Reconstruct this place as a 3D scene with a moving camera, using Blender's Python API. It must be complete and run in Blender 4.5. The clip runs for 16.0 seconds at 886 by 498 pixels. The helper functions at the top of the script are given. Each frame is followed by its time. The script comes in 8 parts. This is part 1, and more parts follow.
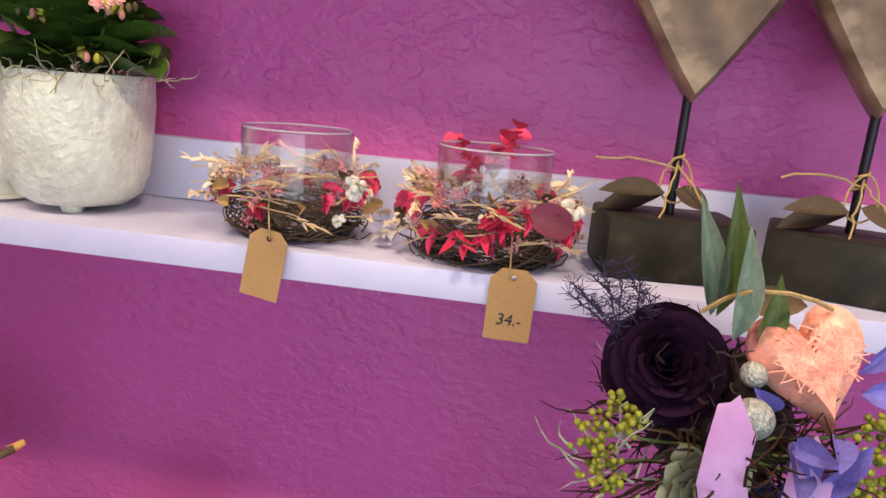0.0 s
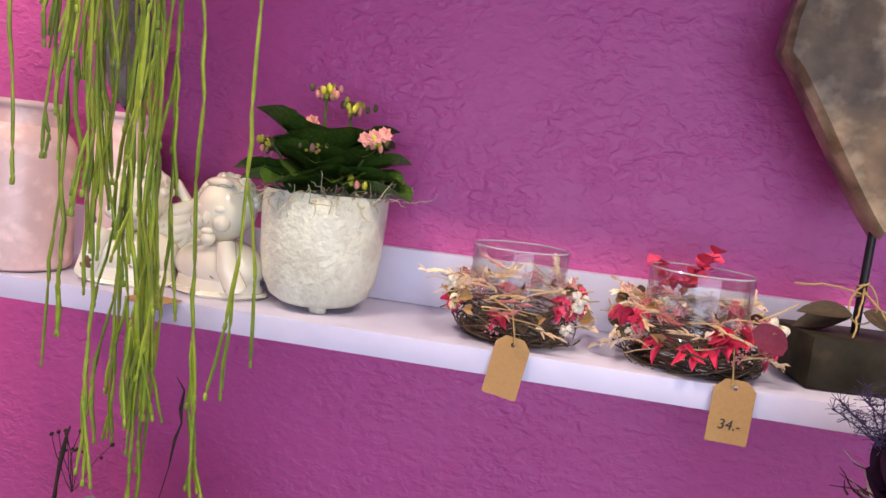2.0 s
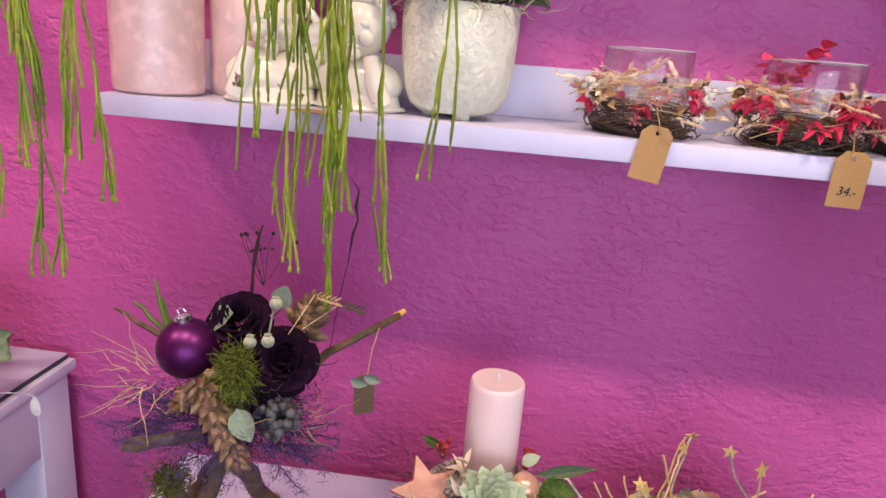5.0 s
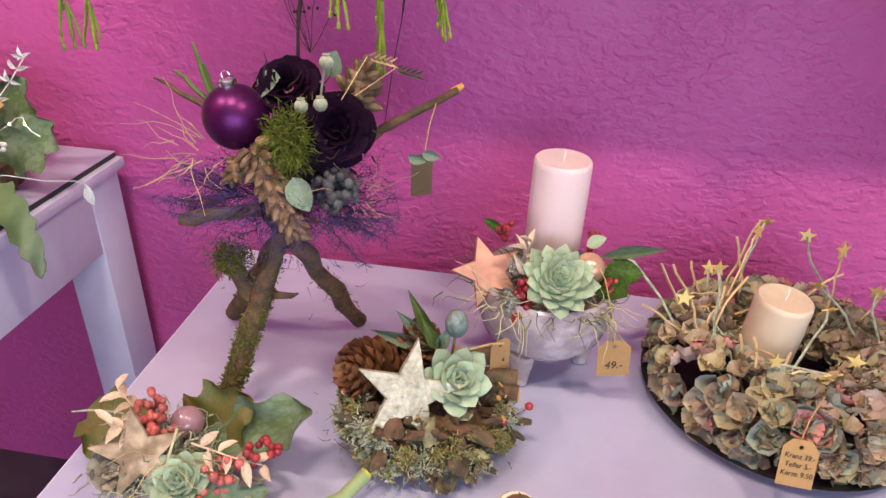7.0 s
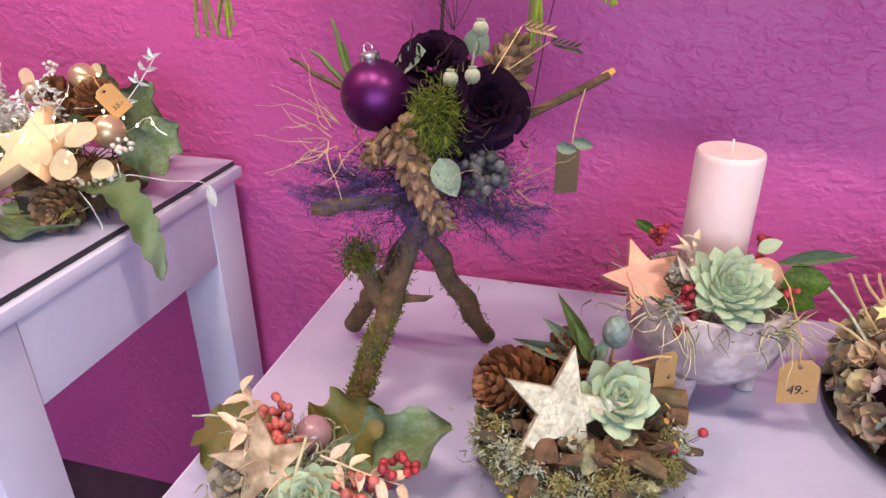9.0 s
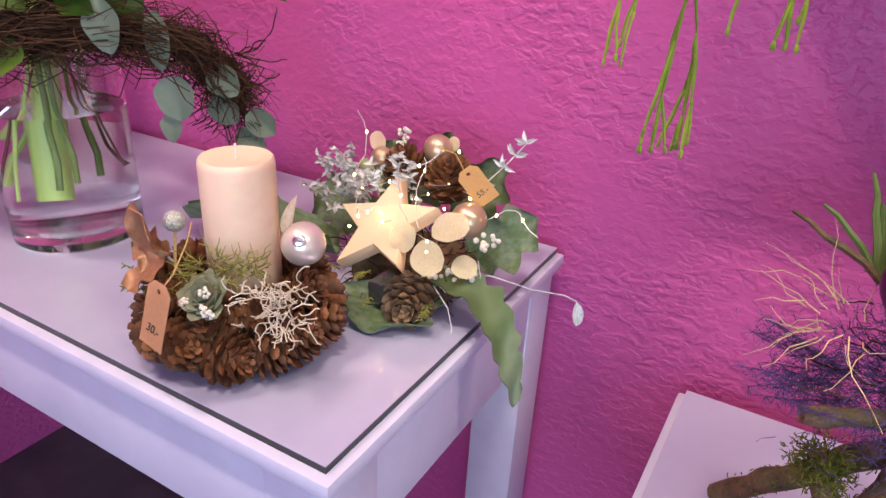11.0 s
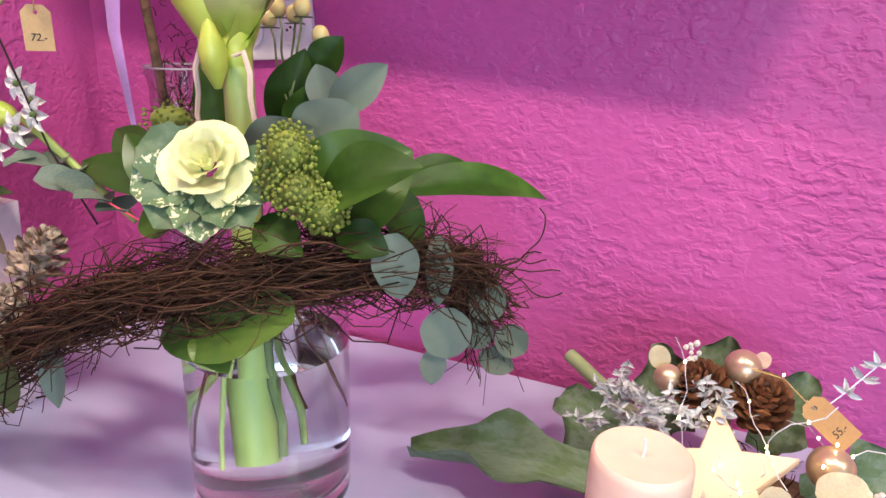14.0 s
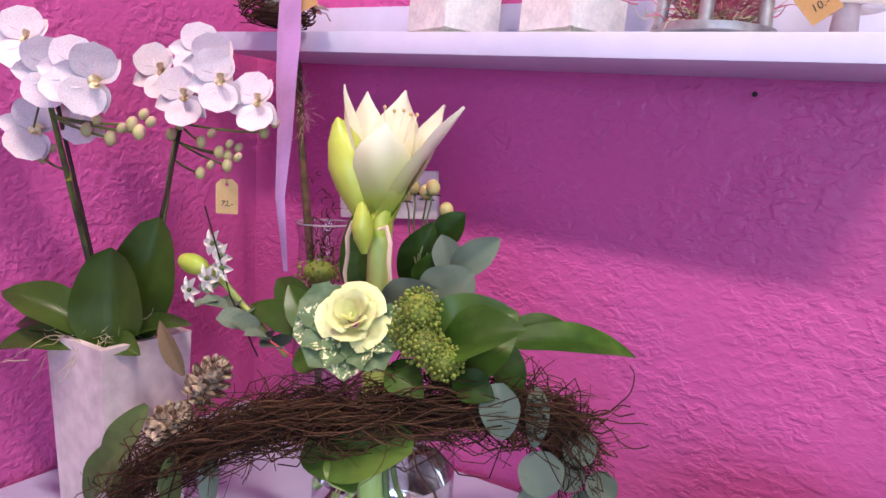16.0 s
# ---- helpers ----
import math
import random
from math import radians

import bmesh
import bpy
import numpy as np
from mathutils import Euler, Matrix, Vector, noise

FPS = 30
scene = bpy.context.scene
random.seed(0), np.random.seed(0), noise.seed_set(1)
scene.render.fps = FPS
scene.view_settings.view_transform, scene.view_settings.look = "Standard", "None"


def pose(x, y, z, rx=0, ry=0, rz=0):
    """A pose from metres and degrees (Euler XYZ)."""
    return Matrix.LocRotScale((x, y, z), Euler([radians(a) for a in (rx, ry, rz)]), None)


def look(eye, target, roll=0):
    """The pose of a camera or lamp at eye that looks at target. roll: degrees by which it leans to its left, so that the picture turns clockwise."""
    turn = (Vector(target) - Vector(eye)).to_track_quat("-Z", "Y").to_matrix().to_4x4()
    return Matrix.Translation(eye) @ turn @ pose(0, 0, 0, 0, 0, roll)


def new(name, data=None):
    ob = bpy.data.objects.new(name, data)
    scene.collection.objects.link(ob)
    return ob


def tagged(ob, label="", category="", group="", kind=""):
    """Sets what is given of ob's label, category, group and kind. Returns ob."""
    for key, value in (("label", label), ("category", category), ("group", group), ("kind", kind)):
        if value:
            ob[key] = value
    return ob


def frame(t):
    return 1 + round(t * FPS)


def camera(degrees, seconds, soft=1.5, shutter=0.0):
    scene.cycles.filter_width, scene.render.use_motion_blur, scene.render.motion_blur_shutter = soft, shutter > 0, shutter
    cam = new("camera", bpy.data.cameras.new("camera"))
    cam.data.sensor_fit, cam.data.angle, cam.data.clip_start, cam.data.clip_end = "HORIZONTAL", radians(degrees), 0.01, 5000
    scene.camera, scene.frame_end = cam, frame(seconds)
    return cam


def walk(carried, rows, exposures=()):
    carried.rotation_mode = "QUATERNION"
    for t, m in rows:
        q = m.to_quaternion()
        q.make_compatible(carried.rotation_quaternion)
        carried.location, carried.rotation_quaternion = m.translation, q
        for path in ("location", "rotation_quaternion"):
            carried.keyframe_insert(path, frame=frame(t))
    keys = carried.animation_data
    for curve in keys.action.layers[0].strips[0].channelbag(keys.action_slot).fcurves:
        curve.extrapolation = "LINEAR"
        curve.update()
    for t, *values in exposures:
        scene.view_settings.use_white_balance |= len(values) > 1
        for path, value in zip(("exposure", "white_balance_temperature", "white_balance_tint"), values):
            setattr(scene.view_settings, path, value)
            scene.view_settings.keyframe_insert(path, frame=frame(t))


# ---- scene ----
cam = camera(66.6, 16.0)
PATH = [
    (0, (0.107, 0.407, 1.599), (-0.149, 2.336, 1.135), 4.9),
    (0.5, (0.065, 0.377, 1.617), (-0.235, 2.316, 1.225), 5.0),
    (1, (0.007, 0.339, 1.626), (-0.319, 2.289, 1.328), 5.1),
    (1.5, (-0.056, 0.302, 1.626), (-0.387, 2.259, 1.377), 5.7),
    (2, (-0.118, 0.267, 1.628), (-0.444, 2.227, 1.398), 6.4),
    (2.5, (-0.18, 0.236, 1.622), (-0.476, 2.202, 1.41), 6.9),
    (3, (-0.249, 0.209, 1.609), (-0.503, 2.183, 1.414), 6.0),
    (3.5, (-0.295, 0.188, 1.592), (-0.496, 2.159, 1.317), 4.5),
    (4, (-0.315, 0.169, 1.575), (-0.492, 2.124, 1.189), 4.1),
    (4.5, (-0.326, 0.137, 1.549), (-0.498, 2.08, 1.108), 4.2),
    (5, (-0.335, 0.129, 1.516), (-0.508, 2.042, 0.96), 4.6),
    (5.2, (-0.336, 0.135, 1.505), (-0.508, 2.026, 0.878), 4.8),
    (7.3, (-0.373, 0.156, 1.395), (-0.621, 1.849, 0.359), 2.6),
    (7.5, (-0.381, 0.159, 1.383), (-0.646, 1.837, 0.327), 2.7),
    (8, (-0.396, 0.178, 1.35), (-0.749, 1.824, 0.27), 0.9),
    (8.5, (-0.416, 0.193, 1.318), (-0.815, 1.868, 0.302), -0.5),
    (9, (-0.447, 0.192, 1.316), (-0.929, 1.918, 0.427), -0.3),
    (9.5, (-0.527, 0.175, 1.338), (-1.159, 1.87, 0.483), -0.2),
    (9.7, (-0.566, 0.172, 1.35), (-1.271, 1.847, 0.515), -0.4),
    (10, (-0.626, 0.174, 1.366), (-1.432, 1.817, 0.559), 1.0),
    (10.2, (-0.666, 0.183, 1.37), (-1.52, 1.802, 0.566), 2.6),
    (12.3, (-1.064, 0.371, 1.399), (-1.874, 1.878, 0.363), 3.4),
    (12.5, (-1.112, 0.366, 1.403), (-1.818, 1.936, 0.384), 2.9),
    (13, (-1.219, 0.34, 1.421), (-1.791, 2.004, 0.47), 2.1),
    (13.5, (-1.293, 0.304, 1.445), (-1.913, 2.041, 0.671), 2.3),
    (13.6, (-1.297, 0.305, 1.455), (-1.944, 2.035, 0.687), 2.1),
    (14, (-1.321, 0.268, 1.473), (-2.068, 2.004, 0.818), 2.1),
    (14.5, (-1.317, 0.232, 1.492), (-2.198, 1.945, 0.954), 2.1),
    (15, (-1.304, 0.203, 1.506), (-2.257, 1.908, 1.074), 2.5),
    (15.5, (-1.288, 0.18, 1.519), (-2.301, 1.868, 1.162), 2.3),
    (16, (-1.272, 0.155, 1.533), (-2.337, 1.822, 1.24), 2.9),
]
EXPOSURES = [(0, -0.37, 7900, 3), (1.5, -0.33, 7700, 5), (3.5, -0.52, 7700, 13), (4.5, -0.57, 8000, 15), (5.0, -0.28, 7800, 12), (7.5, -0.12, 7600, 4), (9.0, -0.03, 7500, 6), (10.0, -0.02, 7300, 8),
             (12.5, -0.55, 7100, 9), (13.5, -0.37, 6900, 8), (14.0, 0.03, 6700, 4), (14.5, 0.14, 6700, 5), (15.0, 0.15, 6700, 6), (15.5, 0.07, 6700, 8), (16.0, -0.20, 6600, 10)]
walk(cam, [(t, look(eye, target, roll)) for t, eye, target, roll in PATH], EXPOSURES)

# ---- world and light ----
world = bpy.data.worlds.new("world")
scene.world = world
world.use_nodes = True
wn = world.node_tree.nodes
sky = wn.new("ShaderNodeTexSky")
sky.sky_type, sky.sun_disc = "NISHITA", False
sky.sun_elevation, sky.sun_rotation = radians(35), radians(150)
wn["Background"].inputs["Strength"].default_value = 0.1
world.node_tree.links.new(sky.outputs["Color"], wn["Background"].inputs["Color"])


def area_lamp(name, at, target, sx, sy, watts, colour):
    d = bpy.data.lights.new(name, "AREA")
    d.shape, d.size, d.size_y, d.energy, d.color = "RECTANGLE", sx, sy, watts, colour
    ob = new(name, d)
    ob.matrix_world = look(at, target)
    return ob


WINDOW_W, LAMP_W = 124.0, 35.0
area_lamp("window_daylight", (0.45, -2.36, 1.45), (0.1, 0, 1.3), 3.2, 1.9, WINDOW_W, (0.49, 0.65, 1.0))
LAMPS = [(-0.7, 0.08), (-2.0, 0.08), (0.75, 0.08)]
for lx, ly in LAMPS:
    area_lamp("ceiling_lamp_light", (lx, ly, 3.22), (lx, ly + 0.6, 0), 0.36, 0.10, LAMP_W, (1.0, 0.87, 0.77))

# ---- materials ----


def mat(name, col, rough=0.6, var=0.25, scale=40.0, bump=0.1, bscale=None, metal=0.0, trans=0.0, ior=1.45, coat=0.0,
        sss=0.0, col2=None, c2scale=8.0, c2lo=0.45, c2hi=0.6, isl=0.0, obj=0.0, emit=None, alpha=1.0, bdist=0.002, spec=0.5, sheen=0.0):
    """A procedural surface: base colour with coarse stains of col2, fine grain, island and object variation, relief."""
    m = bpy.data.materials.new(name)
    m.use_nodes = True
    nt = m.node_tree
    nd, lk = nt.nodes, nt.links
    b = nd["Principled BSDF"]
    tc = nd.new("ShaderNodeTexCoord")
    n1 = nd.new("ShaderNodeTexNoise")
    n1.inputs["Scale"].default_value, n1.inputs["Detail"].default_value = scale, 6
    lk.new(tc.outputs["Object"], n1.inputs["Vector"])
    n2 = nd.new("ShaderNodeTexNoise")
    n2.inputs["Scale"].default_value, n2.inputs["Detail"].default_value = c2scale, 5
    lk.new(tc.outputs["Object"], n2.inputs["Vector"])
    r2 = nd.new("ShaderNodeMapRange")
    r2.inputs["From Min"].default_value, r2.inputs["From Max"].default_value = c2lo, c2hi
    lk.new(n2.outputs["Fac"], r2.inputs["Value"])
    mx = nd.new("ShaderNodeMix")
    mx.data_type = "RGBA"
    c2 = col2 or tuple(c * 0.8 for c in col)
    mx.inputs["A"].default_value, mx.inputs["B"].default_value = (*col, 1), (*c2, 1)
    lk.new(r2.outputs["Result"], mx.inputs["Factor"])
    val = nd.new("ShaderNodeMapRange")
    val.inputs["From Min"].default_value, val.inputs["From Max"].default_value = 0.25, 0.75
    val.inputs["To Min"].default_value, val.inputs["To Max"].default_value = 1 - var, 1 + var
    lk.new(n1.outputs["Fac"], val.inputs["Value"])
    last = val.outputs["Result"]
    for amount, node, socket in ((isl, "ShaderNodeNewGeometry", "Random Per Island"), (obj, "ShaderNodeObjectInfo", "Random")):
        if amount:
            g = nd.new(node)
            rr = nd.new("ShaderNodeMapRange")
            rr.inputs["To Min"].default_value, rr.inputs["To Max"].default_value = 1 - amount, 1 + amount
            lk.new(g.outputs[socket], rr.inputs["Value"])
            mu = nd.new("ShaderNodeMath")
            mu.operation = "MULTIPLY"
            lk.new(last, mu.inputs[0])
            lk.new(rr.outputs["Result"], mu.inputs[1])
            last = mu.outputs[0]
    hsv = nd.new("ShaderNodeHueSaturation")
    lk.new(mx.outputs["Result"], hsv.inputs["Color"])
    lk.new(last, hsv.inputs["Value"])
    lk.new(hsv.outputs["Color"], b.inputs["Base Color"])
    b.inputs["Roughness"].default_value, b.inputs["Metallic"].default_value = rough, metal
    b.inputs["Transmission Weight"].default_value, b.inputs["IOR"].default_value = trans, ior
    b.inputs["Coat Weight"].default_value, b.inputs["Coat Roughness"].default_value = coat, 0.08
    b.inputs["Specular IOR Level"].default_value = spec
    b.inputs["Alpha"].default_value = alpha
    b.inputs["Sheen Weight"].default_value = sheen
    if sss:
        b.inputs["Subsurface Weight"].default_value = sss
        b.inputs["Subsurface Radius"].default_value = (0.02, 0.01, 0.006)
    if emit:
        b.inputs["Emission Color"].default_value, b.inputs["Emission Strength"].default_value = (*emit[:3], 1), emit[3]
    if bump:
        nb = nd.new("ShaderNodeTexNoise")
        nb.inputs["Scale"].default_value, nb.inputs["Detail"].default_value = bscale or scale * 1.5, 4
        lk.new(tc.outputs["Object"], nb.inputs["Vector"])
        bp = nd.new("ShaderNodeBump")
        bp.inputs["Strength"].default_value, bp.inputs["Distance"].default_value = bump, bdist
        lk.new(nb.outputs["Fac"], bp.inputs["Height"])
        lk.new(bp.outputs["Normal"], b.inputs["Normal"])
    return m


def plaster(name, col, col2):
    """Painted rough-cast plaster: flattened worm-like ridges over a soft grain."""
    m = mat(name, col, rough=0.42, var=0.05, scale=60, bump=0, col2=col2, c2scale=1.6, c2lo=0.3, c2hi=0.8, spec=0.4)
    nt = m.node_tree
    nd, lk = nt.nodes, nt.links
    tc = nd.new("ShaderNodeTexCoord")
    wa = nd.new("ShaderNodeTexNoise")
    wa.inputs["Scale"].default_value, wa.inputs["Detail"].default_value, wa.inputs["Distortion"].default_value = 62, 3, 0.3
    st = nd.new("ShaderNodeMapping")
    st.inputs["Scale"].default_value = (0.8, 1, 1.15)
    lk.new(tc.outputs["Object"], st.inputs["Vector"])
    lk.new(st.outputs["Vector"], wa.inputs["Vector"])
    ra = nd.new("ShaderNodeMapRange")
    ra.interpolation_type = "SMOOTHSTEP"
    ra.inputs["From Min"].default_value, ra.inputs["From Max"].default_value = 0.36, 0.66
    lk.new(wa.outputs["Fac"], ra.inputs["Value"])
    fi = nd.new("ShaderNodeTexNoise")
    fi.inputs["Scale"].default_value, fi.inputs["Detail"].default_value = 150, 3
    lk.new(tc.outputs["Object"], fi.inputs["Vector"])
    big = nd.new("ShaderNodeTexNoise")
    big.inputs["Scale"].default_value, big.inputs["Detail"].default_value = 7, 2
    lk.new(tc.outputs["Object"], big.inputs["Vector"])
    mr = nd.new("ShaderNodeMapRange")
    mr.inputs["From Min"].default_value, mr.inputs["From Max"].default_value = 0.35, 0.65
    mr.inputs["To Min"].default_value, mr.inputs["To Max"].default_value = 0.25, 1.0
    lk.new(big.outputs["Fac"], mr.inputs["Value"])
    mu = nd.new("ShaderNodeMath")
    mu.operation = "MULTIPLY"
    lk.new(ra.outputs["Result"], mu.inputs[0])
    lk.new(mr.outputs["Result"], mu.inputs[1])
    ad = nd.new("ShaderNodeMath")
    ad.operation = "MULTIPLY_ADD"
    ad.inputs[1].default_value = 0.2
    lk.new(fi.outputs["Fac"], ad.inputs[0])
    lk.new(mu.outputs[0], ad.inputs[2])
    bp = nd.new("ShaderNodeBump")
    bp.inputs["Strength"].default_value, bp.inputs["Distance"].default_value = 0.7, 0.0036
    lk.new(ad.outputs[0], bp.inputs["Height"])
    lk.new(bp.outputs["Normal"], nd["Principled BSDF"].inputs["Normal"])
    return m


WALL = plaster("magenta_plaster", (0.525, 0.09, 0.298), (0.48, 0.08, 0.28))
CEIL = mat("ceiling_paint", (0.78, 0.76, 0.74), 0.8, 0.04, 30)
FLOOR = mat("floor_tiles_dark", (0.09, 0.07, 0.08), 0.45, 0.2, 12)
PAINT = mat("white_furniture_paint", (0.585, 0.572, 0.735), 0.38, 0.035, 30, 0.12, 90, col2=(0.55, 0.54, 0.705), c2scale=4)


def thin_glass(name):
    """Thin clear glass: see-through, with Fresnel gloss."""
    m = bpy.data.materials.new(name)
    m.use_nodes = True
    nd, lk = m.node_tree.nodes, m.node_tree.links
    nd.remove(nd["Principled BSDF"])
    tr, gl, mx, lw, pw_, ml = nd.new("ShaderNodeBsdfTransparent"), nd.new("ShaderNodeBsdfGlossy"), nd.new("ShaderNodeMixShader"), nd.new("ShaderNodeLayerWeight"), nd.new("ShaderNodeMath"), nd.new("ShaderNodeMath")
    tr.inputs["Color"].default_value = (0.965, 0.975, 0.975, 1)
    gl.inputs["Roughness"].default_value = 0.02
    lw.inputs["Blend"].default_value = 0.5
    pw_.operation, pw_.inputs[1].default_value = "POWER", 2.8
    ml.operation, ml.inputs[1].default_value, ml.inputs[2].default_value = "MULTIPLY_ADD", 0.85, 0.06
    lk.new(lw.outputs["Facing"], pw_.inputs[0])
    lk.new(pw_.outputs[0], ml.inputs[0])
    lk.new(ml.outputs[0], mx.inputs["Fac"])
    lk.new(tr.outputs["BSDF"], mx.inputs[1])
    lk.new(gl.outputs["BSDF"], mx.inputs[2])
    lk.new(mx.outputs["Shader"], nd["Material Output"].inputs["Surface"])
    return m


GLASS = thin_glass("clear_glass")
THICKGLASS = mat("thick_clear_glass", (0.97, 0.985, 0.98), 0.0, 0, 1, 0, col2=(0.97, 0.985, 0.98), trans=1.0, ior=1.47)
PLATE = mat("back_painted_glass", (0.435, 0.43, 0.61), 0.3, 0.03, 30, 0.0, col2=(0.41, 0.405, 0.59), c2scale=4, coat=1.0)
DARKGAP = mat("dark_glass_edge", (0.015, 0.02, 0.02), 0.3, 0.1)
WATER = mat("water", (0.97, 1, 0.98), 0.0, 0, 1, 0, col2=(0.97, 1, 0.98), trans=1.0, ior=1.33)
KRAFT = mat("kraft_card", (0.42, 0.25, 0.10), 0.85, 0.07, 220, 0.1, col2=(0.38, 0.22, 0.09))
KRAFT_DARK = mat("dark_kraft_card", (0.15, 0.10, 0.055), 0.85, 0.07, 220, 0.1)
INK = mat("black_ink", (0.02, 0.018, 0.016), 0.6, 0, 10, 0)
TWINE = mat("jute_twine", (0.45, 0.30, 0.12), 0.9, 0.3, 300, 0.3)
STEEL = mat("chrome", (0.8, 0.8, 0.8), 0.18, 0.05, metal=1.0)
LAMPGLOW = mat("lamp_glow", (1, 1, 1), emit=(1.0, 0.88, 0.75, 12.0))
LED = mat("led_glow", (1, 0.9, 0.6), emit=(1.0, 0.72, 0.32, 70.0))

# ---- mesh helpers ----
GOLD = math.pi * (3 - math.sqrt(5))
rnd = random.Random(7)


def along(p, d, n=(0, 0, 1), s=1.0):
    """A pose at p with local X along d and local Z as near n as it can be; s scales it."""
    x = Vector(d).normalized()
    z = Vector(n) - x * x.dot(Vector(n))
    if z.length < 1e-5:
        z = x.orthogonal()
    z.normalize()
    y = z.cross(x)
    sx, sy, sz = (s, s, s) if isinstance(s, (int, float)) else s
    m = Matrix.Identity(4)
    for k, (ax, sc) in enumerate(((x, sx), (y, sy), (z, sz))):
        for r in range(3):
            m[r][k] = ax[r] * sc
    m.translation = p
    return m


def up_pose(p, n=(0, 0, 1), spin=0.0, s=1.0):
    """A pose at p with local Z along n, turned by spin radians."""
    q = Vector((0, 0, 1)).rotation_difference(Vector(n).normalized())
    return Matrix.Translation(p) @ q.to_matrix().to_4x4() @ Matrix.Rotation(spin, 4, "Z") @ Matrix.Diagonal((*((s, s, s) if isinstance(s, (int, float)) else s), 1))


class Geo:
    """Collects vertices and faces of one mesh."""

    def __init__(self):
        self.v, self.f = [], []

    def add(self, vs, fs, m=None):
        k = len(self.v)
        self.v += [tuple(m @ Vector(p)) for p in vs] if m is not None else [tuple(p) for p in vs]
        self.f += [tuple(i + k for i in f) for f in fs]
        return self

    def join(self, other, m=None):
        return self.add(other.v, other.f, m)

    def tube(self, pts, r, n=6, m=None):
        pts = [Vector(p) for p in pts]
        rs = list(r) if isinstance(r, (list, tuple)) else [r] * len(pts)
        vs, fs = [], []
        t0 = (pts[1] - pts[0]).normalized()
        a = t0.orthogonal().normalized()
        for i, p in enumerate(pts):
            t = (pts[min(i + 1, len(pts) - 1)] - pts[max(i - 1, 0)]).normalized()
            a = (a - t * a.dot(t))
            a = a.normalized() if a.length > 1e-6 else t.orthogonal().normalized()
            b = t.cross(a)
            for k in range(n):
                w = 2 * math.pi * k / n
                vs.append(p + (a * math.cos(w) + b * math.sin(w)) * rs[i])
        for i in range(len(pts) - 1):
            for k in range(n):
                fs.append((i * n + k, i * n + (k + 1) % n, (i + 1) * n + (k + 1) % n, (i + 1) * n + k))
        fs.append(tuple(range(n - 1, -1, -1)))
        e = (len(pts) - 1) * n
        fs.append(tuple(range(e, e + n)))
        return self.add(vs, fs, m)

    def lathe(self, prof, n=32, m=None, wob=0.0):
        vs, fs = [], []
        for j, (r, z) in enumerate(prof):
            for k in range(n):
                w = 2 * math.pi * k / n
                q = r * (1 + wob * math.sin(3 * w + j) * 0.5 + wob * math.sin(7 * w + 2 * j) * 0.3)
                vs.append((q * math.cos(w), q * math.sin(w), z))
        for j in range(len(prof) - 1):
            for k in range(n):
                fs.append((j * n + k, j * n + (k + 1) % n, (j + 1) * n + (k + 1) % n, (j + 1) * n + k))
        if prof[0][0] > 1e-6:
            fs.append(tuple(range(n - 1, -1, -1)))
        if prof[-1][0] > 1e-6:
            e = (len(prof) - 1) * n
            fs.append(tuple(range(e, e + n)))
        return self.add(vs, fs, m)

    def ball(self, r, m=None, n=12, rings=7, squash=1.0):
        prof = [(r * math.sin(math.pi * i / rings) + 1e-7 * (i in (0, rings)), -r * squash * math.cos(math.pi * i / rings)) for i in range(rings + 1)]
        return self.lathe(prof, n, m)

    def box(self, lo, hi, bev=0.003, m=None):
        bm = bmesh.new()
        bmesh.ops.create_cube(bm, size=1)
        c, s = [(a + b) / 2 for a, b in zip(lo, hi)], [b - a for a, b in zip(lo, hi)]
        for v in bm.verts:
            v.co = Vector([c[i] + v.co[i] * s[i] for i in range(3)])
        if bev:
            bmesh.ops.bevel(bm, geom=bm.edges[:], offset=min(bev, min(s) * 0.4), segments=2, affect="EDGES", profile=0.6)
        bm.verts.index_update()
        self.add([v.co for v in bm.verts], [[v.index for v in f.verts] for f in bm.faces], m)
        bm.free()
        return self

    def prism(self, outline, th, bev=0.0, m=None):
        """A flat outline in XY given a thickness along Z, with a chamfer."""
        n = len(outline)
        c = Vector((sum(p[0] for p in outline) / n, sum(p[1] for p in outline) / n))
        def shrink(p):
            d = Vector(p) - c
            return c + d * (1 - bev / max(d.length, 1e-6))
        rings = [[(*shrink(p), 0) for p in outline], [(*p, bev) for p in outline], [(*p, th - bev) for p in outline], [(*shrink(p), th) for p in outline]] if bev else [[(*p, 0) for p in outline], [(*p, th) for p in outline]]
        vs = [p for ring in rings for p in ring]
        fs = [(j * n + k, j * n + (k + 1) % n, (j + 1) * n + (k + 1) % n, (j + 1) * n + k) for j in range(len(rings) - 1) for k in range(n)]
        a, b = len(vs), len(vs) + 1
        vs += [(*c, 0), (*c, th)]
        e = (len(rings) - 1) * n
        fs += [((k + 1) % n, k, a) for k in range(n)] + [(e + k, e + (k + 1) % n, b) for k in range(n)]
        return self.add(vs, fs, m)

    def mesh(self, name, material, smooth=True):
        me = bpy.data.meshes.new(name)
        me.from_pydata(self.v, [], self.f)
        me.materials.append(material)
        if smooth:
            me.polygons.foreach_set("use_smooth", [True] * len(me.polygons))
            me.set_sharp_from_angle(angle=radians(42))
        me.update()
        return me


def thing(name, at, label, category, group=""):
    e = new(name)
    e.location = at
    e.empty_display_size = 0.02
    return tagged(e, label, category, group)


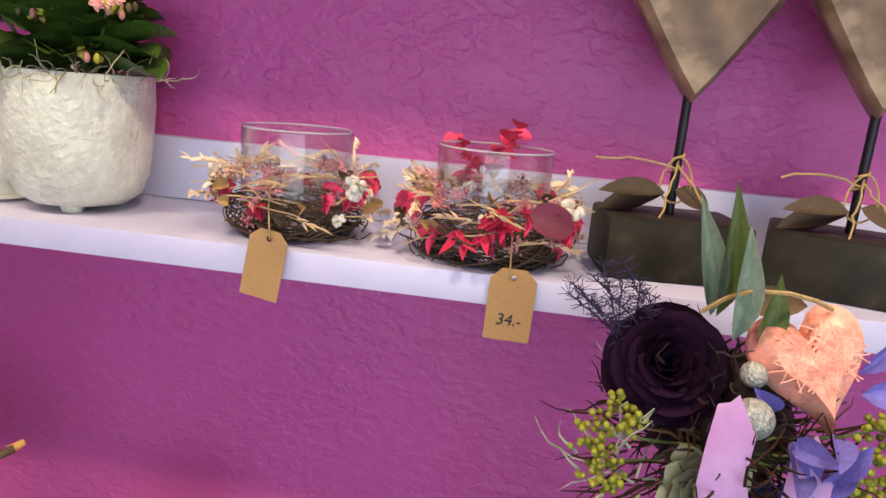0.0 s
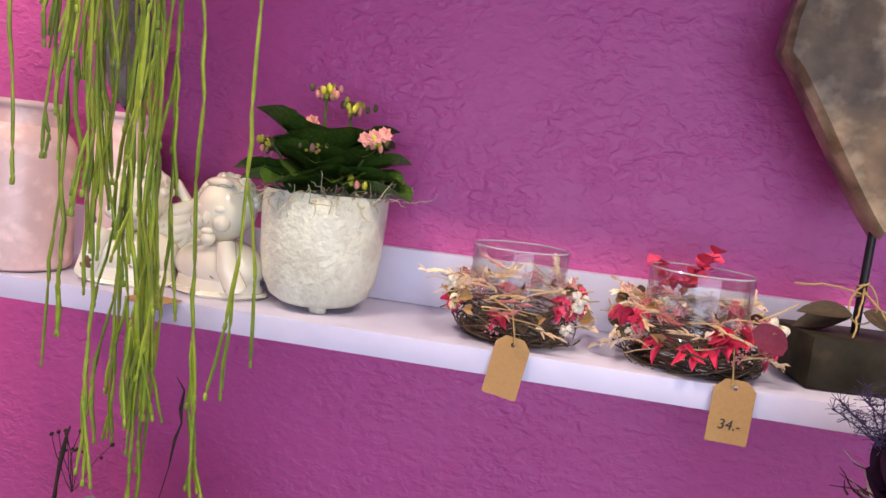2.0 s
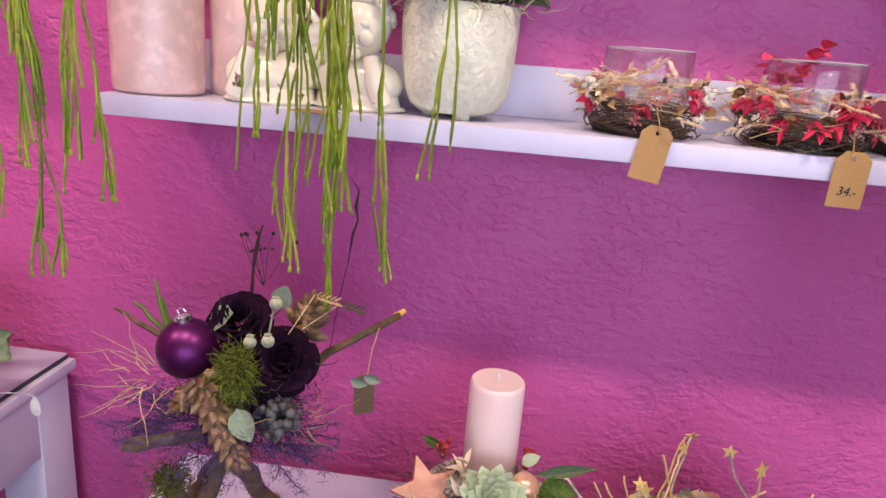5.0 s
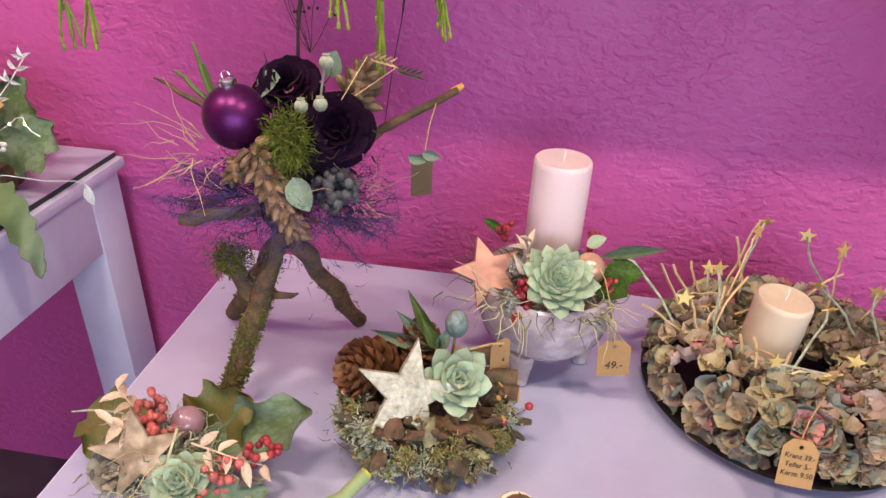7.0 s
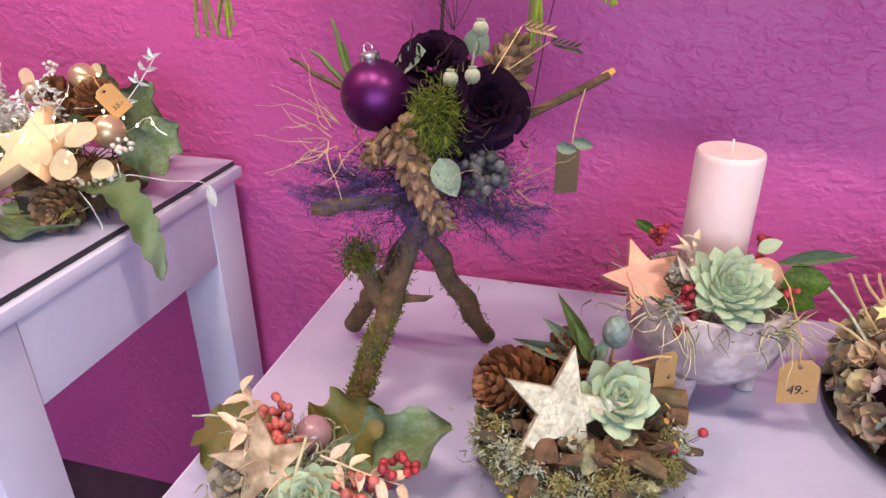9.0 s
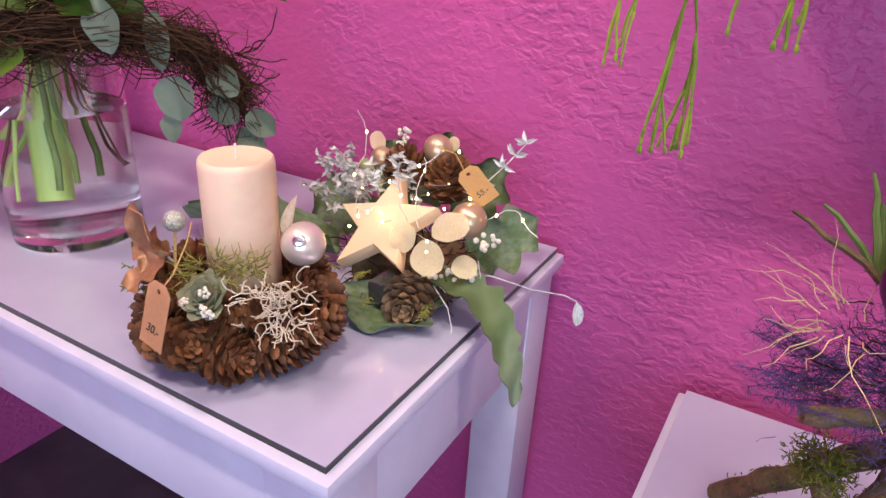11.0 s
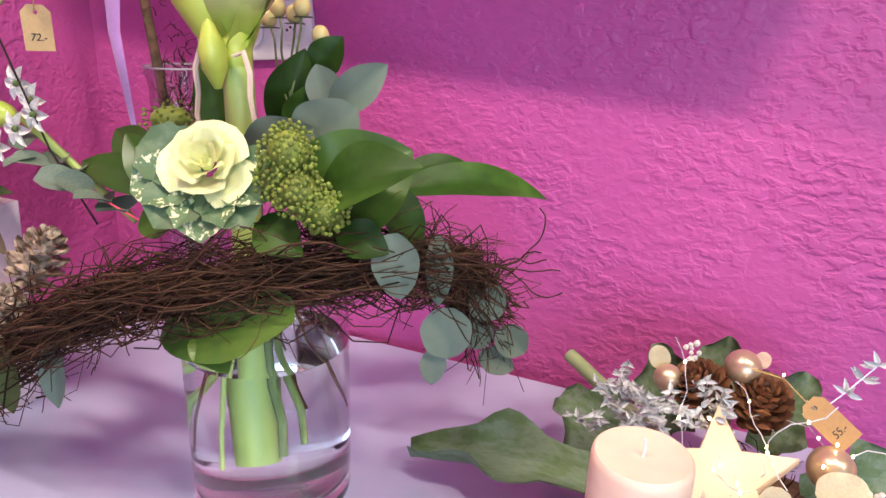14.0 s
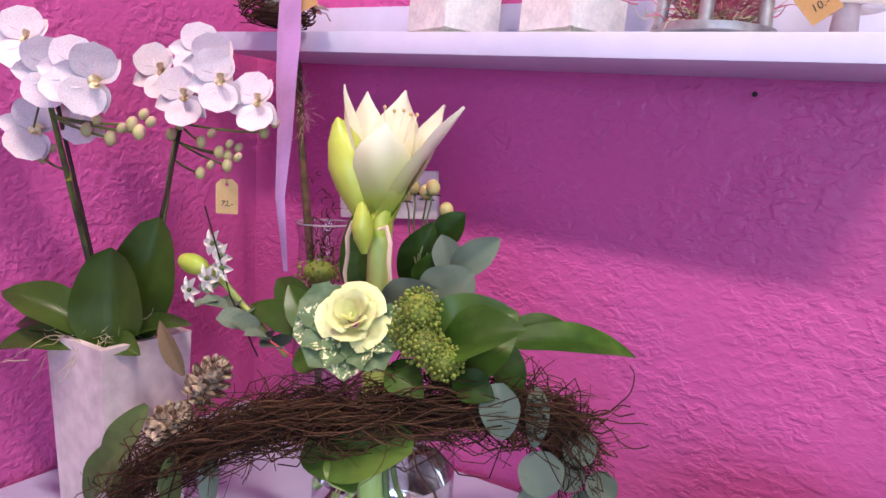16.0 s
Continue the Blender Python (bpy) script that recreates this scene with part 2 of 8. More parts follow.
def part(name, geo, material, parent, label="", m=None, smooth=True):
    ob = new(name, geo.mesh(name, material, smooth) if isinstance(geo, Geo) else geo)
    if m is not None:
        ob.matrix_basis = m
    ob.parent = parent
    return tagged(ob, label)


def setting(name, geo, material, label, category, smooth=True):
    return tagged(new(name, geo.mesh(name, material, smooth)), label, category, kind="structure")


def leaf_geo(shape="oval", bend=0.25, fold=0.12, nu=7, wave=0.0, cols=2, teeth=0.0):
    """A leaf of unit length along X and unit full width along Y, facing Z."""
    vs, fs = [], []
    for i in range(nu + 1):
        u = i / nu
        if shape == "oval":
            w = math.sin(math.pi * u ** 0.85) ** 0.75
        elif shape == "round":
            w = math.sqrt(max(0, 1 - (2 * u - 1) ** 2)) ** 0.85
        elif shape == "lance":
            w = math.sin(math.pi * u ** 0.8) ** 1.1
        elif shape == "spoon":
            w = math.sin(math.pi * u ** 1.7) ** 0.7
        else:
            w = math.sin(math.pi * u ** 0.6) ** 0.8
        w = max(w, 0.02) * 0.5
        w *= 1 + teeth * math.cos(i * math.pi)
        a = bend * u
        x, z = u * (1 - 0.35 * a * a), -bend * u * u + wave * 0.5 * math.sin(u * 9)
        for k in range(-cols, cols + 1):
            q = k / cols
            vs.append((x, q * w, z + fold * abs(q) ** 1.3 * w * 2 + wave * math.sin(u * 14 + q * 3) * abs(q)))
    c = 2 * cols + 1
    for i in range(nu):
        for k in range(c - 1):
            fs.append((i * c + k, (i + 1) * c + k, (i + 1) * c + k + 1, i * c + k + 1))
    return Geo().add(vs, fs)


def fat_leaf_geo(thick=0.22, bend=-0.15, tip=0.1, nu=7, n=8):
    """A fleshy leaf of unit length along X, unit width along Y."""
    vs, fs = [], []
    for i in range(nu + 1):
        u = i / nu
        w = max(0.03, (math.sin(math.pi * u ** 1.25) ** 0.65) * 0.5)
        if i == nu:
            w = 0.01
        t = thick * (0.35 + 0.65 * math.sin(math.pi * min(1, u + 0.1))) * (0.5 if i == 0 else 1) * (0.15 if i == nu else 1)
        x, z = u + (tip if i == nu else 0), -bend * u * u
        for k in range(n):
            a = 2 * math.pi * k / n
            zz = math.sin(a) * t * 0.5
            vs.append((x, math.cos(a) * w, z + zz * (0.6 if zz > 0 else 1) + 0.1 * abs(math.cos(a)) * w))
    for i in range(nu):
        for k in range(n):
            fs.append((i * n + k, i * n + (k + 1) % n, (i + 1) * n + (k + 1) % n, (i + 1) * n + k))
    return Geo().add(vs, fs)


POOL = {}


def pooled(key, material, make):
    """One shared mesh for alike pieces."""
    k = (key, material.name)
    if k not in POOL:
        POOL[k] = make().mesh(key, material)
    return POOL[k]


def text_mesh(body, size, material):
    cu = bpy.data.curves.new("writing", "FONT")
    cu.body, cu.size, cu.extrude, cu.align_x = body, size, 0.0002, "CENTER"
    cu.shear = 0.15
    tmp = bpy.data.objects.new("writing", cu)
    me = bpy.data.meshes.new_from_object(tmp)
    bpy.data.objects.remove(tmp)
    bpy.data.curves.remove(cu)
    me.materials.clear()
    me.materials.append(material)
    return me


def tag_geo(w=0.045, h=0.075):
    c = w * 0.24
    o = [(-w / 2, -h), (w / 2, -h), (w / 2, -c), (w / 2 - c, 0), (-w / 2 + c, 0), (-w / 2, -c)]
    hole = [(math.cos(a) * 0.0028, -0.009 + math.sin(a) * 0.0028) for a in [i * math.pi / 4 for i in range(8)]]
    bm = bmesh.new()
    loops = []
    for ring in (o, hole):
        vv = [bm.verts.new((*p, 0)) for p in ring]
        loops += [bm.edges.new((vv[i], vv[(i + 1) % len(vv)])) for i in range(len(vv))]
    bmesh.ops.triangle_fill(bm, edges=loops, use_beauty=True)
    g = bmesh.ops.extrude_face_region(bm, geom=bm.faces[:])
    for e in g["geom"]:
        if isinstance(e, bmesh.types.BMVert):
            e.co.z += 0.0007
    bmesh.ops.recalc_face_normals(bm, faces=bm.faces[:])
    bm.verts.index_update()
    geo = Geo().add([v.co for v in bm.verts], [[v.index for v in f.verts] for f in bm.faces])
    bm.free()
    return geo


def price_tag(parent, m, body="", tie=(), material=None, w=0.045, h=0.075, bars=0):
    """A kraft price tag hung in the pose m (local Y up, Z towards the viewer), on twine through the tie points."""
    tg = part("price_tag", tag_geo(w, h), material or KRAFT, parent, "brown kraft card price tag", m, smooth=False)
    for i, line in enumerate(body.split("\n") if body else []):
        part("writing", text_mesh(line, w * (0.36 if body.count("\n") == 0 else 0.2), INK), INK, tg, "black handwriting", pose(0, -h * 0.78 + (body.count("\n") - i) * w * 0.24, 0.0011))
    for i in range(bars):
        part("writing", Geo().box((-w * 0.22, -0.0008, 0), (w * 0.22, 0.0008, 0.0003), 0), INK, tg, "illegible handwriting", pose(0, -h * (0.55 + 0.12 * i), 0.0008))
    if tie:
        inv = m.inverted()
        part("twine", Geo().tube([inv @ Vector(p) for p in tie], 0.0009, 5), TWINE, tg)
    return tg


def sway(a, b, sag=0.0, n=8, jit=0.0, r=rnd):
    a, b = Vector(a), Vector(b)
    out = []
    for i in range(n + 1):
        u = i / n
        p = a.lerp(b, u)
        p.z -= sag * 4 * u * (1 - u)
        if jit and 0 < i:
            p += Vector((r.uniform(-jit, jit), r.uniform(-jit, jit), r.uniform(-jit, jit)))
        out.append(p)
    return out


def curl(p, d, length, turn, n=7, r=rnd):
    """A wandering stem from p along d."""
    p, d = Vector(p), Vector(d).normalized()
    pts, st = [p.copy()], length / n
    for _ in range(n):
        d = (d + Vector((r.uniform(-1, 1), r.uniform(-1, 1), r.uniform(-1, 1))) * turn).normalized()
        p = p + d * st
        pts.append(p.copy())
    return pts


# ---- structure ----
NORTH, WEST, EAST, SOUTH, TOP = 1.25, -2.5, 2.3, -2.4, 3.3
setting("wall_north", Geo().box((WEST - 0.15, NORTH, 0), (EAST + 0.15, NORTH + 0.15, TOP), 0), WALL, "magenta painted rough plaster wall behind the shelves", "wall", False)
setting("wall_west", Geo().box((WEST - 0.15, SOUTH, 0), (WEST, NORTH, TOP), 0), WALL, "magenta painted rough plaster side wall", "wall", False)
setting("wall_east", Geo().box((EAST, SOUTH, 0), (EAST + 0.15, NORTH, TOP), 0), CEIL, "plain white painted side wall", "wall", False)
g = Geo()
g.box((WEST - 0.15, SOUTH - 0.15, 0), (-1.2, SOUTH, TOP), 0).box((2.1, SOUTH - 0.15, 0), (EAST + 0.15, SOUTH, TOP), 0)
g.box((-1.2, SOUTH - 0.15, 0), (2.1, SOUTH, 0.45), 0).box((-1.2, SOUTH - 0.15, 2.42), (2.1, SOUTH, TOP), 0)
setting("wall_south", g, CEIL, "white wall with a wide shop window opening", "wall", False)
setting("floor", Geo().box((WEST - 0.15, SOUTH - 0.15, -0.1), (EAST + 0.15, NORTH + 0.15, 0), 0), FLOOR, "dark plain floor", "floor", False)
setting("ceiling", Geo().box((WEST - 0.15, SOUTH - 0.15, TOP), (EAST + 0.15, NORTH + 0.15, TOP + 0.1), 0), CEIL, "white painted ceiling", "ceiling", False)
setting("ground", Geo().box((-60, -80, -0.2), (60, SOUTH - 0.15, -0.1), 0), mat("street_paving", (0.2, 0.2, 0.2), 0.8), "grey paved ground outside the shop window", "ground", False)
w1 = tagged(new("window_1"), "wide shop window with a white frame", "window", kind="structure")
part("window_frame", Geo().box((-1.2, SOUTH - 0.1, 0.45), (-1.14, SOUTH - 0.04, 2.42)).box((2.04, SOUTH - 0.1, 0.45), (2.1, SOUTH - 0.04, 2.42)).box((-1.14, SOUTH - 0.1, 0.45), (2.04, SOUTH - 0.04, 0.51)).box((-1.14, SOUTH - 0.1, 2.36), (2.04, SOUTH - 0.04, 2.42)), CEIL, w1)
pane = part("pane", Geo().box((-1.14, SOUTH - 0.075, 0.51), (2.04, SOUTH - 0.067, 2.36), 0), GLASS, w1)
pane.visible_shadow = False

for lx, ly in LAMPS:
    lamp = thing("ceiling_lamp", (lx, ly, TOP), "flat white ceiling lamp with a glowing cover", "ceiling lamp", "ceiling lamps")
    part("housing", Geo().box((-0.18, -0.08, -0.05), (0.18, 0.08, 0), 0.01), CEIL, lamp)
    part("cover", Geo().box((-0.15, -0.05, -0.06), (0.15, 0.05, -0.05), 0.003), LAMPGLOW, lamp, "glowing white cover")


def wall_shelf(x0, x1, top, th, front, lip, lean=0.0):
    s = thing("wall_shelf", (x0, NORTH, top), "white painted wooden wall shelf with a raised back strip", "shelf", "wall shelves")
    s.rotation_euler.y = radians(lean)
    part("board", Geo().box((0, front - NORTH, -th), (x1 - x0, 0, 0), 0.0025), PAINT, s)
    part("back_strip", Geo().box((0, -0.018, 0.0005), (x1 - x0, 0, lip), 0.002), PAINT, s)
    return s


SH1, SH2, LEAN = 1.427, 1.7405, 2.8
wall_shelf(-0.917, 1.2, SH1, 0.031, 1.038, 0.081)
wall_shelf(-2.42, -1.225, SH2, 0.035, 1.062, 0.075, LEAN)
wall_shelf(-0.917, 1.2, 2.03, 0.031, 0.93, 0.081)
wall_shelf(-2.44, -1.125, 2.2, 0.031, 1.03, 0.081)


def side_table(x0, x1, y0, y1, top, leg, apron, label):
    w, d = x1 - x0, y1 - y0
    t = thing("side_table", (x0, y0, 0), label, "table", "display tables")
    part("tabletop", Geo().box((0, 0, top - 0.032), (w, d, top - 0.0105), 0.005), PAINT, t)
    part("dark_edge", Geo().box((0.0125, 0.0125, top - 0.0103), (w - 0.0125, d - 0.0065, top - 0.0012), 0), DARKGAP, t, "dark side of the glass plate")
    part("glass_plate", Geo().box((0.012, 0.012, top - 0.0011), (w - 0.012, d - 0.006, top), 0), PLATE, t, "glossy white back-painted glass plate")
    g = Geo().box((-leg / 2, -leg / 2, 0), (leg / 2, leg / 2, top - 0.0325), 0.003).mesh("leg", PAINT)
    i = leg / 2 + 0.012
    for px, py in ((i, i), (w - i, i), (i, d - i), (w - i, d - i)):
        part("leg", g, PAINT, t, "", pose(px, py, 0))
    z0, z1 = top - 0.0325 - apron, top - 0.0325
    for lo, hi in (((leg + 0.013, 0.014, z0), (w - leg - 0.013, 0.036, z1)), ((leg + 0.013, d - 0.036, z0), (w - leg - 0.013, d - 0.014, z1)),
                   ((0.014, leg + 0.013, z0), (0.036, d - leg - 0.013, z1)), ((w - 0.036, leg + 0.013, z0), (w - 0.014, d - leg - 0.013, z1))):
        part("apron", Geo().box(lo, hi, 0.002), PAINT, t)
    return t


LOW, TALL = 0.75, 0.917
side_table(-0.897, 0.62, 0.587, 1.205, LOW, 0.065, 0.09, "low white painted table with a glass plate on top")
side_table(-2.49, -1.117, 0.622, 1.225, TALL, 0.085, 0.135, "tall white painted table with a glass plate on top")

# ---- plant and craft materials ----
GREEN = mat("dark_green_leaf", (0.02, 0.05, 0.006), 0.42, 0.25, 60, 0.1, col2=(0.042, 0.092, 0.012), obj=0.35, spec=0.2)
OLIVE = mat("olive_leaf", (0.08, 0.12, 0.03), 0.5, 0.2, 50, 0.1, col2=(0.11, 0.15, 0.05), obj=0.25, spec=0.3)
SILVERLEAF = mat("grey_green_leaf", (0.19, 0.25, 0.18), 0.6, 0.15, 50, 0.1, col2=(0.14, 0.2, 0.14), obj=0.2)
RHIP = mat("rhipsalis_stem", (0.22, 0.29, 0.03), 0.4, 0.2, 90, 0.1, col2=(0.14, 0.21, 0.025), c2scale=14, isl=0.25)
SUCC = mat("pale_green_succulent", (0.27, 0.36, 0.24), 0.55, 0.1, 40, 0.05, col2=(0.36, 0.44, 0.31), c2scale=45, obj=0.25, sss=0.1)
SUCC_DARK = mat("dusty_green_succulent", (0.16, 0.2, 0.12), 0.55, 0.1, 40, 0.05, col2=(0.22, 0.2, 0.14), c2scale=40, obj=0.18)
MOSS = mat("green_moss", (0.12, 0.13, 0.018), 0.95, 0.4, 200, 0.4, isl=0.4)
LICHEN = mat("grey_lichen", (0.38, 0.40, 0.30), 0.95, 0.3, 150, 0.5, col2=(0.25, 0.27, 0.18), c2scale=60, isl=0.25)
BARK = mat("brown_bark", (0.13, 0.07, 0.04), 0.9, 0.5, 60, 1.0, 120, col2=(0.09, 0.07, 0.035), c2scale=25, bdist=0.004)
CUTWOOD = mat("cut_yellow_wood", (0.62, 0.33, 0.08), 0.8, 0.25, 120, 0.2)
TWIG = mat("brown_twig", (0.060, 0.030, 0.016), 0.8, 0.35, 80, 0.3, isl=0.85, spec=0.2)
STRAW = mat("straw", (0.58, 0.42, 0.22), 0.8, 0.2, 90, 0.2, isl=0.25, obj=0.2)
OAT = mat("oat_spikelet", (0.88, 0.72, 0.52), 0.7, 0.15, 90, 0.2, isl=0.3)
FIBRE = mat("pale_moss_fibre", (0.5, 0.45, 0.28), 0.9, 0.2, 90, 0, isl=0.3)
CREAM = mat("dried_cream_leaf", (0.68, 0.53, 0.40), 0.7, 0.12, 60, 0.2, obj=0.12)
RED = mat("dried_red_leaf", (0.70, 0.055, 0.13), 0.6, 0.25, 70, 0.2, obj=0.3, isl=0.25)
MAROON = mat("maroon_leaf", (0.15, 0.012, 0.04), 0.5, 0.2, 60, 0.1)
PINKSPRIG = mat("pink_sprig", (0.6, 0.24, 0.27), 0.8, 0.2, 60, 0, isl=0.3)
WHITEFL = mat("white_dried_flower", (0.78, 0.74, 0.64), 0.9, 0.12, 200, 0.4, isl=0.12)
BERRY = mat("red_berry", (0.3, 0.025, 0.035), 0.4, 0.25, 60, 0.1, obj=0.35)
BERRY_PINK = mat("pink_berry", (0.5, 0.12, 0.11), 0.45, 0.2, 80, 0.1, obj=0.3)
BERRY_GREEN = mat("yellow_green_berry", (0.25, 0.26, 0.025), 0.45, 0.2, 80, 0.1, obj=0.25)
CONE = mat("pine_cone_brown", (0.19, 0.075, 0.03), 0.6, 0.35, 90, 0.3, col2=(0.11, 0.042, 0.018), c2scale=50, isl=0.45)
CONE_PALE = mat("pale_cone_tips", (0.11, 0.06, 0.03), 0.65, 0.3, 90, 0.3, col2=(0.22, 0.14, 0.08), c2scale=60, isl=0.35)
ROSE = mat("black_purple_rose", (0.014, 0.004, 0.014), 0.8, 0.3, 60, 0.1, obj=0.4, spec=0.06)
PURPLEFLUFF = mat("purple_dyed_fern", (0.07, 0.04, 0.145), 0.95, 0.3, 60, 0, isl=0.4)
VIOLETLEAF = mat("violet_leaf", (0.17, 0.14, 0.46), 0.6, 0.2, 50, 0.1, obj=0.25)
PINKHEART = mat("sisal_pink", (0.85, 0.34, 0.24), 0.85, 0.2, 180, 0.5, isl=0.2, col2=(0.88, 0.46, 0.33), c2scale=60)
RIBBON = mat("lilac_satin_ribbon", (0.5, 0.26, 0.55), 0.32, 0.06, 200, 0.05, sheen=0.5)
SILVERBALL = mat("silver_glitter", (0.50, 0.52, 0.46), 0.35, 0.5, 500, 1.0, 350, metal=0.5, isl=0.3, bdist=0.004)
SILVERFOIL = mat("silver_foil_leaf", (0.85, 0.86, 0.84), 0.22, 0.2, 200, 0.5, metal=0.25, obj=0.2)
CHAMPAGNE = mat("champagne_star_paint", (0.52, 0.49, 0.37), 0.42, 0.3, 160, 1.0, 110, metal=0.35, col2=(0.40, 0.37, 0.27), c2scale=60, bdist=0.004)
PALEWOOD = mat("pale_wood", (0.76, 0.56, 0.38), 0.55, 0.08, 25, 0.1, col2=(0.72, 0.5, 0.32), c2scale=12)
COPPER = mat("copper_star", (0.5, 0.24, 0.18), 0.45, 0.15, 60, 0.3, metal=0.25, col2=(0.56, 0.28, 0.2), c2scale=30)
WAX_PINK = mat("pink_candle_wax", (0.76, 0.58, 0.58), 0.45, 0.03, 30, 0.06, sss=0.25, col2=(0.78, 0.61, 0.61), c2scale=20)
WAX_PEACH = mat("peach_candle_wax", (0.80, 0.60, 0.45), 0.45, 0.03, 30, 0.06, sss=0.25)
WAX_CREAM = mat("cream_candle_wax", (0.68, 0.55, 0.40), 0.45, 0.03, 30, 0.06, sss=0.25)
WICK = mat("candle_wick", (0.8, 0.76, 0.7), 0.9)
JARPINK = mat("frosted_pink_glass", (0.70, 0.47, 0.45), 0.3, 0.12, 25, 0.15, 60, col2=(0.86, 0.60, 0.57), c2scale=38, c2lo=0.52, c2hi=0.68, coat=0.3)
POTWHITE = mat("rough_white_ceramic", (0.74, 0.74, 0.60), 0.5, 0.10, 120, 0.8, 130, col2=(0.62, 0.61, 0.49), c2scale=22, bdist=0.004, coat=0.15)
GLAZE = mat("white_glaze", (0.82, 0.77, 0.63), 0.12, 0.05, 20, 0.05, col2=(0.74, 0.67, 0.56), c2scale=14, coat=0.6)
POTGREY = mat("lilac_grey_crackle_glaze", (0.38, 0.30, 0.32), 0.2, 0.15, 60, 0.15, col2=(0.50, 0.42, 0.44), c2scale=30, coat=0.5)
CONCRETE = mat("whitewashed_concrete", (0.66, 0.56, 0.56), 0.8, 0.15, 40, 0.3, col2=(0.52, 0.43, 0.44), c2scale=9)
BLOCKWOOD = mat("dark_stained_block", (0.026, 0.023, 0.016), 0.5, 0.5, 30, 0.4, 25, col2=(0.085, 0.065, 0.035), c2scale=16, c2lo=0.58, c2hi=0.8, spec=0.12)
ROD = mat("black_iron", (0.02, 0.02, 0.022), 0.4, 0.2, metal=0.6)
PINKPETAL = mat("salmon_petal", (0.85, 0.36, 0.30), 0.6, 0.15, 60, 0, obj=0.2)
BUD = mat("yellow_green_bud", (0.50, 0.46, 0.05), 0.5, 0.2, 60, 0, obj=0.25)
BUD_PINK = mat("pink_bud", (0.62, 0.25, 0.2), 0.5, 0.2, 60, 0, obj=0.2)
# black twigs, and the dark fill that stands for shade inside the bouquets
DARKTWIG_SHADE = mat("black_twig_and_shade", (0.03, 0.015, 0.012), 0.8, 0.3)
WIRE = mat("black_wire", (0.025, 0.022, 0.02), 0.5, 0.2, metal=0.5)


def weathered_teak():
    m = mat("weathered_teak", (0.36, 0.26, 0.16), 0.45, 0.3, 50, 0.5, 45, col2=(0.15, 0.095, 0.05), c2scale=13, c2lo=0.46, c2hi=0.56, spec=0.5)
    nd, lk = m.node_tree.nodes, m.node_tree.links
    tc, mp, wv = nd.new("ShaderNodeTexCoord"), nd.new("ShaderNodeMapping"), nd.new("ShaderNodeTexWave")
    mp.inputs["Rotation"].default_value = (0, radians(35), 0)
    wv.inputs["Scale"].default_value, wv.inputs["Distortion"].default_value, wv.inputs["Detail"].default_value = 9, 9, 4
    lk.new(tc.outputs["Object"], mp.inputs["Vector"])
    lk.new(mp.outputs["Vector"], wv.inputs["Vector"])
    mx = nd.new("ShaderNodeMix")
    mx.data_type, mx.blend_type = "RGBA", "MULTIPLY"
    mx.inputs["Factor"].default_value = 0.35
    b = nd["Principled BSDF"]
    src = b.inputs["Base Color"].links[0].from_socket
    lk.new(src, mx.inputs["A"])
    lk.new(wv.outputs["Color"], mx.inputs["B"])
    lk.new(mx.outputs["Result"], b.inputs["Base Color"])
    return m


TEAK = weathered_teak()

# ---- parts shared by the arrangements ----


def ball_mesh(material, key="berry", n=10, rings=6):
    return pooled(key, material, lambda: Geo().ball(1.0, None, n, rings))


def leaf_mesh(material, shape="oval", bend=0.25, fold=0.12, wave=0.0, nu=7, teeth=0.0):
    return pooled("leaf_%s_%s_%s_%s_%s" % (shape, bend, fold, wave, teeth), material, lambda: leaf_geo(shape, bend, fold, nu, wave, 2, teeth))


def put_leaf(parent, material, p, d, n, length, width, shape="oval", bend=0.25, fold=0.12, wave=0.0, name="leaf", nu=7, teeth=0.0):
    return part(name, leaf_mesh(material, shape, bend, fold, wave, nu, teeth), material, parent, "", along(p, d, n, (length, width, length)))


def berries(parent, material, p, spread, count, r, seed, name="berry"):
    q = random.Random(seed)
    me = ball_mesh(material)
    for _ in range(count):
        o = Vector((q.gauss(0, 1), q.gauss(0, 1), q.gauss(0, 1))).normalized() * spread * q.uniform(0.4, 1)
        part(name, me, material, parent, "", Matrix.Translation(Vector(p) + o) @ Matrix.Scale(r * q.uniform(0.75, 1.1), 4))


def succulent(parent, p, n, R, count, material, thick=0.3, width=0.62, label=""):
    core = part("succulent", Geo().ball(R * 0.22), material, parent, label, up_pose(p, n))
    me = pooled("succulent_leaf_%s" % thick, material, lambda: fat_leaf_geo(thick * 1.25, -0.24, 0.03))
    for i in range(count):
        u = (i + 0.5) / count
        a = i * GOLD
        tilt = radians(80 - 72 * u ** 0.8)
        L = R * (0.34 + 0.42 * u ** 0.7)
        d = Vector((math.cos(a) * math.cos(tilt), math.sin(a) * math.cos(tilt), math.sin(tilt)))
        o = Vector((math.cos(a), math.sin(a), 0)) * R * 0.16 * u + Vector((0, 0, R * 0.16 * (1 - u)))
        nn = Vector((-math.cos(a) * math.sin(tilt), -math.sin(a) * math.sin(tilt), math.cos(tilt)))
        part("leaf", me, material, core, "", along(o, d, nn, (L, L * min(0.85, width * 1.18), L)))
    return core


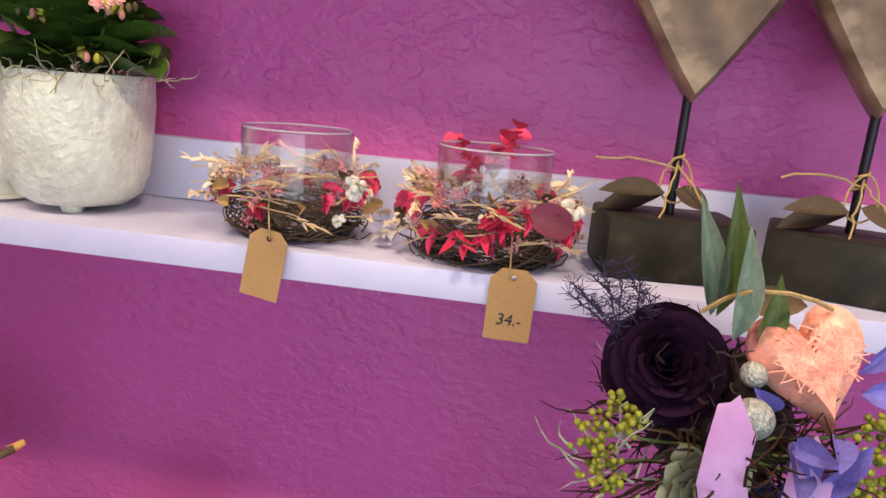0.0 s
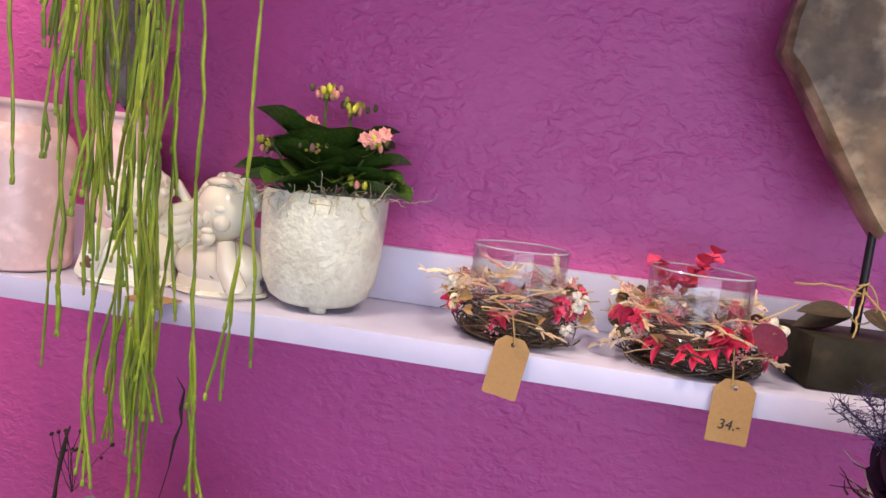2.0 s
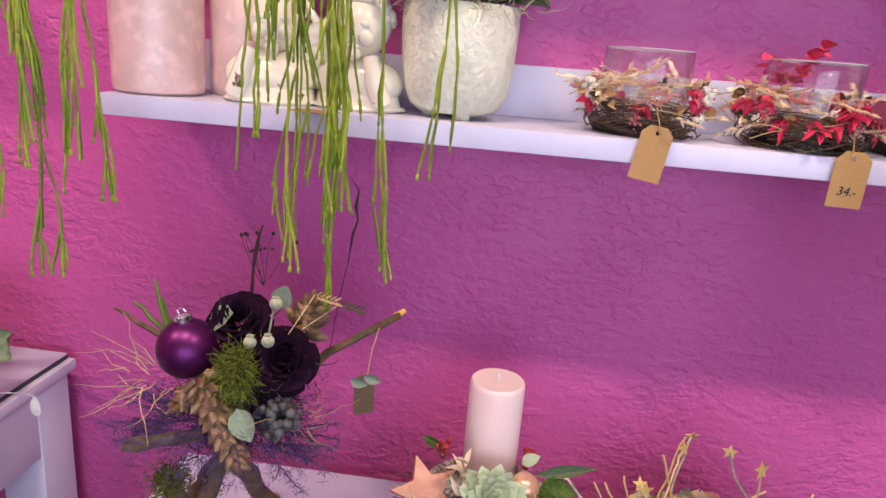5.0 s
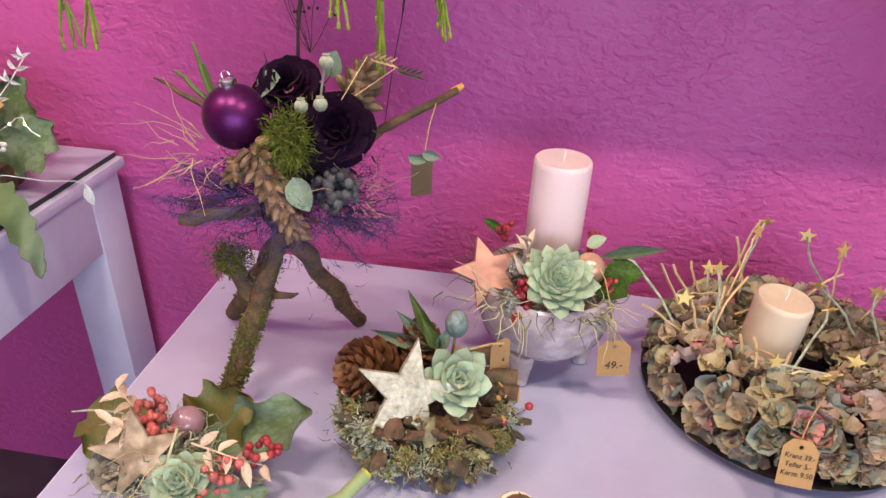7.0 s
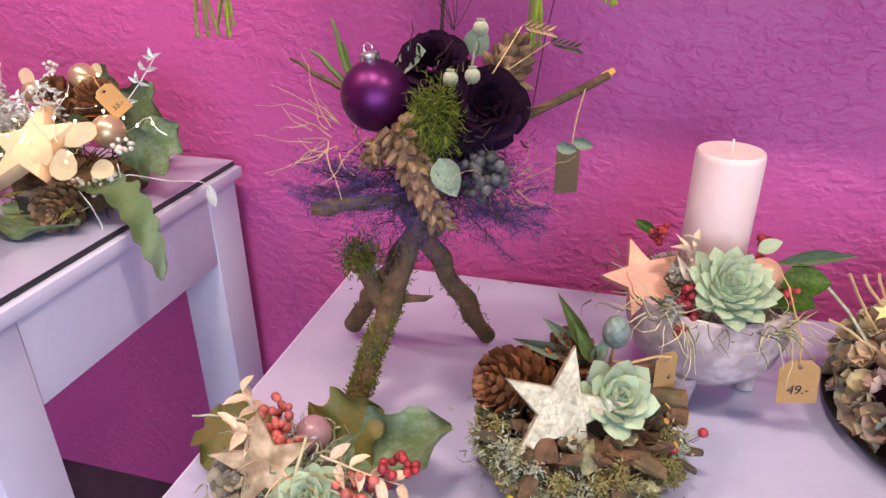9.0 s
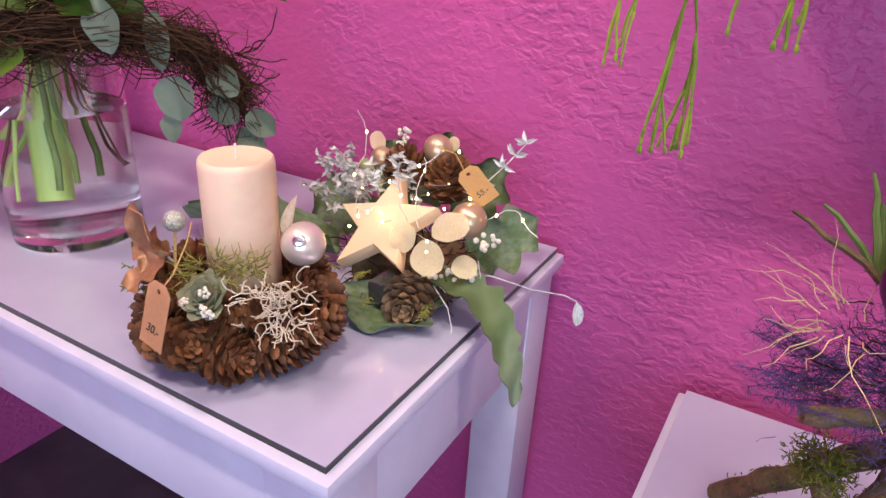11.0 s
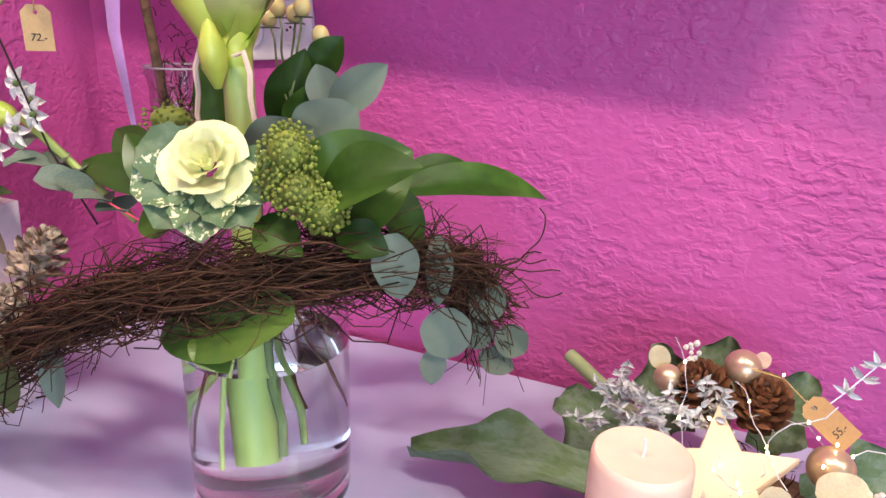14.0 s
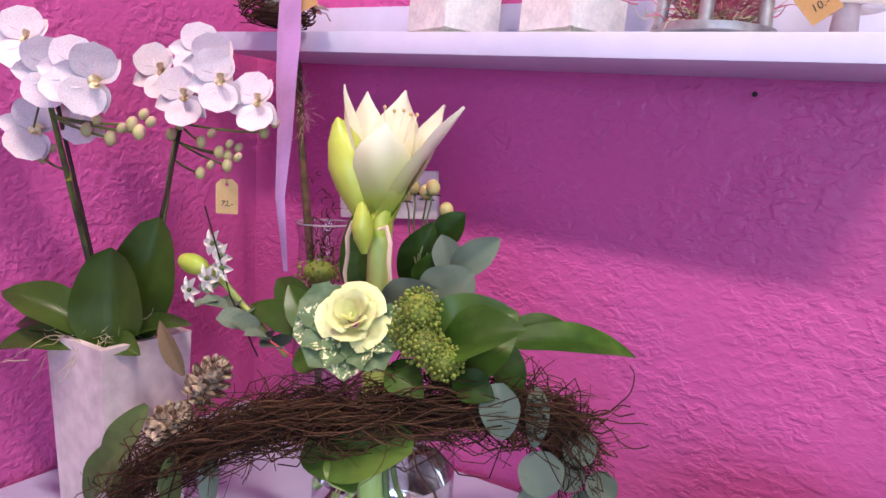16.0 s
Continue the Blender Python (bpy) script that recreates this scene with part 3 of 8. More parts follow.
def petal_geo(arc, flare, seed):
    q = random.Random(seed)
    vs, fs, nu, nv = [], [], 6, 8
    ph = q.uniform(0, 6)
    for i in range(nu + 1):
        u = i / nu
        for k in range(nv + 1):
            t = (k / nv - 0.5)
            edge = 1 - 0.32 * (2 * t) ** 2 * u
            r = 0.35 + 0.65 * math.sin(u * 1.5) + flare * max(0, u - 0.72) * 2.2
            a = t * arc * (0.6 + 0.4 * math.sin(math.pi * min(1, u * 0.75 + 0.2)))
            wob = 0.04 * math.sin(7 * t * 3 + ph) * u
            vs.append((r * math.cos(a), r * math.sin(a), u * edge + wob - (flare * 0.5 * max(0, u - 0.8))))
    for i in range(nu):
        for k in range(nv):
            j = i * (nv + 1) + k
            fs.append((j, j + 1, j + nv + 2, j + nv + 1))
    return Geo().add(vs, fs)


def rose(parent, p, n, R, material, count=26, label="", name="rose", height=0.95):
    core = part(name, Geo().ball(R * 0.16), material, parent, label, up_pose(p, n))
    meshes = [pooled("petal_%d" % i, material, lambda i=i: petal_geo(2.1, 0.15 + 0.18 * i, i)) for i in range(3)]
    for i in range(count):
        u = (i + 0.6) / count
        r = R * (0.1 + 0.8 * u ** 0.85)
        h = R * height * (0.62 + 0.2 * math.sin(u * 3)) * (1.05 - 0.3 * u)
        m = Matrix.Rotation(i * GOLD, 4, "Z") @ Matrix.Rotation(radians(22 * u * u), 4, "Y") @ Matrix.Diagonal((r, r, h, 1))
        m.translation = (0, 0, -R * 0.25 * u)
        part("petal", meshes[min(2, int(u * 3))], material, core, "", m)
    return core


def cone_geo(L, R, count=70, wide=1.0, open_=0.9, seed=1):
    """A pine cone along +Z: spiral of thick pointed scales round a core."""
    g = Geo()
    q = random.Random(seed)
    g.lathe([(R * 0.12, 0), (R * 0.55, L * 0.12), (R * 0.6, L * 0.4), (R * 0.35, L * 0.75), (R * 0.05, L * 0.97)], 8)
    for i in range(count):
        u = (i + 0.5) / count
        a = i * GOLD
        rr = R * (math.sin(math.pi * min(1, 0.16 + u * 0.84)) ** 0.6)
        el = radians(-12 + 85 * u * open_ + q.uniform(-6, 6))
        d = Vector((math.cos(a) * math.cos(el), math.sin(a) * math.cos(el), math.sin(el)))
        s = rr * 0.75 + R * 0.1
        w = s * 0.62 * wide
        m = along((math.cos(a) * rr * 0.25, math.sin(a) * rr * 0.25, L * (0.04 + 0.88 * u)), d, (0, 0, 1), (s, w, s))
        t = 0.1
        vs = [(0, -0.25, 0), (0, 0.25, 0), (0.7, -0.5, 0.03), (0.7, 0.5, 0.03), (1.0, -0.22, 0.16), (1.0, 0.22, 0.16), (0.7, 0, 0.16), (0.8, 0, -t), (0, 0, -t)]
        fs = [(0, 2, 6), (1, 6, 3), (0, 6, 1), (2, 4, 6), (6, 5, 3), (4, 5, 6), (2, 8, 7), (0, 8, 2), (3, 7, 8), (1, 3, 8), (2, 7, 4), (7, 5, 4), (7, 3, 5)]
        g.add(vs, fs, m)
    return g


def tuft_geo(center, spread, count, length, r, turn, seed, bias=(0, 0, 0.3), flat=1.0, n=4, seg=5):
    q = random.Random(seed)
    g = Geo()
    for _ in range(count):
        o = Vector((q.gauss(0, 0.5), q.gauss(0, 0.5), q.gauss(0, 0.5) * flat)) * spread
        d = o.normalized() + Vector((q.uniform(-0.5, 0.5), q.uniform(-0.5, 0.5), q.uniform(-0.5, 0.5))) + Vector(bias)
        L = length * q.uniform(0.5, 1.2)
        pts = curl(Vector(center) + o, d, L, turn, seg, q)
        g.tube(pts, [r * (1 - 0.7 * i / seg) for i in range(seg + 1)], n)
    return g


def ring_geo(R, tube_r, count, r, seed, height=1.0, wander=0.5, n=5, stray=0.12):
    """Twigs wound round a ring in the XY plane."""
    q = random.Random(seed)
    g = Geo()
    for _ in range(count):
        a0, da = q.uniform(0, 6.28), q.uniform(0.6, 2.2)
        off, ph = q.uniform(0, 6.28), q.uniform(-wander, wander)
        rr = tube_r * math.sqrt(q.uniform(0.1, 1.0))
        out = stray if q.random() < 0.18 else 0
        pts = []
        for i in range(9):
            u = i / 8
            a = a0 + da * u
            b = off + ph * 4 * u
            e = 1 + out * u * u * 4
            rad = (R + math.cos(b) * rr) * e
            pts.append((math.cos(a) * rad, math.sin(a) * rad, math.sin(b) * rr * height + tube_r * height * 0.9 + out * q.uniform(-0.05, 0.08)))
        g.tube(pts, [r * q.uniform(0.7, 1.2)] * 9, n)
    return g


def star_outline(R, r, points=5, spin=math.pi / 2):
    return [((R if k % 2 == 0 else r) * math.cos(spin + k * math.pi / points), (R if k % 2 == 0 else r) * math.sin(spin + k * math.pi / points)) for k in range(points * 2)]


def heart_outline(w, h, n=40):
    pts = []
    for i in range(n):
        t = 2 * math.pi * i / n
        x = 16 * math.sin(t) ** 3
        y = 13 * math.cos(t) - 5 * math.cos(2 * t) - 2 * math.cos(3 * t) - math.cos(4 * t)
        pts.append((-x / 32 * w, (y + 17) / 29 * h))
    return pts


def candle(parent, p, r, h, wax, tilt=(0, 0, 1)):
    c = part("candle", Geo().lathe([(r * 0.97, 0), (r, 0.004), (r, h - 0.008), (r * 0.975, h - 0.002), (r * 0.93, h), (r * 0.45, h - 0.002), (r * 0.05, h - 0.003)], 48), wax, parent, "smooth pillar candle", up_pose(p, tilt))
    part("wick", Geo().tube([(0, 0, h - 0.005), (0.0008, 0, h + 0.005), (0, 0, h + 0.014)], 0.0014, 6), WICK, c, "white unburnt wick")
    return c


def bauble(parent, p, r, material, tilt, label):
    b = part("bauble", Geo().ball(r, None, 32, 20), material, parent, label, up_pose(p, tilt))
    cap = Geo().lathe([(r * 0.26, r * 0.95), (r * 0.28, r * 1.0), (r * 0.28, r * 1.18), (r * 0.22, r * 1.23), (r * 0.02, r * 1.23)], 18, None, 0.04)
    part("cap", cap, STEEL, b, "silver metal cap")
    part("loop", Geo().tube([(math.cos(a) * r * 0.13, 0, r * 1.3 + math.sin(a) * r * 0.13) for a in [i * 0.7 for i in range(10)]], r * 0.02, 5), STEEL, b)
    return b


def sprig(parent, material, p, d, length, count, leaf_len, leaf_w, seed, shape="oval", stem_mat=None, turn=0.12, name="leaf", bend=0.2, wave=0.0, sag=0.0):
    """A stem with leaves set along it."""
    q = random.Random(seed)
    pts = curl(p, d, length, turn, 8, q)
    for i, t in enumerate(pts):
        t.z -= sag * (i / 8) ** 2
    st = part("sprig", Geo().tube(pts, [0.0013 * (1 - 0.06 * i) for i in range(9)], 5), stem_mat or material, parent)
    for i in range(count):
        k = 1 + int(7 * i / max(1, count - 1)) if count > 1 else 7
        k = min(k, 8)
        t = (pts[k] - pts[k - 1]).normalized()
        side = t.cross(Vector((q.uniform(-0.4, 0.4), q.uniform(-0.4, 0.4), 1))).normalized() * (1 if i % 2 else -1)
        dd = (t * 0.6 + side + Vector((0, 0, q.uniform(-0.3, 0.3)))).normalized()
        put_leaf(st, material, pts[k], dd, Vector((q.uniform(-.5, .5), q.uniform(-1.2, .1), 1)), leaf_len * q.uniform(0.75, 1.15), leaf_w * q.uniform(0.8, 1.1), shape, bend, 0.15, wave, name)
    return st


def flower_ball(parent, material, p, r, seed, name="flower", bits=16):
    q = random.Random(seed)
    g = Geo()
    for _ in range(bits):
        o = Vector((q.gauss(0, 1), q.gauss(0, 1), q.gauss(0, 1))).normalized() * r * q.uniform(0.5, 1)
        g.ball(r * 0.36, Matrix.Translation(o), 6, 4)
    return part(name, g, material, parent, "", Matrix.Translation(p))


def W(e, p):
    """A place in the world as seen from the thing e."""
    return Vector(p) - e.location


# ---- shelf one ----
def pink_jar(x, y, r, h, neck):
    e = thing("glass_jar", (x, y, SH1 + 0.0005), "frosted pink glass bottle jar standing on the shelf", "jar", "pink jars")
    prof = [(r * 0.9, 0), (r * 0.98, 0.004), (r, 0.012), (r, h * 0.70), (r * 0.985, h * 0.755), (r * 0.9, h * 0.795), (neck * 1.12, h * 0.835), (neck, h * 0.86), (neck, h * 0.955), (neck * 1.1, h * 0.965), (neck * 1.13, h * 0.98), (neck * 1.1, h), (neck * 0.98, h), (neck * 0.92, h * 0.97), (neck * 0.9, h * 0.85), (r * 0.9, h * 0.72), (r * 0.92, 0.012), (0.001, 0.008)]
    part("body", Geo().lathe(prof, 48), JARPINK, e)
    return e


jar_a = pink_jar(-0.864, 1.106, 0.065, 0.232, 0.046)
jar_b = pink_jar(-0.766, 1.186, 0.051, 0.232, 0.041)
prot = part("artichoke_head", Geo().ball(0.03, None, 10, 7, 1.6), SUCC_DARK, jar_b, "dried grey artichoke head", Matrix.Translation((0, 0, 0.29)))
SCALE = mat("purple_grey_scale", (0.15, 0.12, 0.13), 0.7, 0.3, 60, 0.2, obj=0.3, col2=(0.24, 0.2, 0.18), c2scale=60)
for i in range(60):
    u = i / 60
    a = i * GOLD
    put_leaf(prot, SCALE, (math.cos(a) * 0.03 * math.sin(0.4 + 2.4 * u), math.sin(a) * 0.03 * math.sin(0.4 + 2.4 * u), -0.055 + 0.13 * u), (math.cos(a) * 0.45, math.sin(a) * 0.45, 0.9), (math.cos(a), math.sin(a), 0.2), 0.045, 0.03, "oval", 0.15, -0.25, 0, "scale")


CHIPPED = mat("chipped_white_glaze", (0.80, 0.76, 0.63), 0.16, 0.05, 20, 0.1, col2=(0.16, 0.08, 0.04), c2scale=34, c2lo=0.665, c2hi=0.69, coat=0.6)


def angel_bust(x, y, yaw, s, wing):
    g = Geo()
    g.ball(0.055, pose(0, 0, 0.036) @ Matrix.Diagonal((1.15, 0.75, 0.66, 1)), 20, 14)
    g.lathe([(0.05, 0.0), (0.056, 0.006), (0.05, 0.03)], 20, Matrix.Diagonal((1.1, 0.72, 1, 1)))
    g.ball(0.036, pose(0.004, -0.008, 0.106, 8, 6, 0) @ Matrix.Diagonal((0.95, 1.0, 1.12, 1)), 24, 18)
    g.ball(0.0375, pose(0.004, 0.004, 0.113) @ Matrix.Diagonal((1.0, 1.0, 1.0, 1)), 20, 14)
    g.ball(0.006, pose(0.004, -0.044, 0.1) @ Matrix.Diagonal((0.8, 1, 1.4, 1)), 8, 6)
    for k in (-1, 1):
        g.ball(0.011, pose(0.004 + k * 0.016, -0.035, 0.094), 10, 7)
        g.ball(0.007, pose(0.004 + k * 0.014, -0.039, 0.111) @ Matrix.Diagonal((1.3, 0.6, 0.7, 1)), 8, 6)
    g.ball(0.007, pose(0.004, -0.041, 0.083) @ Matrix.Diagonal((1.3, 0.8, 0.7, 1)), 8, 6)
    g.ball(0.010, pose(0.004, -0.037, 0.074), 10, 7)
    g.ball(0.012, pose(0.006, -0.022, 0.143) @ Matrix.Diagonal((1.6, 0.9, 0.6, 1)), 10, 8)
    g.tube([(-wing * 0.045, -0.03, 0.012), (-wing * 0.034, -0.038, 0.04), (-wing * 0.026, -0.03, 0.07)], [0.014, 0.013, 0.011], 10)
    for k in range(6):
        u = k / 5
        g.tube([(wing * 0.012, 0.012, 0.03 + 0.007 * k), (wing * 0.03, 0.02, 0.03 + 0.012 * k), (wing * (0.055 + 0.004 * k), 0.022, 0.035 + 0.014 * k), (wing * (0.062 + 0.012 * u), 0.02, 0.06 + 0.05 * u), (wing * (0.058 + 0.03 * u), 0.016, 0.075 + 0.065 * u)], [0.006, 0.012, 0.011, 0.009, 0.003], 10)
    q = random.Random(int(abs(x) * 1000))
    for k in range(70):
        a, b = q.uniform(-0.5, 3.64), q.uniform(0.15, 1.35)
        g.ball(q.uniform(0.006, 0.010), pose(0.004 + 0.036 * math.cos(a) * math.cos(b), 0.004 + 0.036 * math.sin(a) * math.cos(b), 0.112 + 0.037 * math.sin(b)), 8, 5)
    g.lathe([(0.058, 0.0), (0.061, 0.003), (0.058, 0.007)], 24, Matrix.Diagonal((1.1, 0.76, 1, 1)), 0.05)
    ob = new("angel_bust", g.mesh("angel_bust", CHIPPED))
    ob.matrix_world = pose(x, y, SH1 + 0.0005, 0, 0, yaw) @ Matrix.Scale(s, 4)
    return tagged(ob, "white glazed ceramic cherub bust with chipped brown spots", "statue", "angel busts")


angel_bust(-0.695, 1.112, 14, 1.06, 1)
angel_bust(-0.568, 1.125, -6, 1.06, -1)
loose = thing("card_tag", (-0.635, 1.035, SH1 + 0.0008), "brown kraft card tag lying over the shelf edge", "tag")
part("price_tag", tag_geo(0.045, 0.06), KRAFT, loose, "", pose(0, -0.006, 0.0002, 0, 0, 80), smooth=False)

# kalanchoe
KALLEAF = mat("kalanchoe_leaf", (0.03, 0.075, 0.012), 0.38, 0.2, 50, 0.1, col2=(0.07, 0.12, 0.02), c2scale=18, obj=0.3, spec=0.4)
BUD_DARK = mat("dark_red_green_bud", (0.11, 0.09, 0.03), 0.5, 0.2, 60, 0, obj=0.3)
kal = thing("potted_kalanchoe", (-0.425, 1.128, SH1 + 0.0005), "kalanchoe with pink buds in a rough white ceramic pot", "potted plant")
part("pot", Geo().lathe([(0.03, 0.008), (0.052, 0.008), (0.066, 0.018), (0.075, 0.04), (0.08, 0.075), (0.0825, 0.12), (0.0825, 0.15), (0.081, 0.155), (0.077, 0.155), (0.075, 0.148), (0.074, 0.10), (0.001, 0.10)], 56, None, 0.012), POTWHITE, kal, "rough white ceramic pot")
for k in range(3):
    part("foot", Geo().lathe([(0.011, 0), (0.012, 0.004), (0.012, 0.016)], 12), POTWHITE, kal, "", pose(0.038 * math.cos(k * 2.1 - 1.2), 0.038 * math.sin(k * 2.1 - 1.2), 0))
part("soil", Geo().lathe([(0.074, 0.125), (0.07, 0.14), (0.02, 0.143), (0.001, 0.143)], 20), BARK, kal)
tagged(part("moss_fibre", tuft_geo((0, -0.01, 0.152), 0.08, 130, 0.05, 0.001, 0.6, 3, (0, 0, 0), 0.08, 4, 7), FIBRE, kal, "pale dried moss fibres"), kind="stuff")
q = random.Random(11)
for i in range(44):
    a = i * GOLD + 0.3
    el = q.uniform(0.35, 1.9)
    r0 = q.uniform(0.01, 0.035)
    L = q.uniform(0.062, 0.092)
    put_leaf(kal, KALLEAF, (r0 * math.cos(a), r0 * math.sin(a), 0.142 + 0.032 * el), (math.cos(a), math.sin(a), el * 0.55), (-math.cos(a) * el, -math.sin(a) * el, 1), L, L * 0.86, "round", 0.22, 0.22, 0.012, "leaf", 14, 0.035)
for k, (dx, dy, z) in enumerate(((-0.012, 0.0, 0.285), (0.018, 0.02, 0.27), (-0.035, -0.015, 0.235), (-0.005, -0.04, 0.215), (0.066, -0.03, 0.228), (-0.078, -0.02, 0.212), (-0.04, -0.03, 0.24), (0.05, -0.05, 0.175))):
    st = part("flower_stem", Geo().tube(sway((dx * 0.3, dy * 0.3, 0.15), (dx, dy, z), 0, 5, 0.002, q), 0.002, 6), OLIVE, kal)
    for j in range(34 if k < 5 else 9):
        o = Vector((dx, dy, z)) + Vector((q.gauss(0, 0.0085), q.gauss(0, 0.008), q.gauss(0.0, 0.004)))
        mt = q.choices((BUD, BUD_PINK, BUD_DARK), (4, 2, 3))[0]
        part("bud", ball_mesh(mt), mt, st, "", Matrix.Translation(o) @ Matrix.Diagonal((0.0034, 0.0034, 0.0055, 1)))
    if k in (2, 4):
        for f in range(3):
            c = Vector((dx + 0.012 * (f - 0.6), dy - 0.012, z + 0.004 * f))
            for j in range(7):
                a = j * GOLD
                put_leaf(st, PINKPETAL, c, (math.cos(a), -0.5, math.sin(a)), (0, -1, 0.2), 0.0105, 0.009, "oval", 0.3, 0.2, 0, "petal", 4)


PINKOAT = mat("pink_dyed_oat", (0.80, 0.42, 0.40), 0.7, 0.15, 90, 0.2, isl=0.3)
RIMGLASS = mat("polished_glass_rim", (0.62, 0.62, 0.64), 0.08, 0.02, 20, 0, coat=0.8, alpha=0.55)


DRYMOSS = mat("brown_dried_stem", (0.10, 0.06, 0.035), 0.9, 0.3, 90, 0.2, isl=0.5)
DRYLEAF = mat("dark_dried_leaf", (0.085, 0.055, 0.03), 0.7, 0.2, 40, 0.2, obj=0.3)


def glass_wreath(x, y, R, seed, red, label):
    q = random.Random(seed)
    e = thing("candle_wreath", (x, y, SH1 + 0.0005), label, "candle holder", "glass wreaths")
    gr, gh = 0.061, 0.115
    gl = part("glass", Geo().lathe([(0.001, 0.012), (gr * 0.85, 0.012), (gr * 0.97, 0.02), (gr, 0.035), (gr, gh - 0.002), (gr - 0.0006, gh), (gr - 0.0014, gh - 0.001), (gr - 0.0016, 0.035), (gr * 0.8, 0.0145), (0.001, 0.0138)], 48), GLASS, e, "clear glass candle holder")
    gl.visible_shadow = False
    part("rim", Geo().tube([((gr - 0.0007) * math.cos(w), (gr - 0.0007) * math.sin(w), gh) for w in [k * 6.2832 / 40 for k in range(41)]], 0.0011, 6), RIMGLASS, gl, "rounded bright glass rim")
    tagged(part("wire_ring", ring_geo(R * 0.76, 0.013, 150, 0.0006, seed, 0.6, 0.8, 4, 0.02), WIRE, e, "dark wire basket ring"), kind="stuff")
    tagged(part("moss_ring", ring_geo(R * 0.86, 0.022, 150, 0.0009, seed + 5, 1.1, 0.9, 4, 0.06), DRYMOSS, e, "brown dried stems wound round the ring"), kind="stuff")

    def spot(rad=1.0):
        a, b = q.uniform(0, 6.283), q.uniform(-0.35, 2.3)
        rr = (R * 0.88 + 0.016 * math.cos(b)) * rad
        return a, Vector((rr * math.cos(a), rr * math.sin(a), 0.036 + 0.036 * math.sin(b)))
    for i in range(34):
        a, p = spot(1.02)
        t = Vector((-math.sin(a), math.cos(a), q.uniform(-0.35, 0.5))) * q.choice((-1, 1)) + Vector((math.cos(a), math.sin(a), 0)) * q.uniform(0.0, 0.6)
        pts = curl(p, t, q.uniform(0.035, 0.06), 0.1, 6, q)
        mt = OAT if i % 4 else PINKOAT
        ear = part("oat_ear", Geo().tube(pts, 0.0006, 4), STRAW, e)
        for k in range(2, 7):
            for sgn in (-1, 1):
                d = (pts[k] - pts[k - 1]).normalized() + Vector((q.uniform(-1, 1), q.uniform(-1, 1), q.uniform(-0.6, 0.9))) * 0.45 * sgn
                put_leaf(ear, mt, pts[k], d, (math.cos(a), math.sin(a), 0.5), q.uniform(0.012, 0.018), 0.0026, "lance", 0.05, 0.3, 0, "oat_spikelet", 4)
    for c in range(red // 6):
        a, p = spot(1.04)
        if c % 3 != 2:
            a = q.uniform(3.2, 6.2)
            p = Vector((R * math.cos(a), R * math.sin(a), q.uniform(0.035, 0.06)))
        for i in range(7):
            d = Vector((math.cos(a), math.sin(a), q.uniform(-1.6, 0.3))) * 0.8 + Vector((-math.sin(a), math.cos(a), 0)) * q.uniform(-1, 1)
            put_leaf(e, RED, p + Vector((q.uniform(-1, 1), q.uniform(-1, 1), q.uniform(-1, 1))) * 0.007, d, (math.cos(a), math.sin(a), 0.4), q.uniform(0.016, 0.024), q.uniform(0.006, 0.009), "oval", 0.2, 0.35, 0, "red_leaf", 5)
    for i in range(46):
        a, p = spot(1.05)
        pts = curl(p, Vector((-math.sin(a), math.cos(a), q.uniform(-0.2, 0.4))) * q.choice((-1, 1)) + Vector((math.cos(a), math.sin(a), 0)) * q.uniform(-0.1, 0.5), q.uniform(0.03, 0.065), 0.16, 7, q)
        part("dried_stem", Geo().tube(pts, 0.0009, 4), STRAW, e)
    for i in range(34):
        a, p = spot(1.06)
        g = Geo()
        for j in range(22):
            g.ball(0.0014, Matrix.Translation(Vector((q.gauss(0, 0.0045), q.gauss(0, 0.0045), q.gauss(0, 0.0045)))), 5, 4)
        tagged(part("pink_sprig", g, PINKSPRIG, e, "", Matrix.Translation(p)), kind="stuff")
    for i in range(16):
        a, p = spot(1.05)
        put_leaf(e, DRYLEAF if i % 2 else KRAFT, p, (math.cos(a), math.sin(a), q.uniform(-0.3, 0.8)), (0.1, -1, 0.4), q.uniform(0.012, 0.02), 0.013, "round", 0.3, 0.4, 0.02, "dried_petal", 5)
    for i in range(9):
        a, p = spot(1.07)
        flower_ball(e, WHITEFL, p, q.uniform(0.005, 0.008), seed + i, "white_flower", 16)
    return e


wa = glass_wreath(-0.16, 1.128, 0.072, 21, 60, "clear glass candle holder in a dried flower wreath with red leaves")
wb = glass_wreath(0.06, 1.12, 0.078, 22, 126, "clear glass candle holder in a darker dried flower wreath")
for e, sx in ((wa, 0.076), (wa, -0.076), (wb, 0.082)):
    flower_ball(e, WHITEFL, (sx, -0.035, 0.06), 0.013, int(sx * 999), "white_flower", 24)
put_leaf(wb, MAROON, (0.042, -0.08, 0.062), (0.9, 0.1, -0.2), (0.3, -1, 0.5), 0.046, 0.034, "round", 0.1, 0.1, 0, "maroon_leaf")
sprig(wb, RED, (-0.02, 0.055, 0.08), (-0.5, -0.1, 0.55), 0.05, 11, 0.024, 0.016, 6, "oval", None, 0.1, "red_leaf")
sprig(wb, RED, (-0.015, 0.05, 0.08), (0.35, -0.2, 0.5), 0.065, 18, 0.026, 0.02, 5, "oval", None, 0.1, "red_leaf")
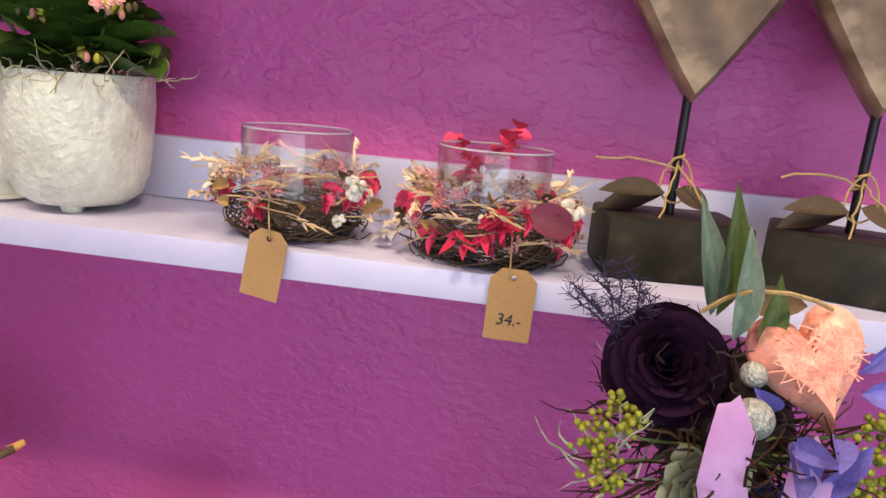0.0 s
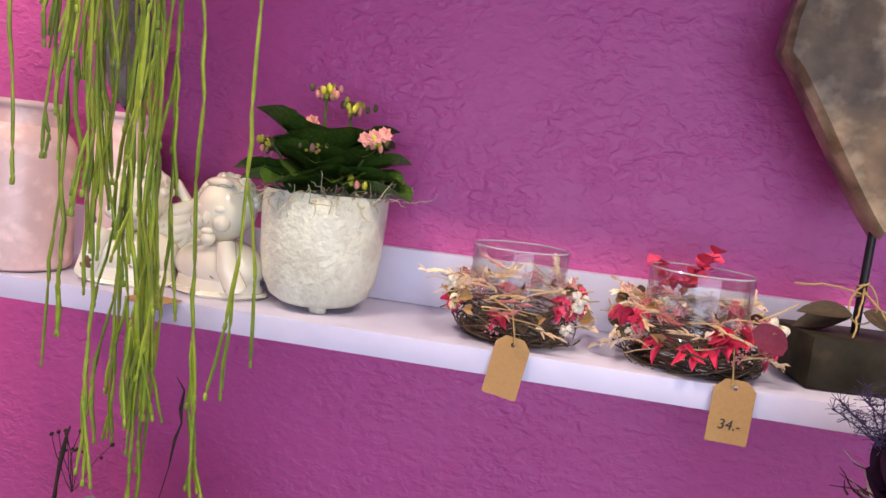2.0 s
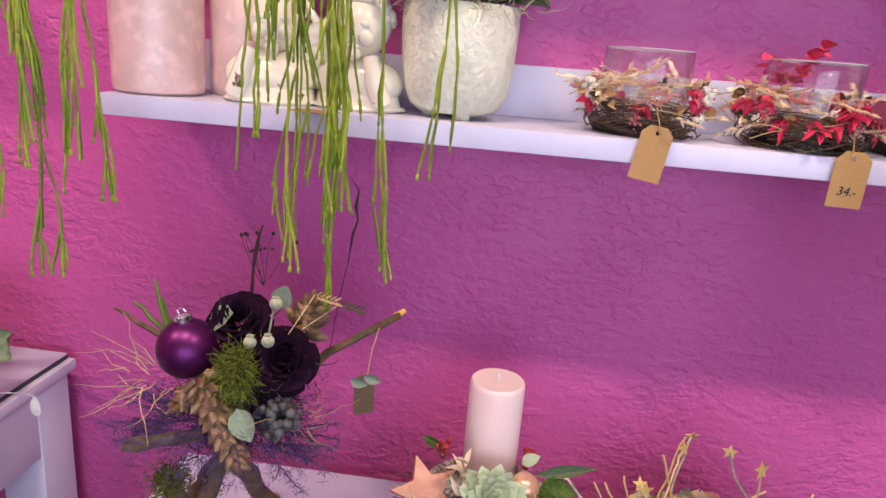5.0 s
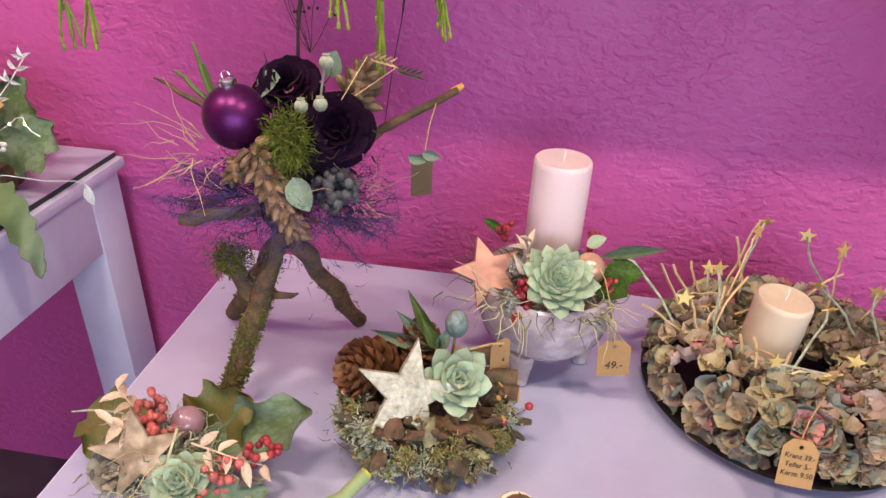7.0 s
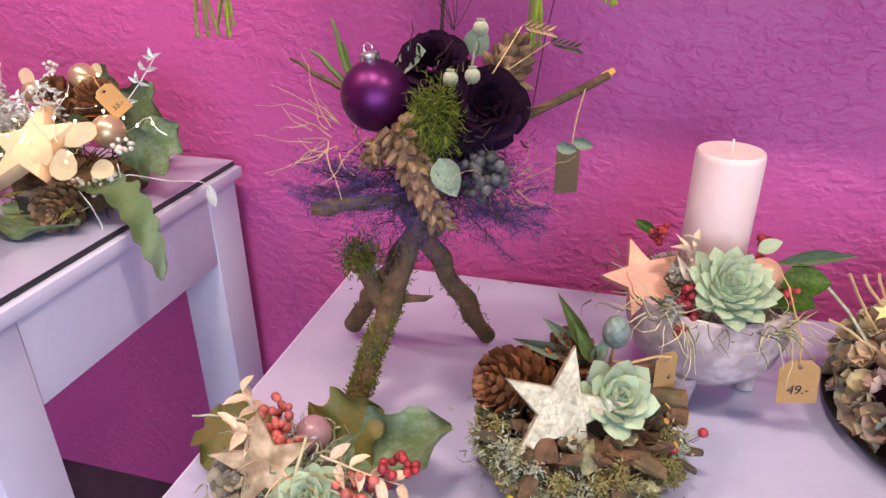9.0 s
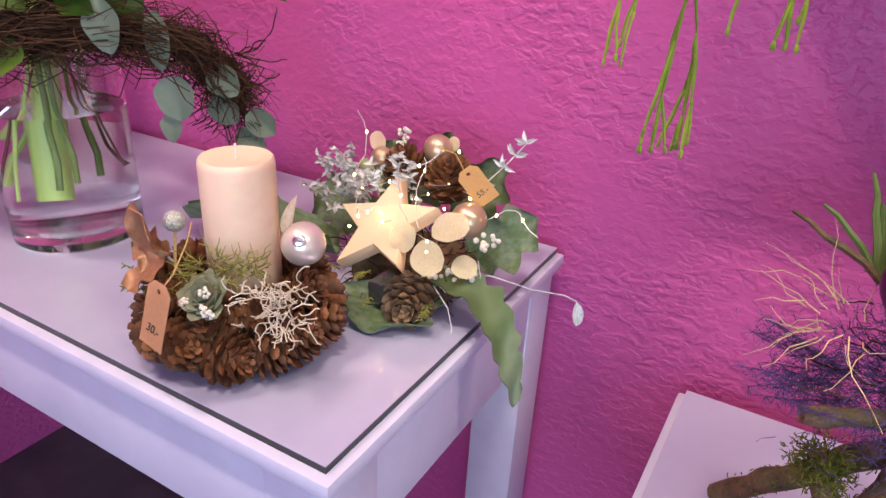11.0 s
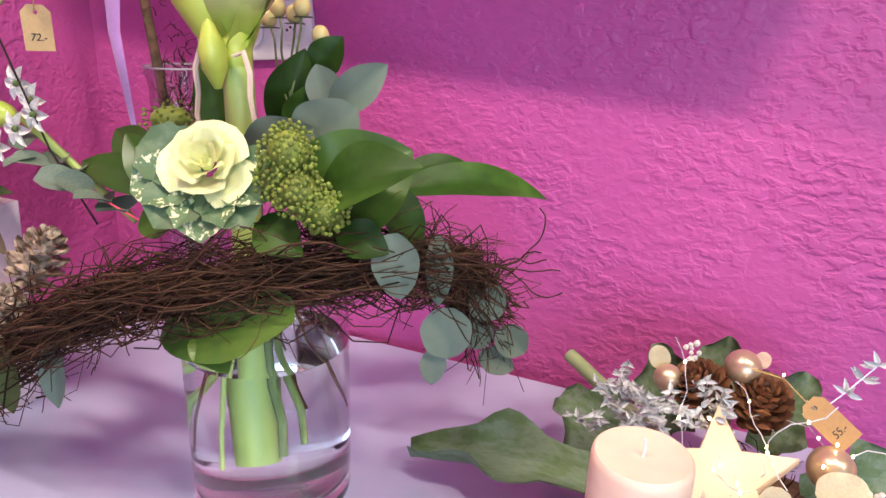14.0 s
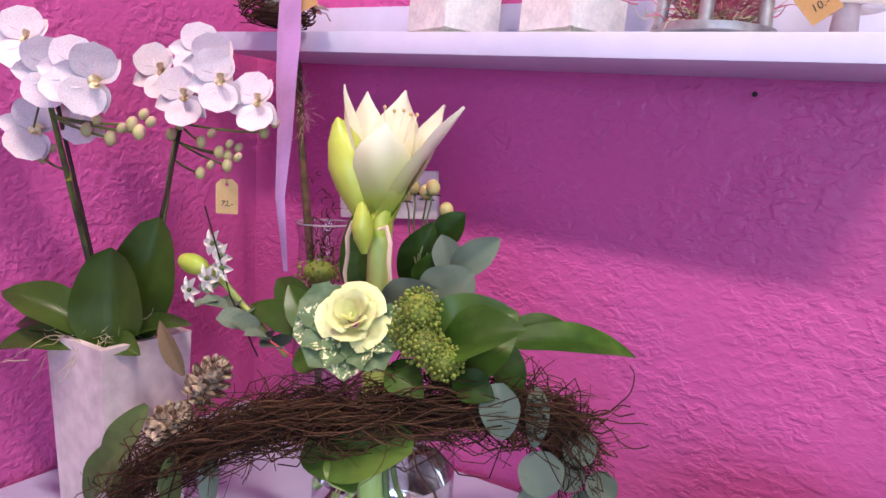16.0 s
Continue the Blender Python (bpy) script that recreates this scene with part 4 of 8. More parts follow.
price_tag(wa, Matrix.Translation(W(wa, (-0.150, 1.033, 1.447))) @ pose(0, 0, 0, 88, 9, -2), "", [W(wa, (-0.150, 1.031, 1.438)), W(wa, (-0.151, 1.031, 1.449)), W(wa, (-0.156, 1.04, 1.47)), W(wa, (-0.162, 1.06, 1.495))], None, 0.041, 0.072)
price_tag(wb, Matrix.Translation(W(wb, (0.095, 1.033, 1.437))) @ pose(0, 0, 0, 89, 2, 3), "34.-", [W(wb, (0.0905, 1.031, 1.428)), W(wb, (0.09, 1.031, 1.44)), W(wb, (0.088, 1.04, 1.475)), W(wb, (0.06, 1.055, 1.505))], None, 0.045, 0.072)


def carved_heart_outline(w, h, n=20):
    """A heart with straight lower flanks and full round lobes."""
    half = []
    for i in range(n + 1):
        u = i / n
        if u < 0.5:
            half.append((w * 0.47 * (u / 0.5) ** 0.93, h * 0.60 * u / 0.5))
        else:
            a = (u - 0.5) / 0.5 * math.pi * 0.93
            half.append((w * 0.25 + w * 0.235 * math.cos(a * 0.98), h * 0.60 + h * 0.36 * math.sin(a) + h * 0.16 * (u - 0.5)))
    return half + [(-x, y) for x, y in reversed(half[1:])]


def wood_heart(x, y, w, label, yaw, bw, seed):
    q = random.Random(seed)
    e = thing("wooden_heart", (x, y, SH1 + 0.0005), label, "decoration", "wooden hearts")
    part("base_block", Geo().box((-bw / 2, -0.055, 0), (bw / 2, 0.05, 0.062), 0.006, pose(0, 0, 0, 0, 0, yaw)), BLOCKWOOD, e, "dark stained wooden block")
    part("rod", Geo().tube([(0, 0, 0.06), (0, 0, 0.2)], 0.0048, 12), ROD, e, "black iron rod")
    g = Geo().prism(carved_heart_outline(w * 1.1, w * 1.28), 0.045, 0.008)
    part("heart", g, TEAK, e, "carved weathered wooden heart", pose(0, 0.02, 0.178, 90, 0, yaw * 0.4))
    pts = [(0.006 * math.cos(a), 0.006 * math.sin(a), 0.1 + 0.0016 * i) for i, a in enumerate([k * 0.8 for k in range(20)])]
    part("twine", Geo().tube(pts, 0.0013, 5), TWINE, e)
    for k, end in enumerate(((-0.085, -0.03, 0.115), (0.03, -0.03, 0.075), (-0.015, -0.035, 0.06))):
        part("twine", Geo().tube(sway((0, -0.006, 0.11 + 0.004 * k), end, -0.006 if k == 0 else 0.0, 8, 0.0016, q), 0.0012, 5), TWINE, e)
    part("twine", Geo().tube([(0.0 + 0.018 * math.sin(a) * (0.5 + 0.5 * math.sin(a / 2)), -0.01, 0.115 - 0.016 + 0.024 * math.cos(a)) for a in [k * 0.42 for k in range(16)]], 0.0012, 5), TWINE, e)
    for k in range(4):
        put_leaf(e, DRYLEAF, (-0.01, -0.012, 0.085), (-1, -0.3 + 0.2 * k, -0.15 - 0.12 * k + 0.2 * (k == 0)), (0.1, -0.8, 1), 0.07, 0.026, "oval", 0.1, 0.1, 0, "dried_leaf")
    put_leaf(e, DRYLEAF, (0.0, -0.012, 0.09), (1, -0.4, -0.45), (0.1, -0.8, 1), 0.04, 0.03, "oval", 0.1, 0.1, 0, "dried_leaf")
    return e


wood_heart(0.247, 1.14, 0.262, "weathered wooden heart on an iron rod and dark block", 6, 0.145, 31)
wood_heart(0.425, 1.135, 0.25, "larger pale wooden heart on an iron rod and dark block", -18, 0.15, 32)

# ---- hanging rhipsalis ----
rh = thing("hanging_plant", (-0.66, 0.9, 2.02), "hanging mistletoe cactus with long jointed green stems", "hanging plant")
part("pot", Geo().lathe([(0.06, 0), (0.075, 0.01), (0.09, 0.1), (0.094, 0.105), (0.088, 0.105), (0.08, 0.08), (0.001, 0.08)], 32), POTWHITE, rh, "small hanging pot")
for k in range(3):
    a = k * 2.094
    part("hanger_wire", Geo().tube([(0.09 * math.cos(a), 0.09 * math.sin(a), 0.1), (0.0, 0.0, TOP - 2.02)], 0.0012, 5), WIRE, rh)


def strand(x, y, z_end, seed, fork=0.5, seg=(0.05, 0.1)):
    """One drooping chain of jointed stems, forking towards its end."""
    q = random.Random(seed)
    g = Geo()
    z0 = 2.1

    def joint(p, d, L, r):
        pts = [p + d * (L * u) for u in (0, 0.12, 0.5, 0.88, 1.0)]
        pts[2] += Vector((q.uniform(-1, 1), q.uniform(-1, 1), 0)) * L * 0.035
        g.tube(pts, [r * 0.6, r * 0.9, r, r * 0.95, r * 0.5], 6)
        return pts[-1]

    def grow(p, d, z_stop, depth):
        while p.z > z_stop:
            L = min(q.uniform(*seg), max(0.008, p.z - z_stop))
            dd = (d + Vector((q.uniform(-0.1, 0.1), q.uniform(-0.1, 0.1), -0.5))).normalized()
            p2 = joint(p, dd, L, q.uniform(0.0016, 0.0024))
            if depth < 3 and q.random() < fork:
                side = Vector((q.uniform(-0.8, 0.8), q.uniform(-0.5, 0.5), -q.uniform(1.8, 3.2))).normalized()
                grow(p2, side, max(z_end, p2.z - q.uniform(0.02, 0.1)), depth + 1)
            p, d = p2, dd
    top = Vector((-0.66 + (x + 0.66) * 0.35, 0.9 + (y - 0.9) * 0.35, 2.1))
    pts = [top, Vector((-0.66 + (x + 0.66) * 0.8, 0.9 + (y - 0.9) * 0.8, 2.15)), Vector((x, y, 2.06))]
    g.tube(pts, 0.003, 6)
    grow(Vector((x, y, 2.06)), Vector((0, 0, -1)), z_end, 0)
    for i, v in enumerate(g.v):
        g.v[i] = tuple(Vector(v) - rh.location)
    part("stem", g, RHIP, rh)


STRANDS = ((-0.413, 0.885, 1.385, 0.35), (-0.52, 0.93, 1.17, 0.5), (-0.535, 0.95, 1.2, 0.6), (-0.545, 0.9, 1.33, 0.6), (-0.56, 0.92, 1.45, 0.5),
           (-0.575, 0.9, 1.38, 0.5), (-0.595, 0.93, 1.58, 0.4), (-0.615, 0.95, 1.27, 0.45), (-0.625, 0.92, 1.25, 0.6), (-0.64, 0.9, 1.36, 0.5), (-0.655, 0.9, 1.52, 0.5),
           (-0.67, 0.93, 1.6, 0.5), (-0.69, 0.86, 1.57, 0.5), (-0.605, 0.88, 1.5, 0.5), (-0.54, 0.91, 1.5, 0.5), (-0.63, 0.95, 1.45, 0.5), (-0.94, 0.95, 1.19, 0.6), (-0.955, 0.96, 1.27, 0.7), (-0.925, 0.93, 1.34, 0.7),
           (-0.815, 0.905, 1.6, 0.6), (-0.85, 0.9, 1.45, 0.6), (-0.875, 0.92, 1.36, 0.6), (-0.89, 0.93, 1.3, 0.6), (-0.9, 0.9, 1.5, 0.5), (-0.965, 0.95, 1.42, 0.5))
for k, (sx, sy, sz, fk) in enumerate(STRANDS):
    strand(sx, sy, sz, 100 + k, fk)
    if k % 2 and k < 16:
        strand(sx + 0.008, sy - 0.012, sz + 0.05 + 0.02 * (k % 3), 160 + k, fk)

FERN_DARK = mat("dark_purple_fern", (0.03, 0.02, 0.06), 0.95, 0.3, 60, 0, isl=0.4)
# ---- tall standing bouquet before the shelf ----
fb = thing("standing_bouquet", (0.27, 0.87, LOW + 0.0005), "bouquet with a black rose and pink sisal heart on branch legs", "flower arrangement")
for k in range(3):
    a = k * 2.094 + 0.6
    part("branch_leg", Geo().tube(sway((0.13 * math.cos(a), 0.13 * math.sin(a), 0.009), (0.01 * math.cos(a), 0.01 * math.sin(a), 0.58), 0, 8, 0.006, random.Random(k)), [0.012] * 9, 10), BARK, fb)
tagged(part("moss_base", tuft_geo((0, 0.01, 0.6), 0.07, 160, 0.06, 0.0014, 0.4, 5, (0, 0, 0), 0.6), TWIG, fb, "brown twig base"), kind="stuff")
# added near-black ball and strands: shade between the flowers, put into the colour
part("foam_core", Geo().ball(0.052, None, 16, 10), DARKTWIG_SHADE, fb, "dark ball added for shade inside the bouquet", Matrix.Translation(W(fb, (0.262, 0.905, 1.375))))
tagged(part("dark_moss", tuft_geo(W(fb, (0.262, 0.885, 1.375)), 0.06, 420, 0.03, 0.0012, 0.6, 18, (0, -0.3, 0)), DARKTWIG_SHADE, fb, "dark strands added for shade inside the bouquet"), kind="stuff")
rose(fb, W(fb, (0.21, 0.868, 1.425)), (-0.1, -0.85, 0.45), 0.037, ROSE, 34, "preserved black rose")
h = Geo().prism(heart_outline(0.074, 0.086), 0.034, 0.014)
hm = Matrix.Translation(W(fb, (0.316, 0.865, 1.392))) @ pose(0, 0, 0, 74, -20, 6)
ph = part("sisal_heart", h, PINKHEART, fb, "salmon pink sisal heart", hm)
g = Geo()
q = random.Random(9)
for _ in range(150):
    a, b = q.uniform(0, 6.28), q.uniform(0.2, 1)
    p = Vector((math.cos(a) * 0.024 * b, 0.056 + math.sin(a) * 0.019 * b, 0.037))
    g.tube([(v.x, v.y, 0.0342) for v in curl(p, (q.uniform(-1, 1), q.uniform(-1, 1), 0), 0.011, 0.2, 5, q)], 0.0005, 4)
tagged(part("sisal_fibre", g, PINKHEART, ph), kind="stuff")
succulent(fb, W(fb, (0.237, 0.835, 1.349)), (-0.1, -0.9, 0.45), 0.04, 30, SUCC_DARK, 0.25, 0.7, "dusty green succulent rosette")
sb = part("glitter_ball", Geo().ball(0.0132, None, 20, 12), SILVERBALL, fb, "silver glitter ball", Matrix.Translation(W(fb, (0.258, 0.825, 1.412))))
part("glitter_ball", Geo().ball(0.009, None, 16, 10), SILVERBALL, fb, "silver glitter ball", Matrix.Translation(W(fb, (0.262, 0.85, 1.432))))
for i, (p, d, L) in enumerate((((0.246, 0.855, 1.452), (-0.02, -0.1, 1), 0.08), ((0.24, 0.88, 1.46), (0.02, 0, 1), 0.095), ((0.236, 0.88, 1.46), (-0.2, 0, 1), 0.085), ((0.265, 0.86, 1.445), (0.1, -0.1, 1), 0.055))):
    put_leaf(fb, OLIVE if i % 2 else SILVERLEAF, W(fb, p), d, (0.2, -1, 0.1), L, 0.019, "lance", 0.08, 0.15)
for i in range(16):
    q = random.Random(50 + i)
    put_leaf(fb, VIOLETLEAF, W(fb, (0.27 + q.uniform(0, 0.04), 0.825 + q.uniform(-0.01, 0.03), 1.365 + q.uniform(-0.035, 0.045))), (q.uniform(-0.4, 1), -0.4, q.uniform(-0.7, 0.7)), (0, -1, 0.4), 0.03, 0.016, "oval", 0.2, 0.25, 0, "violet_leaf")
put_leaf(fb, VIOLETLEAF, W(fb, (0.335, 0.87, 1.435)), (0.6, -0.1, 0.8), (0, -1, 0.4), 0.045, 0.012, "lance", 0.2, 0.2, 0, "violet_leaf")
put_leaf(fb, VIOLETLEAF, W(fb, (0.34, 0.87, 1.42)), (1, -0.1, 0.2), (0, -1, 0.4), 0.04, 0.02, "oval", 0.2, 0.2, 0, "violet_leaf")
rb = Geo()
cols = [(0.24, 0.82, 1.425), (0.241, 0.805, 1.405), (0.238, 0.80, 1.38), (0.246, 0.795, 1.35), (0.252, 0.79, 1.32), (0.254, 0.795, 1.27), (0.25, 0.8, 1.2)]
vs = []
for i, c in enumerate(cols):
    wdt = 0.006 if i == 0 else 0.014
    vs += [tuple(W(fb, (c[0] - wdt, c[1], c[2] - 0.004))), tuple(W(fb, (c[0], c[1] - 0.004, c[2]))), tuple(W(fb, (c[0] + wdt, c[1], c[2] + 0.004)))]
rb.add(vs, [(i * 3 + k, i * 3 + k + 1, i * 3 + k + 4, i * 3 + k + 3) for i in range(len(cols) - 1) for k in range(2)])
part("ribbon", rb, RIBBON, fb, "lilac satin ribbon")
vs2 = [(x + 0.055, y + 0.012, z - 0.025) for x, y, z in vs]
part("ribbon", Geo().add(vs2, rb.f), RIBBON, fb, "lilac satin ribbon")
for k, (bx, bz) in enumerate(((0.165, 1.375), (0.175, 1.35), (0.345, 1.405), (0.335, 1.375), (0.36, 1.385), (0.18, 1.395), (0.325, 1.35), (0.35, 1.36))):
    c = part("berry_sprig", Geo().tube(sway(W(fb, (0.25, 0.86, 1.37)), W(fb, (bx, 0.85, bz)), 0, 5, 0.003, random.Random(k)), 0.0011, 5), OLIVE, fb)
    berries(c, BERRY_GREEN, W(fb, (bx, 0.84, bz)), 0.019, 38, 0.0027, 70 + k)
for k in range(9):
    q = random.Random(80 + k)
    pts = curl(W(fb, (0.17 + q.uniform(0, 0.04), 0.88, 1.42 + q.uniform(0, 0.03))), (-0.8 + 0.1 * k, 0.1, 0.35 + 0.1 * k), 0.05, 0.12, 8, q)
    g = Geo().tube(pts, 0.0006, 4)
    for p in pts[1:]:
        for s in range(8):
            g.tube(curl(p, (q.uniform(-1, 1), q.uniform(-0.5, 0.5), q.uniform(-0.3, 1)), 0.009, 0.2, 2, q), 0.0003, 3)
    part("fern_sprig", g, FERN_DARK, fb, "dark purple dyed fern")
tagged(part("lichen", tuft_geo(W(fb, (0.2, 0.85, 1.34)), 0.05, 30, 0.05, 0.0012, 0.5, 17), LICHEN, fb, "pale lichen twigs"), kind="stuff")
part("twine", Geo().tube([W(fb, p) for p in ((0.225, 0.86, 1.468), (0.236, 0.85, 1.482), (0.252, 0.85, 1.489), (0.272, 0.845, 1.491), (0.29, 0.85, 1.487), (0.305, 0.86, 1.48))], 0.0016, 6), TWINE, fb)
put_leaf(fb, KRAFT_DARK, W(fb, (0.25, 0.88, 1.475)), (1, 0, 0.0), (0, -1, 0.3), 0.05, 0.022, "oval", 0.1, 0.1, 0, "dried_leaf")
put_leaf(fb, GREEN, W(fb, (0.27, 0.82, 1.315)), (1, -0.2, 0.3), (0, -0.8, 0.6), 0.07, 0.03, "oval", 0.1, 0.15)

# ---- tripod bouquet on the low table ----
MOSS_BRIGHT = mat("bright_moss", (0.10, 0.12, 0.012), 0.95, 0.4, 200, 0.2, isl=0.45)
tp = thing("tripod_bouquet", (-0.672, 0.88, LOW + 0.0005), "dark bouquet with black roses on three mossy branch legs", "flower arrangement")
for k, (base, top) in enumerate((((-0.733, 0.782, LOW + 0.012), (-0.655, 0.885, 1.03)), ((-0.607, 1.005, LOW + 0.014), (-0.69, 0.87, 1.03)), ((-0.805, 0.975, LOW + 0.02), (-0.66, 0.875, 1.0)))):
    q = random.Random(k + 3)
    pts = sway(W(tp, base), W(tp, top), 0, 10, 0.0028, q)
    lg = part("branch_leg", Geo().tube(pts, [0.0125 + 0.0018 * q.uniform(-1, 1) for _ in pts], 12), BARK, tp, "mossy brown branch leg")
    g = Geo()
    for j in range(1300 if k == 0 else 160):
        i = min(8, max(1, int(q.gauss(3.2, 1.6))))
        p = pts[i] + Vector((q.gauss(0, 1), q.gauss(0, 1), q.gauss(0, 1))).normalized() * 0.0145
        p += (pts[i + 1] - pts[i]) * q.random()
        g.tube(curl(p, p - pts[i] + Vector((0, 0, -0.01)), q.uniform(0.003, 0.007), 0.9, 3, q), 0.0008, 3)
    tagged(part("moss", g, MOSS, lg), kind="stuff")
part("branch_stub", Geo().tube(sway(W(tp, (-0.70, 0.85, 0.885)), W(tp, (-0.738, 0.85, 0.97)), 0, 4, 0.003), [0.014, 0.0125, 0.0115, 0.010, 0.008], 10), BARK, tp, "mossy branch stub")
tagged(part("moss", tuft_geo(W(tp, (-0.732, 0.85, 0.955)), 0.022, 900, 0.009, 0.0009, 0.9, 12, (0, 0, 0)), MOSS, tp), kind="stuff")
part("thorn", Geo().tube([W(tp, p) for p in ((-0.68, 0.85, 0.905), (-0.65, 0.84, 0.915), (-0.64, 0.84, 0.92))], [0.006, 0.004, 0.001], 6), BARK, tp)
part("twig_end", Geo().tube(sway(W(tp, (-0.60, 0.93, 1.08)), W(tp, (-0.478, 1.06, 1.136)), 0, 6, 0.004), [0.0065, 0.0065, 0.006, 0.0055, 0.0055, 0.0055, 0.005], 9), BARK, tp, "branch end with pale cut tip")
part("cut_tip", Geo().tube([W(tp, (-0.482, 1.057, 1.134)), W(tp, (-0.47, 1.068, 1.141))], [0.006, 0.004], 8), CUTWOOD, tp)
part("twig_end", Geo().tube(sway(W(tp, (-0.68, 0.84, 1.035)), W(tp, (-0.765, 0.80, 1.03)), -0.004, 6, 0.003), [0.008, 0.008, 0.009, 0.008, 0.008, 0.01, 0.007], 9), BARK, tp, "lichened branch stub")
tagged(part("twig_nest", tuft_geo(W(tp, (-0.66, 0.88, 1.05)), 0.075, 120, 0.045, 0.0011, 0.6, 41, (0, 0, 0), 0.45), TWIG, tp, "brown twig nest"), kind="stuff")
tagged(part("purple_fern", tuft_geo(W(tp, (-0.655, 0.88, 1.045)), 0.10, 6500, 0.016, 0.0004, 0.9, 42, (0, 0, -0.1), 0.5, 3, 3), PURPLEFLUFF, tp, "purple dyed fern fluff"), kind="stuff")
for k in range(26):
    q = random.Random(200 + k)
    a = q.choice((q.uniform(2.7, 3.8), q.uniform(-0.6, 0.5), q.uniform(2.4, 7.0)))
    p0 = W(tp, (-0.665 + 0.07 * math.cos(a), 0.87 + 0.05 * math.sin(a), 1.03))
    pts = curl(p0, (math.cos(a), math.sin(a) * 0.4, q.uniform(-0.45, 0.35)), q.uniform(0.05, 0.09), 0.1, 8, q)
    g = Geo().tube(pts, 0.0005, 4)
    for p in pts[1:]:
        for s in range(14):
            g.tube(curl(p, (q.uniform(-1, 1), q.uniform(-0.5, 0.5), q.uniform(-1, 0.6)), 0.011, 0.3, 2, q), 0.00022, 3)
    part("fern_sprig", g, PURPLEFLUFF, tp)
tagged(part("hay", tuft_geo(W(tp, (-0.76, 0.86, 1.09)), 0.03, 24, 0.075, 0.0007, 0.5, 43, (-0.9, -0.1, -0.05), 0.8), STRAW, tp, "golden hay"), kind="stuff")
tagged(part("hay", tuft_geo(W(tp, (-0.57, 0.86, 1.06)), 0.03, 26, 0.05, 0.0006, 0.5, 44, (0.8, -0.1, 0.0), 0.8), STRAW, tp, "golden hay"), kind="stuff")
# added dark ball and strands close the gaps and darken the bouquet's shaded inside
part("foam_core", Geo().ball(0.05, None, 16, 10), DARKTWIG_SHADE, tp, "dark ball added for shade inside the bouquet", Matrix.Translation(W(tp, (-0.64, 0.905, 1.105))))
tagged(part("dark_moss", tuft_geo(W(tp, (-0.64, 0.885, 1.105)), 0.055, 420, 0.03, 0.0012, 0.6, 48, (0, -0.2, 0)), DARKTWIG_SHADE, tp, "dark strands added for shade inside the bouquet"), kind="stuff")
PURPLEBALL = mat("matt_purple_bauble", (0.11, 0.012, 0.10), 0.36, 0.03, 30, 0, metal=0.75)
bauble(tp, W(tp, (-0.702, 0.85, 1.147)), 0.0375, PURPLEBALL, (-0.12, -0.05, 1), "matt purple glass bauble")
rose(tp, W(tp, (-0.652, 0.885, 1.178)), (0.0, -0.6, 0.8), 0.036, ROSE, 28, "preserved black rose")
rose(tp, W(tp, (-0.585, 0.86, 1.142)), (0.2, -0.8, 0.5), 0.037, ROSE, 24, "preserved black rose")
tagged(part("moss_cushion", tuft_geo(W(tp, (-0.632, 0.825, 1.132)), 0.019, 1700, 0.011, 0.0009, 0.6, 45, (0, -0.2, -0.35), 1.6, 3, 3), MOSS_BRIGHT, tp, "bright green moss"), kind="stuff")


def bumpy_cone(parent, p, d, L, R, count, material, seed, label):
    """A knobbly cone: rounded tips in a spiral."""
    q = random.Random(seed)
    g = Geo().lathe([(R * 0.2, 0), (R * 0.6, L * 0.15), (R * 0.6, L * 0.6), (R * 0.1, L * 0.95)], 8)
    for i in range(count):
        u = (i + 0.5) / count
        a = i * GOLD
        rr = R * (0.95 - 0.55 * u)
        dd = Vector((math.cos(a), math.sin(a), 0.35 + 0.8 * u)).normalized()
        g.lathe([(R * 0.2, -R * 0.4), (R * 0.24, 0), (R * 0.17, R * 0.3), (R * 0.02, R * 0.5)], 6, up_pose((dd.x * rr * 0.8, dd.y * rr * 0.8, L * u), dd, q.uniform(0, 1), q.uniform(0.85, 1.15)))
    return part("seed_cone", g, material, parent, label, up_pose(p, d))


bumpy_cone(tp, W(tp, (-0.672, 0.825, 1.125)), (0.5, -0.3, -0.8), 0.115, 0.026, 62, CONE_PALE, 3, "knobbly pale brown cone")
bumpy_cone(tp, W(tp, (-0.69, 0.83, 1.10)), (-0.2, -0.6, -0.3), 0.03, 0.018, 18, CONE_PALE, 4, "knobbly pale brown cone")
bumpy_cone(tp, W(tp, (-0.585, 0.93, 1.155)), (0.4, 0.1, 0.8), 0.045, 0.03, 24, CONE_PALE, 5, "knobbly pale brown cone")
BLUEBERRY = mat("blue_grey_berry", (0.075, 0.075, 0.08), 0.7, 0.3, 90, 0.2, obj=0.4)
berries(tp, BLUEBERRY, W(tp, (-0.585, 0.84, 1.075)), 0.028, 60, 0.006, 46)
for p in ((-0.592, 0.85, 1.218), (-0.618, 0.835, 1.172), (-0.596, 0.835, 1.176)):
    part("poppy_head", Geo().ball(0.0078, None, 14, 10).lathe([(0.0034, 0.007), (0.0047, 0.0088), (0.001, 0.0094)], 10), LICHEN, tp, "pale grey seed head", Matrix.Translation(W(tp, p)))
part("stem", Geo().tube([W(tp, (-0.61, 0.86, 1.14)), W(tp, (-0.595, 0.85, 1.21))], 0.0014, 5), LICHEN, tp)
put_leaf(tp, SILVERLEAF, W(tp, (-0.622, 0.805, 1.10)), (0.45, -0.3, -0.7), (0.2, -1, 0.3), 0.042, 0.03, "oval", 0.15, 0.2)
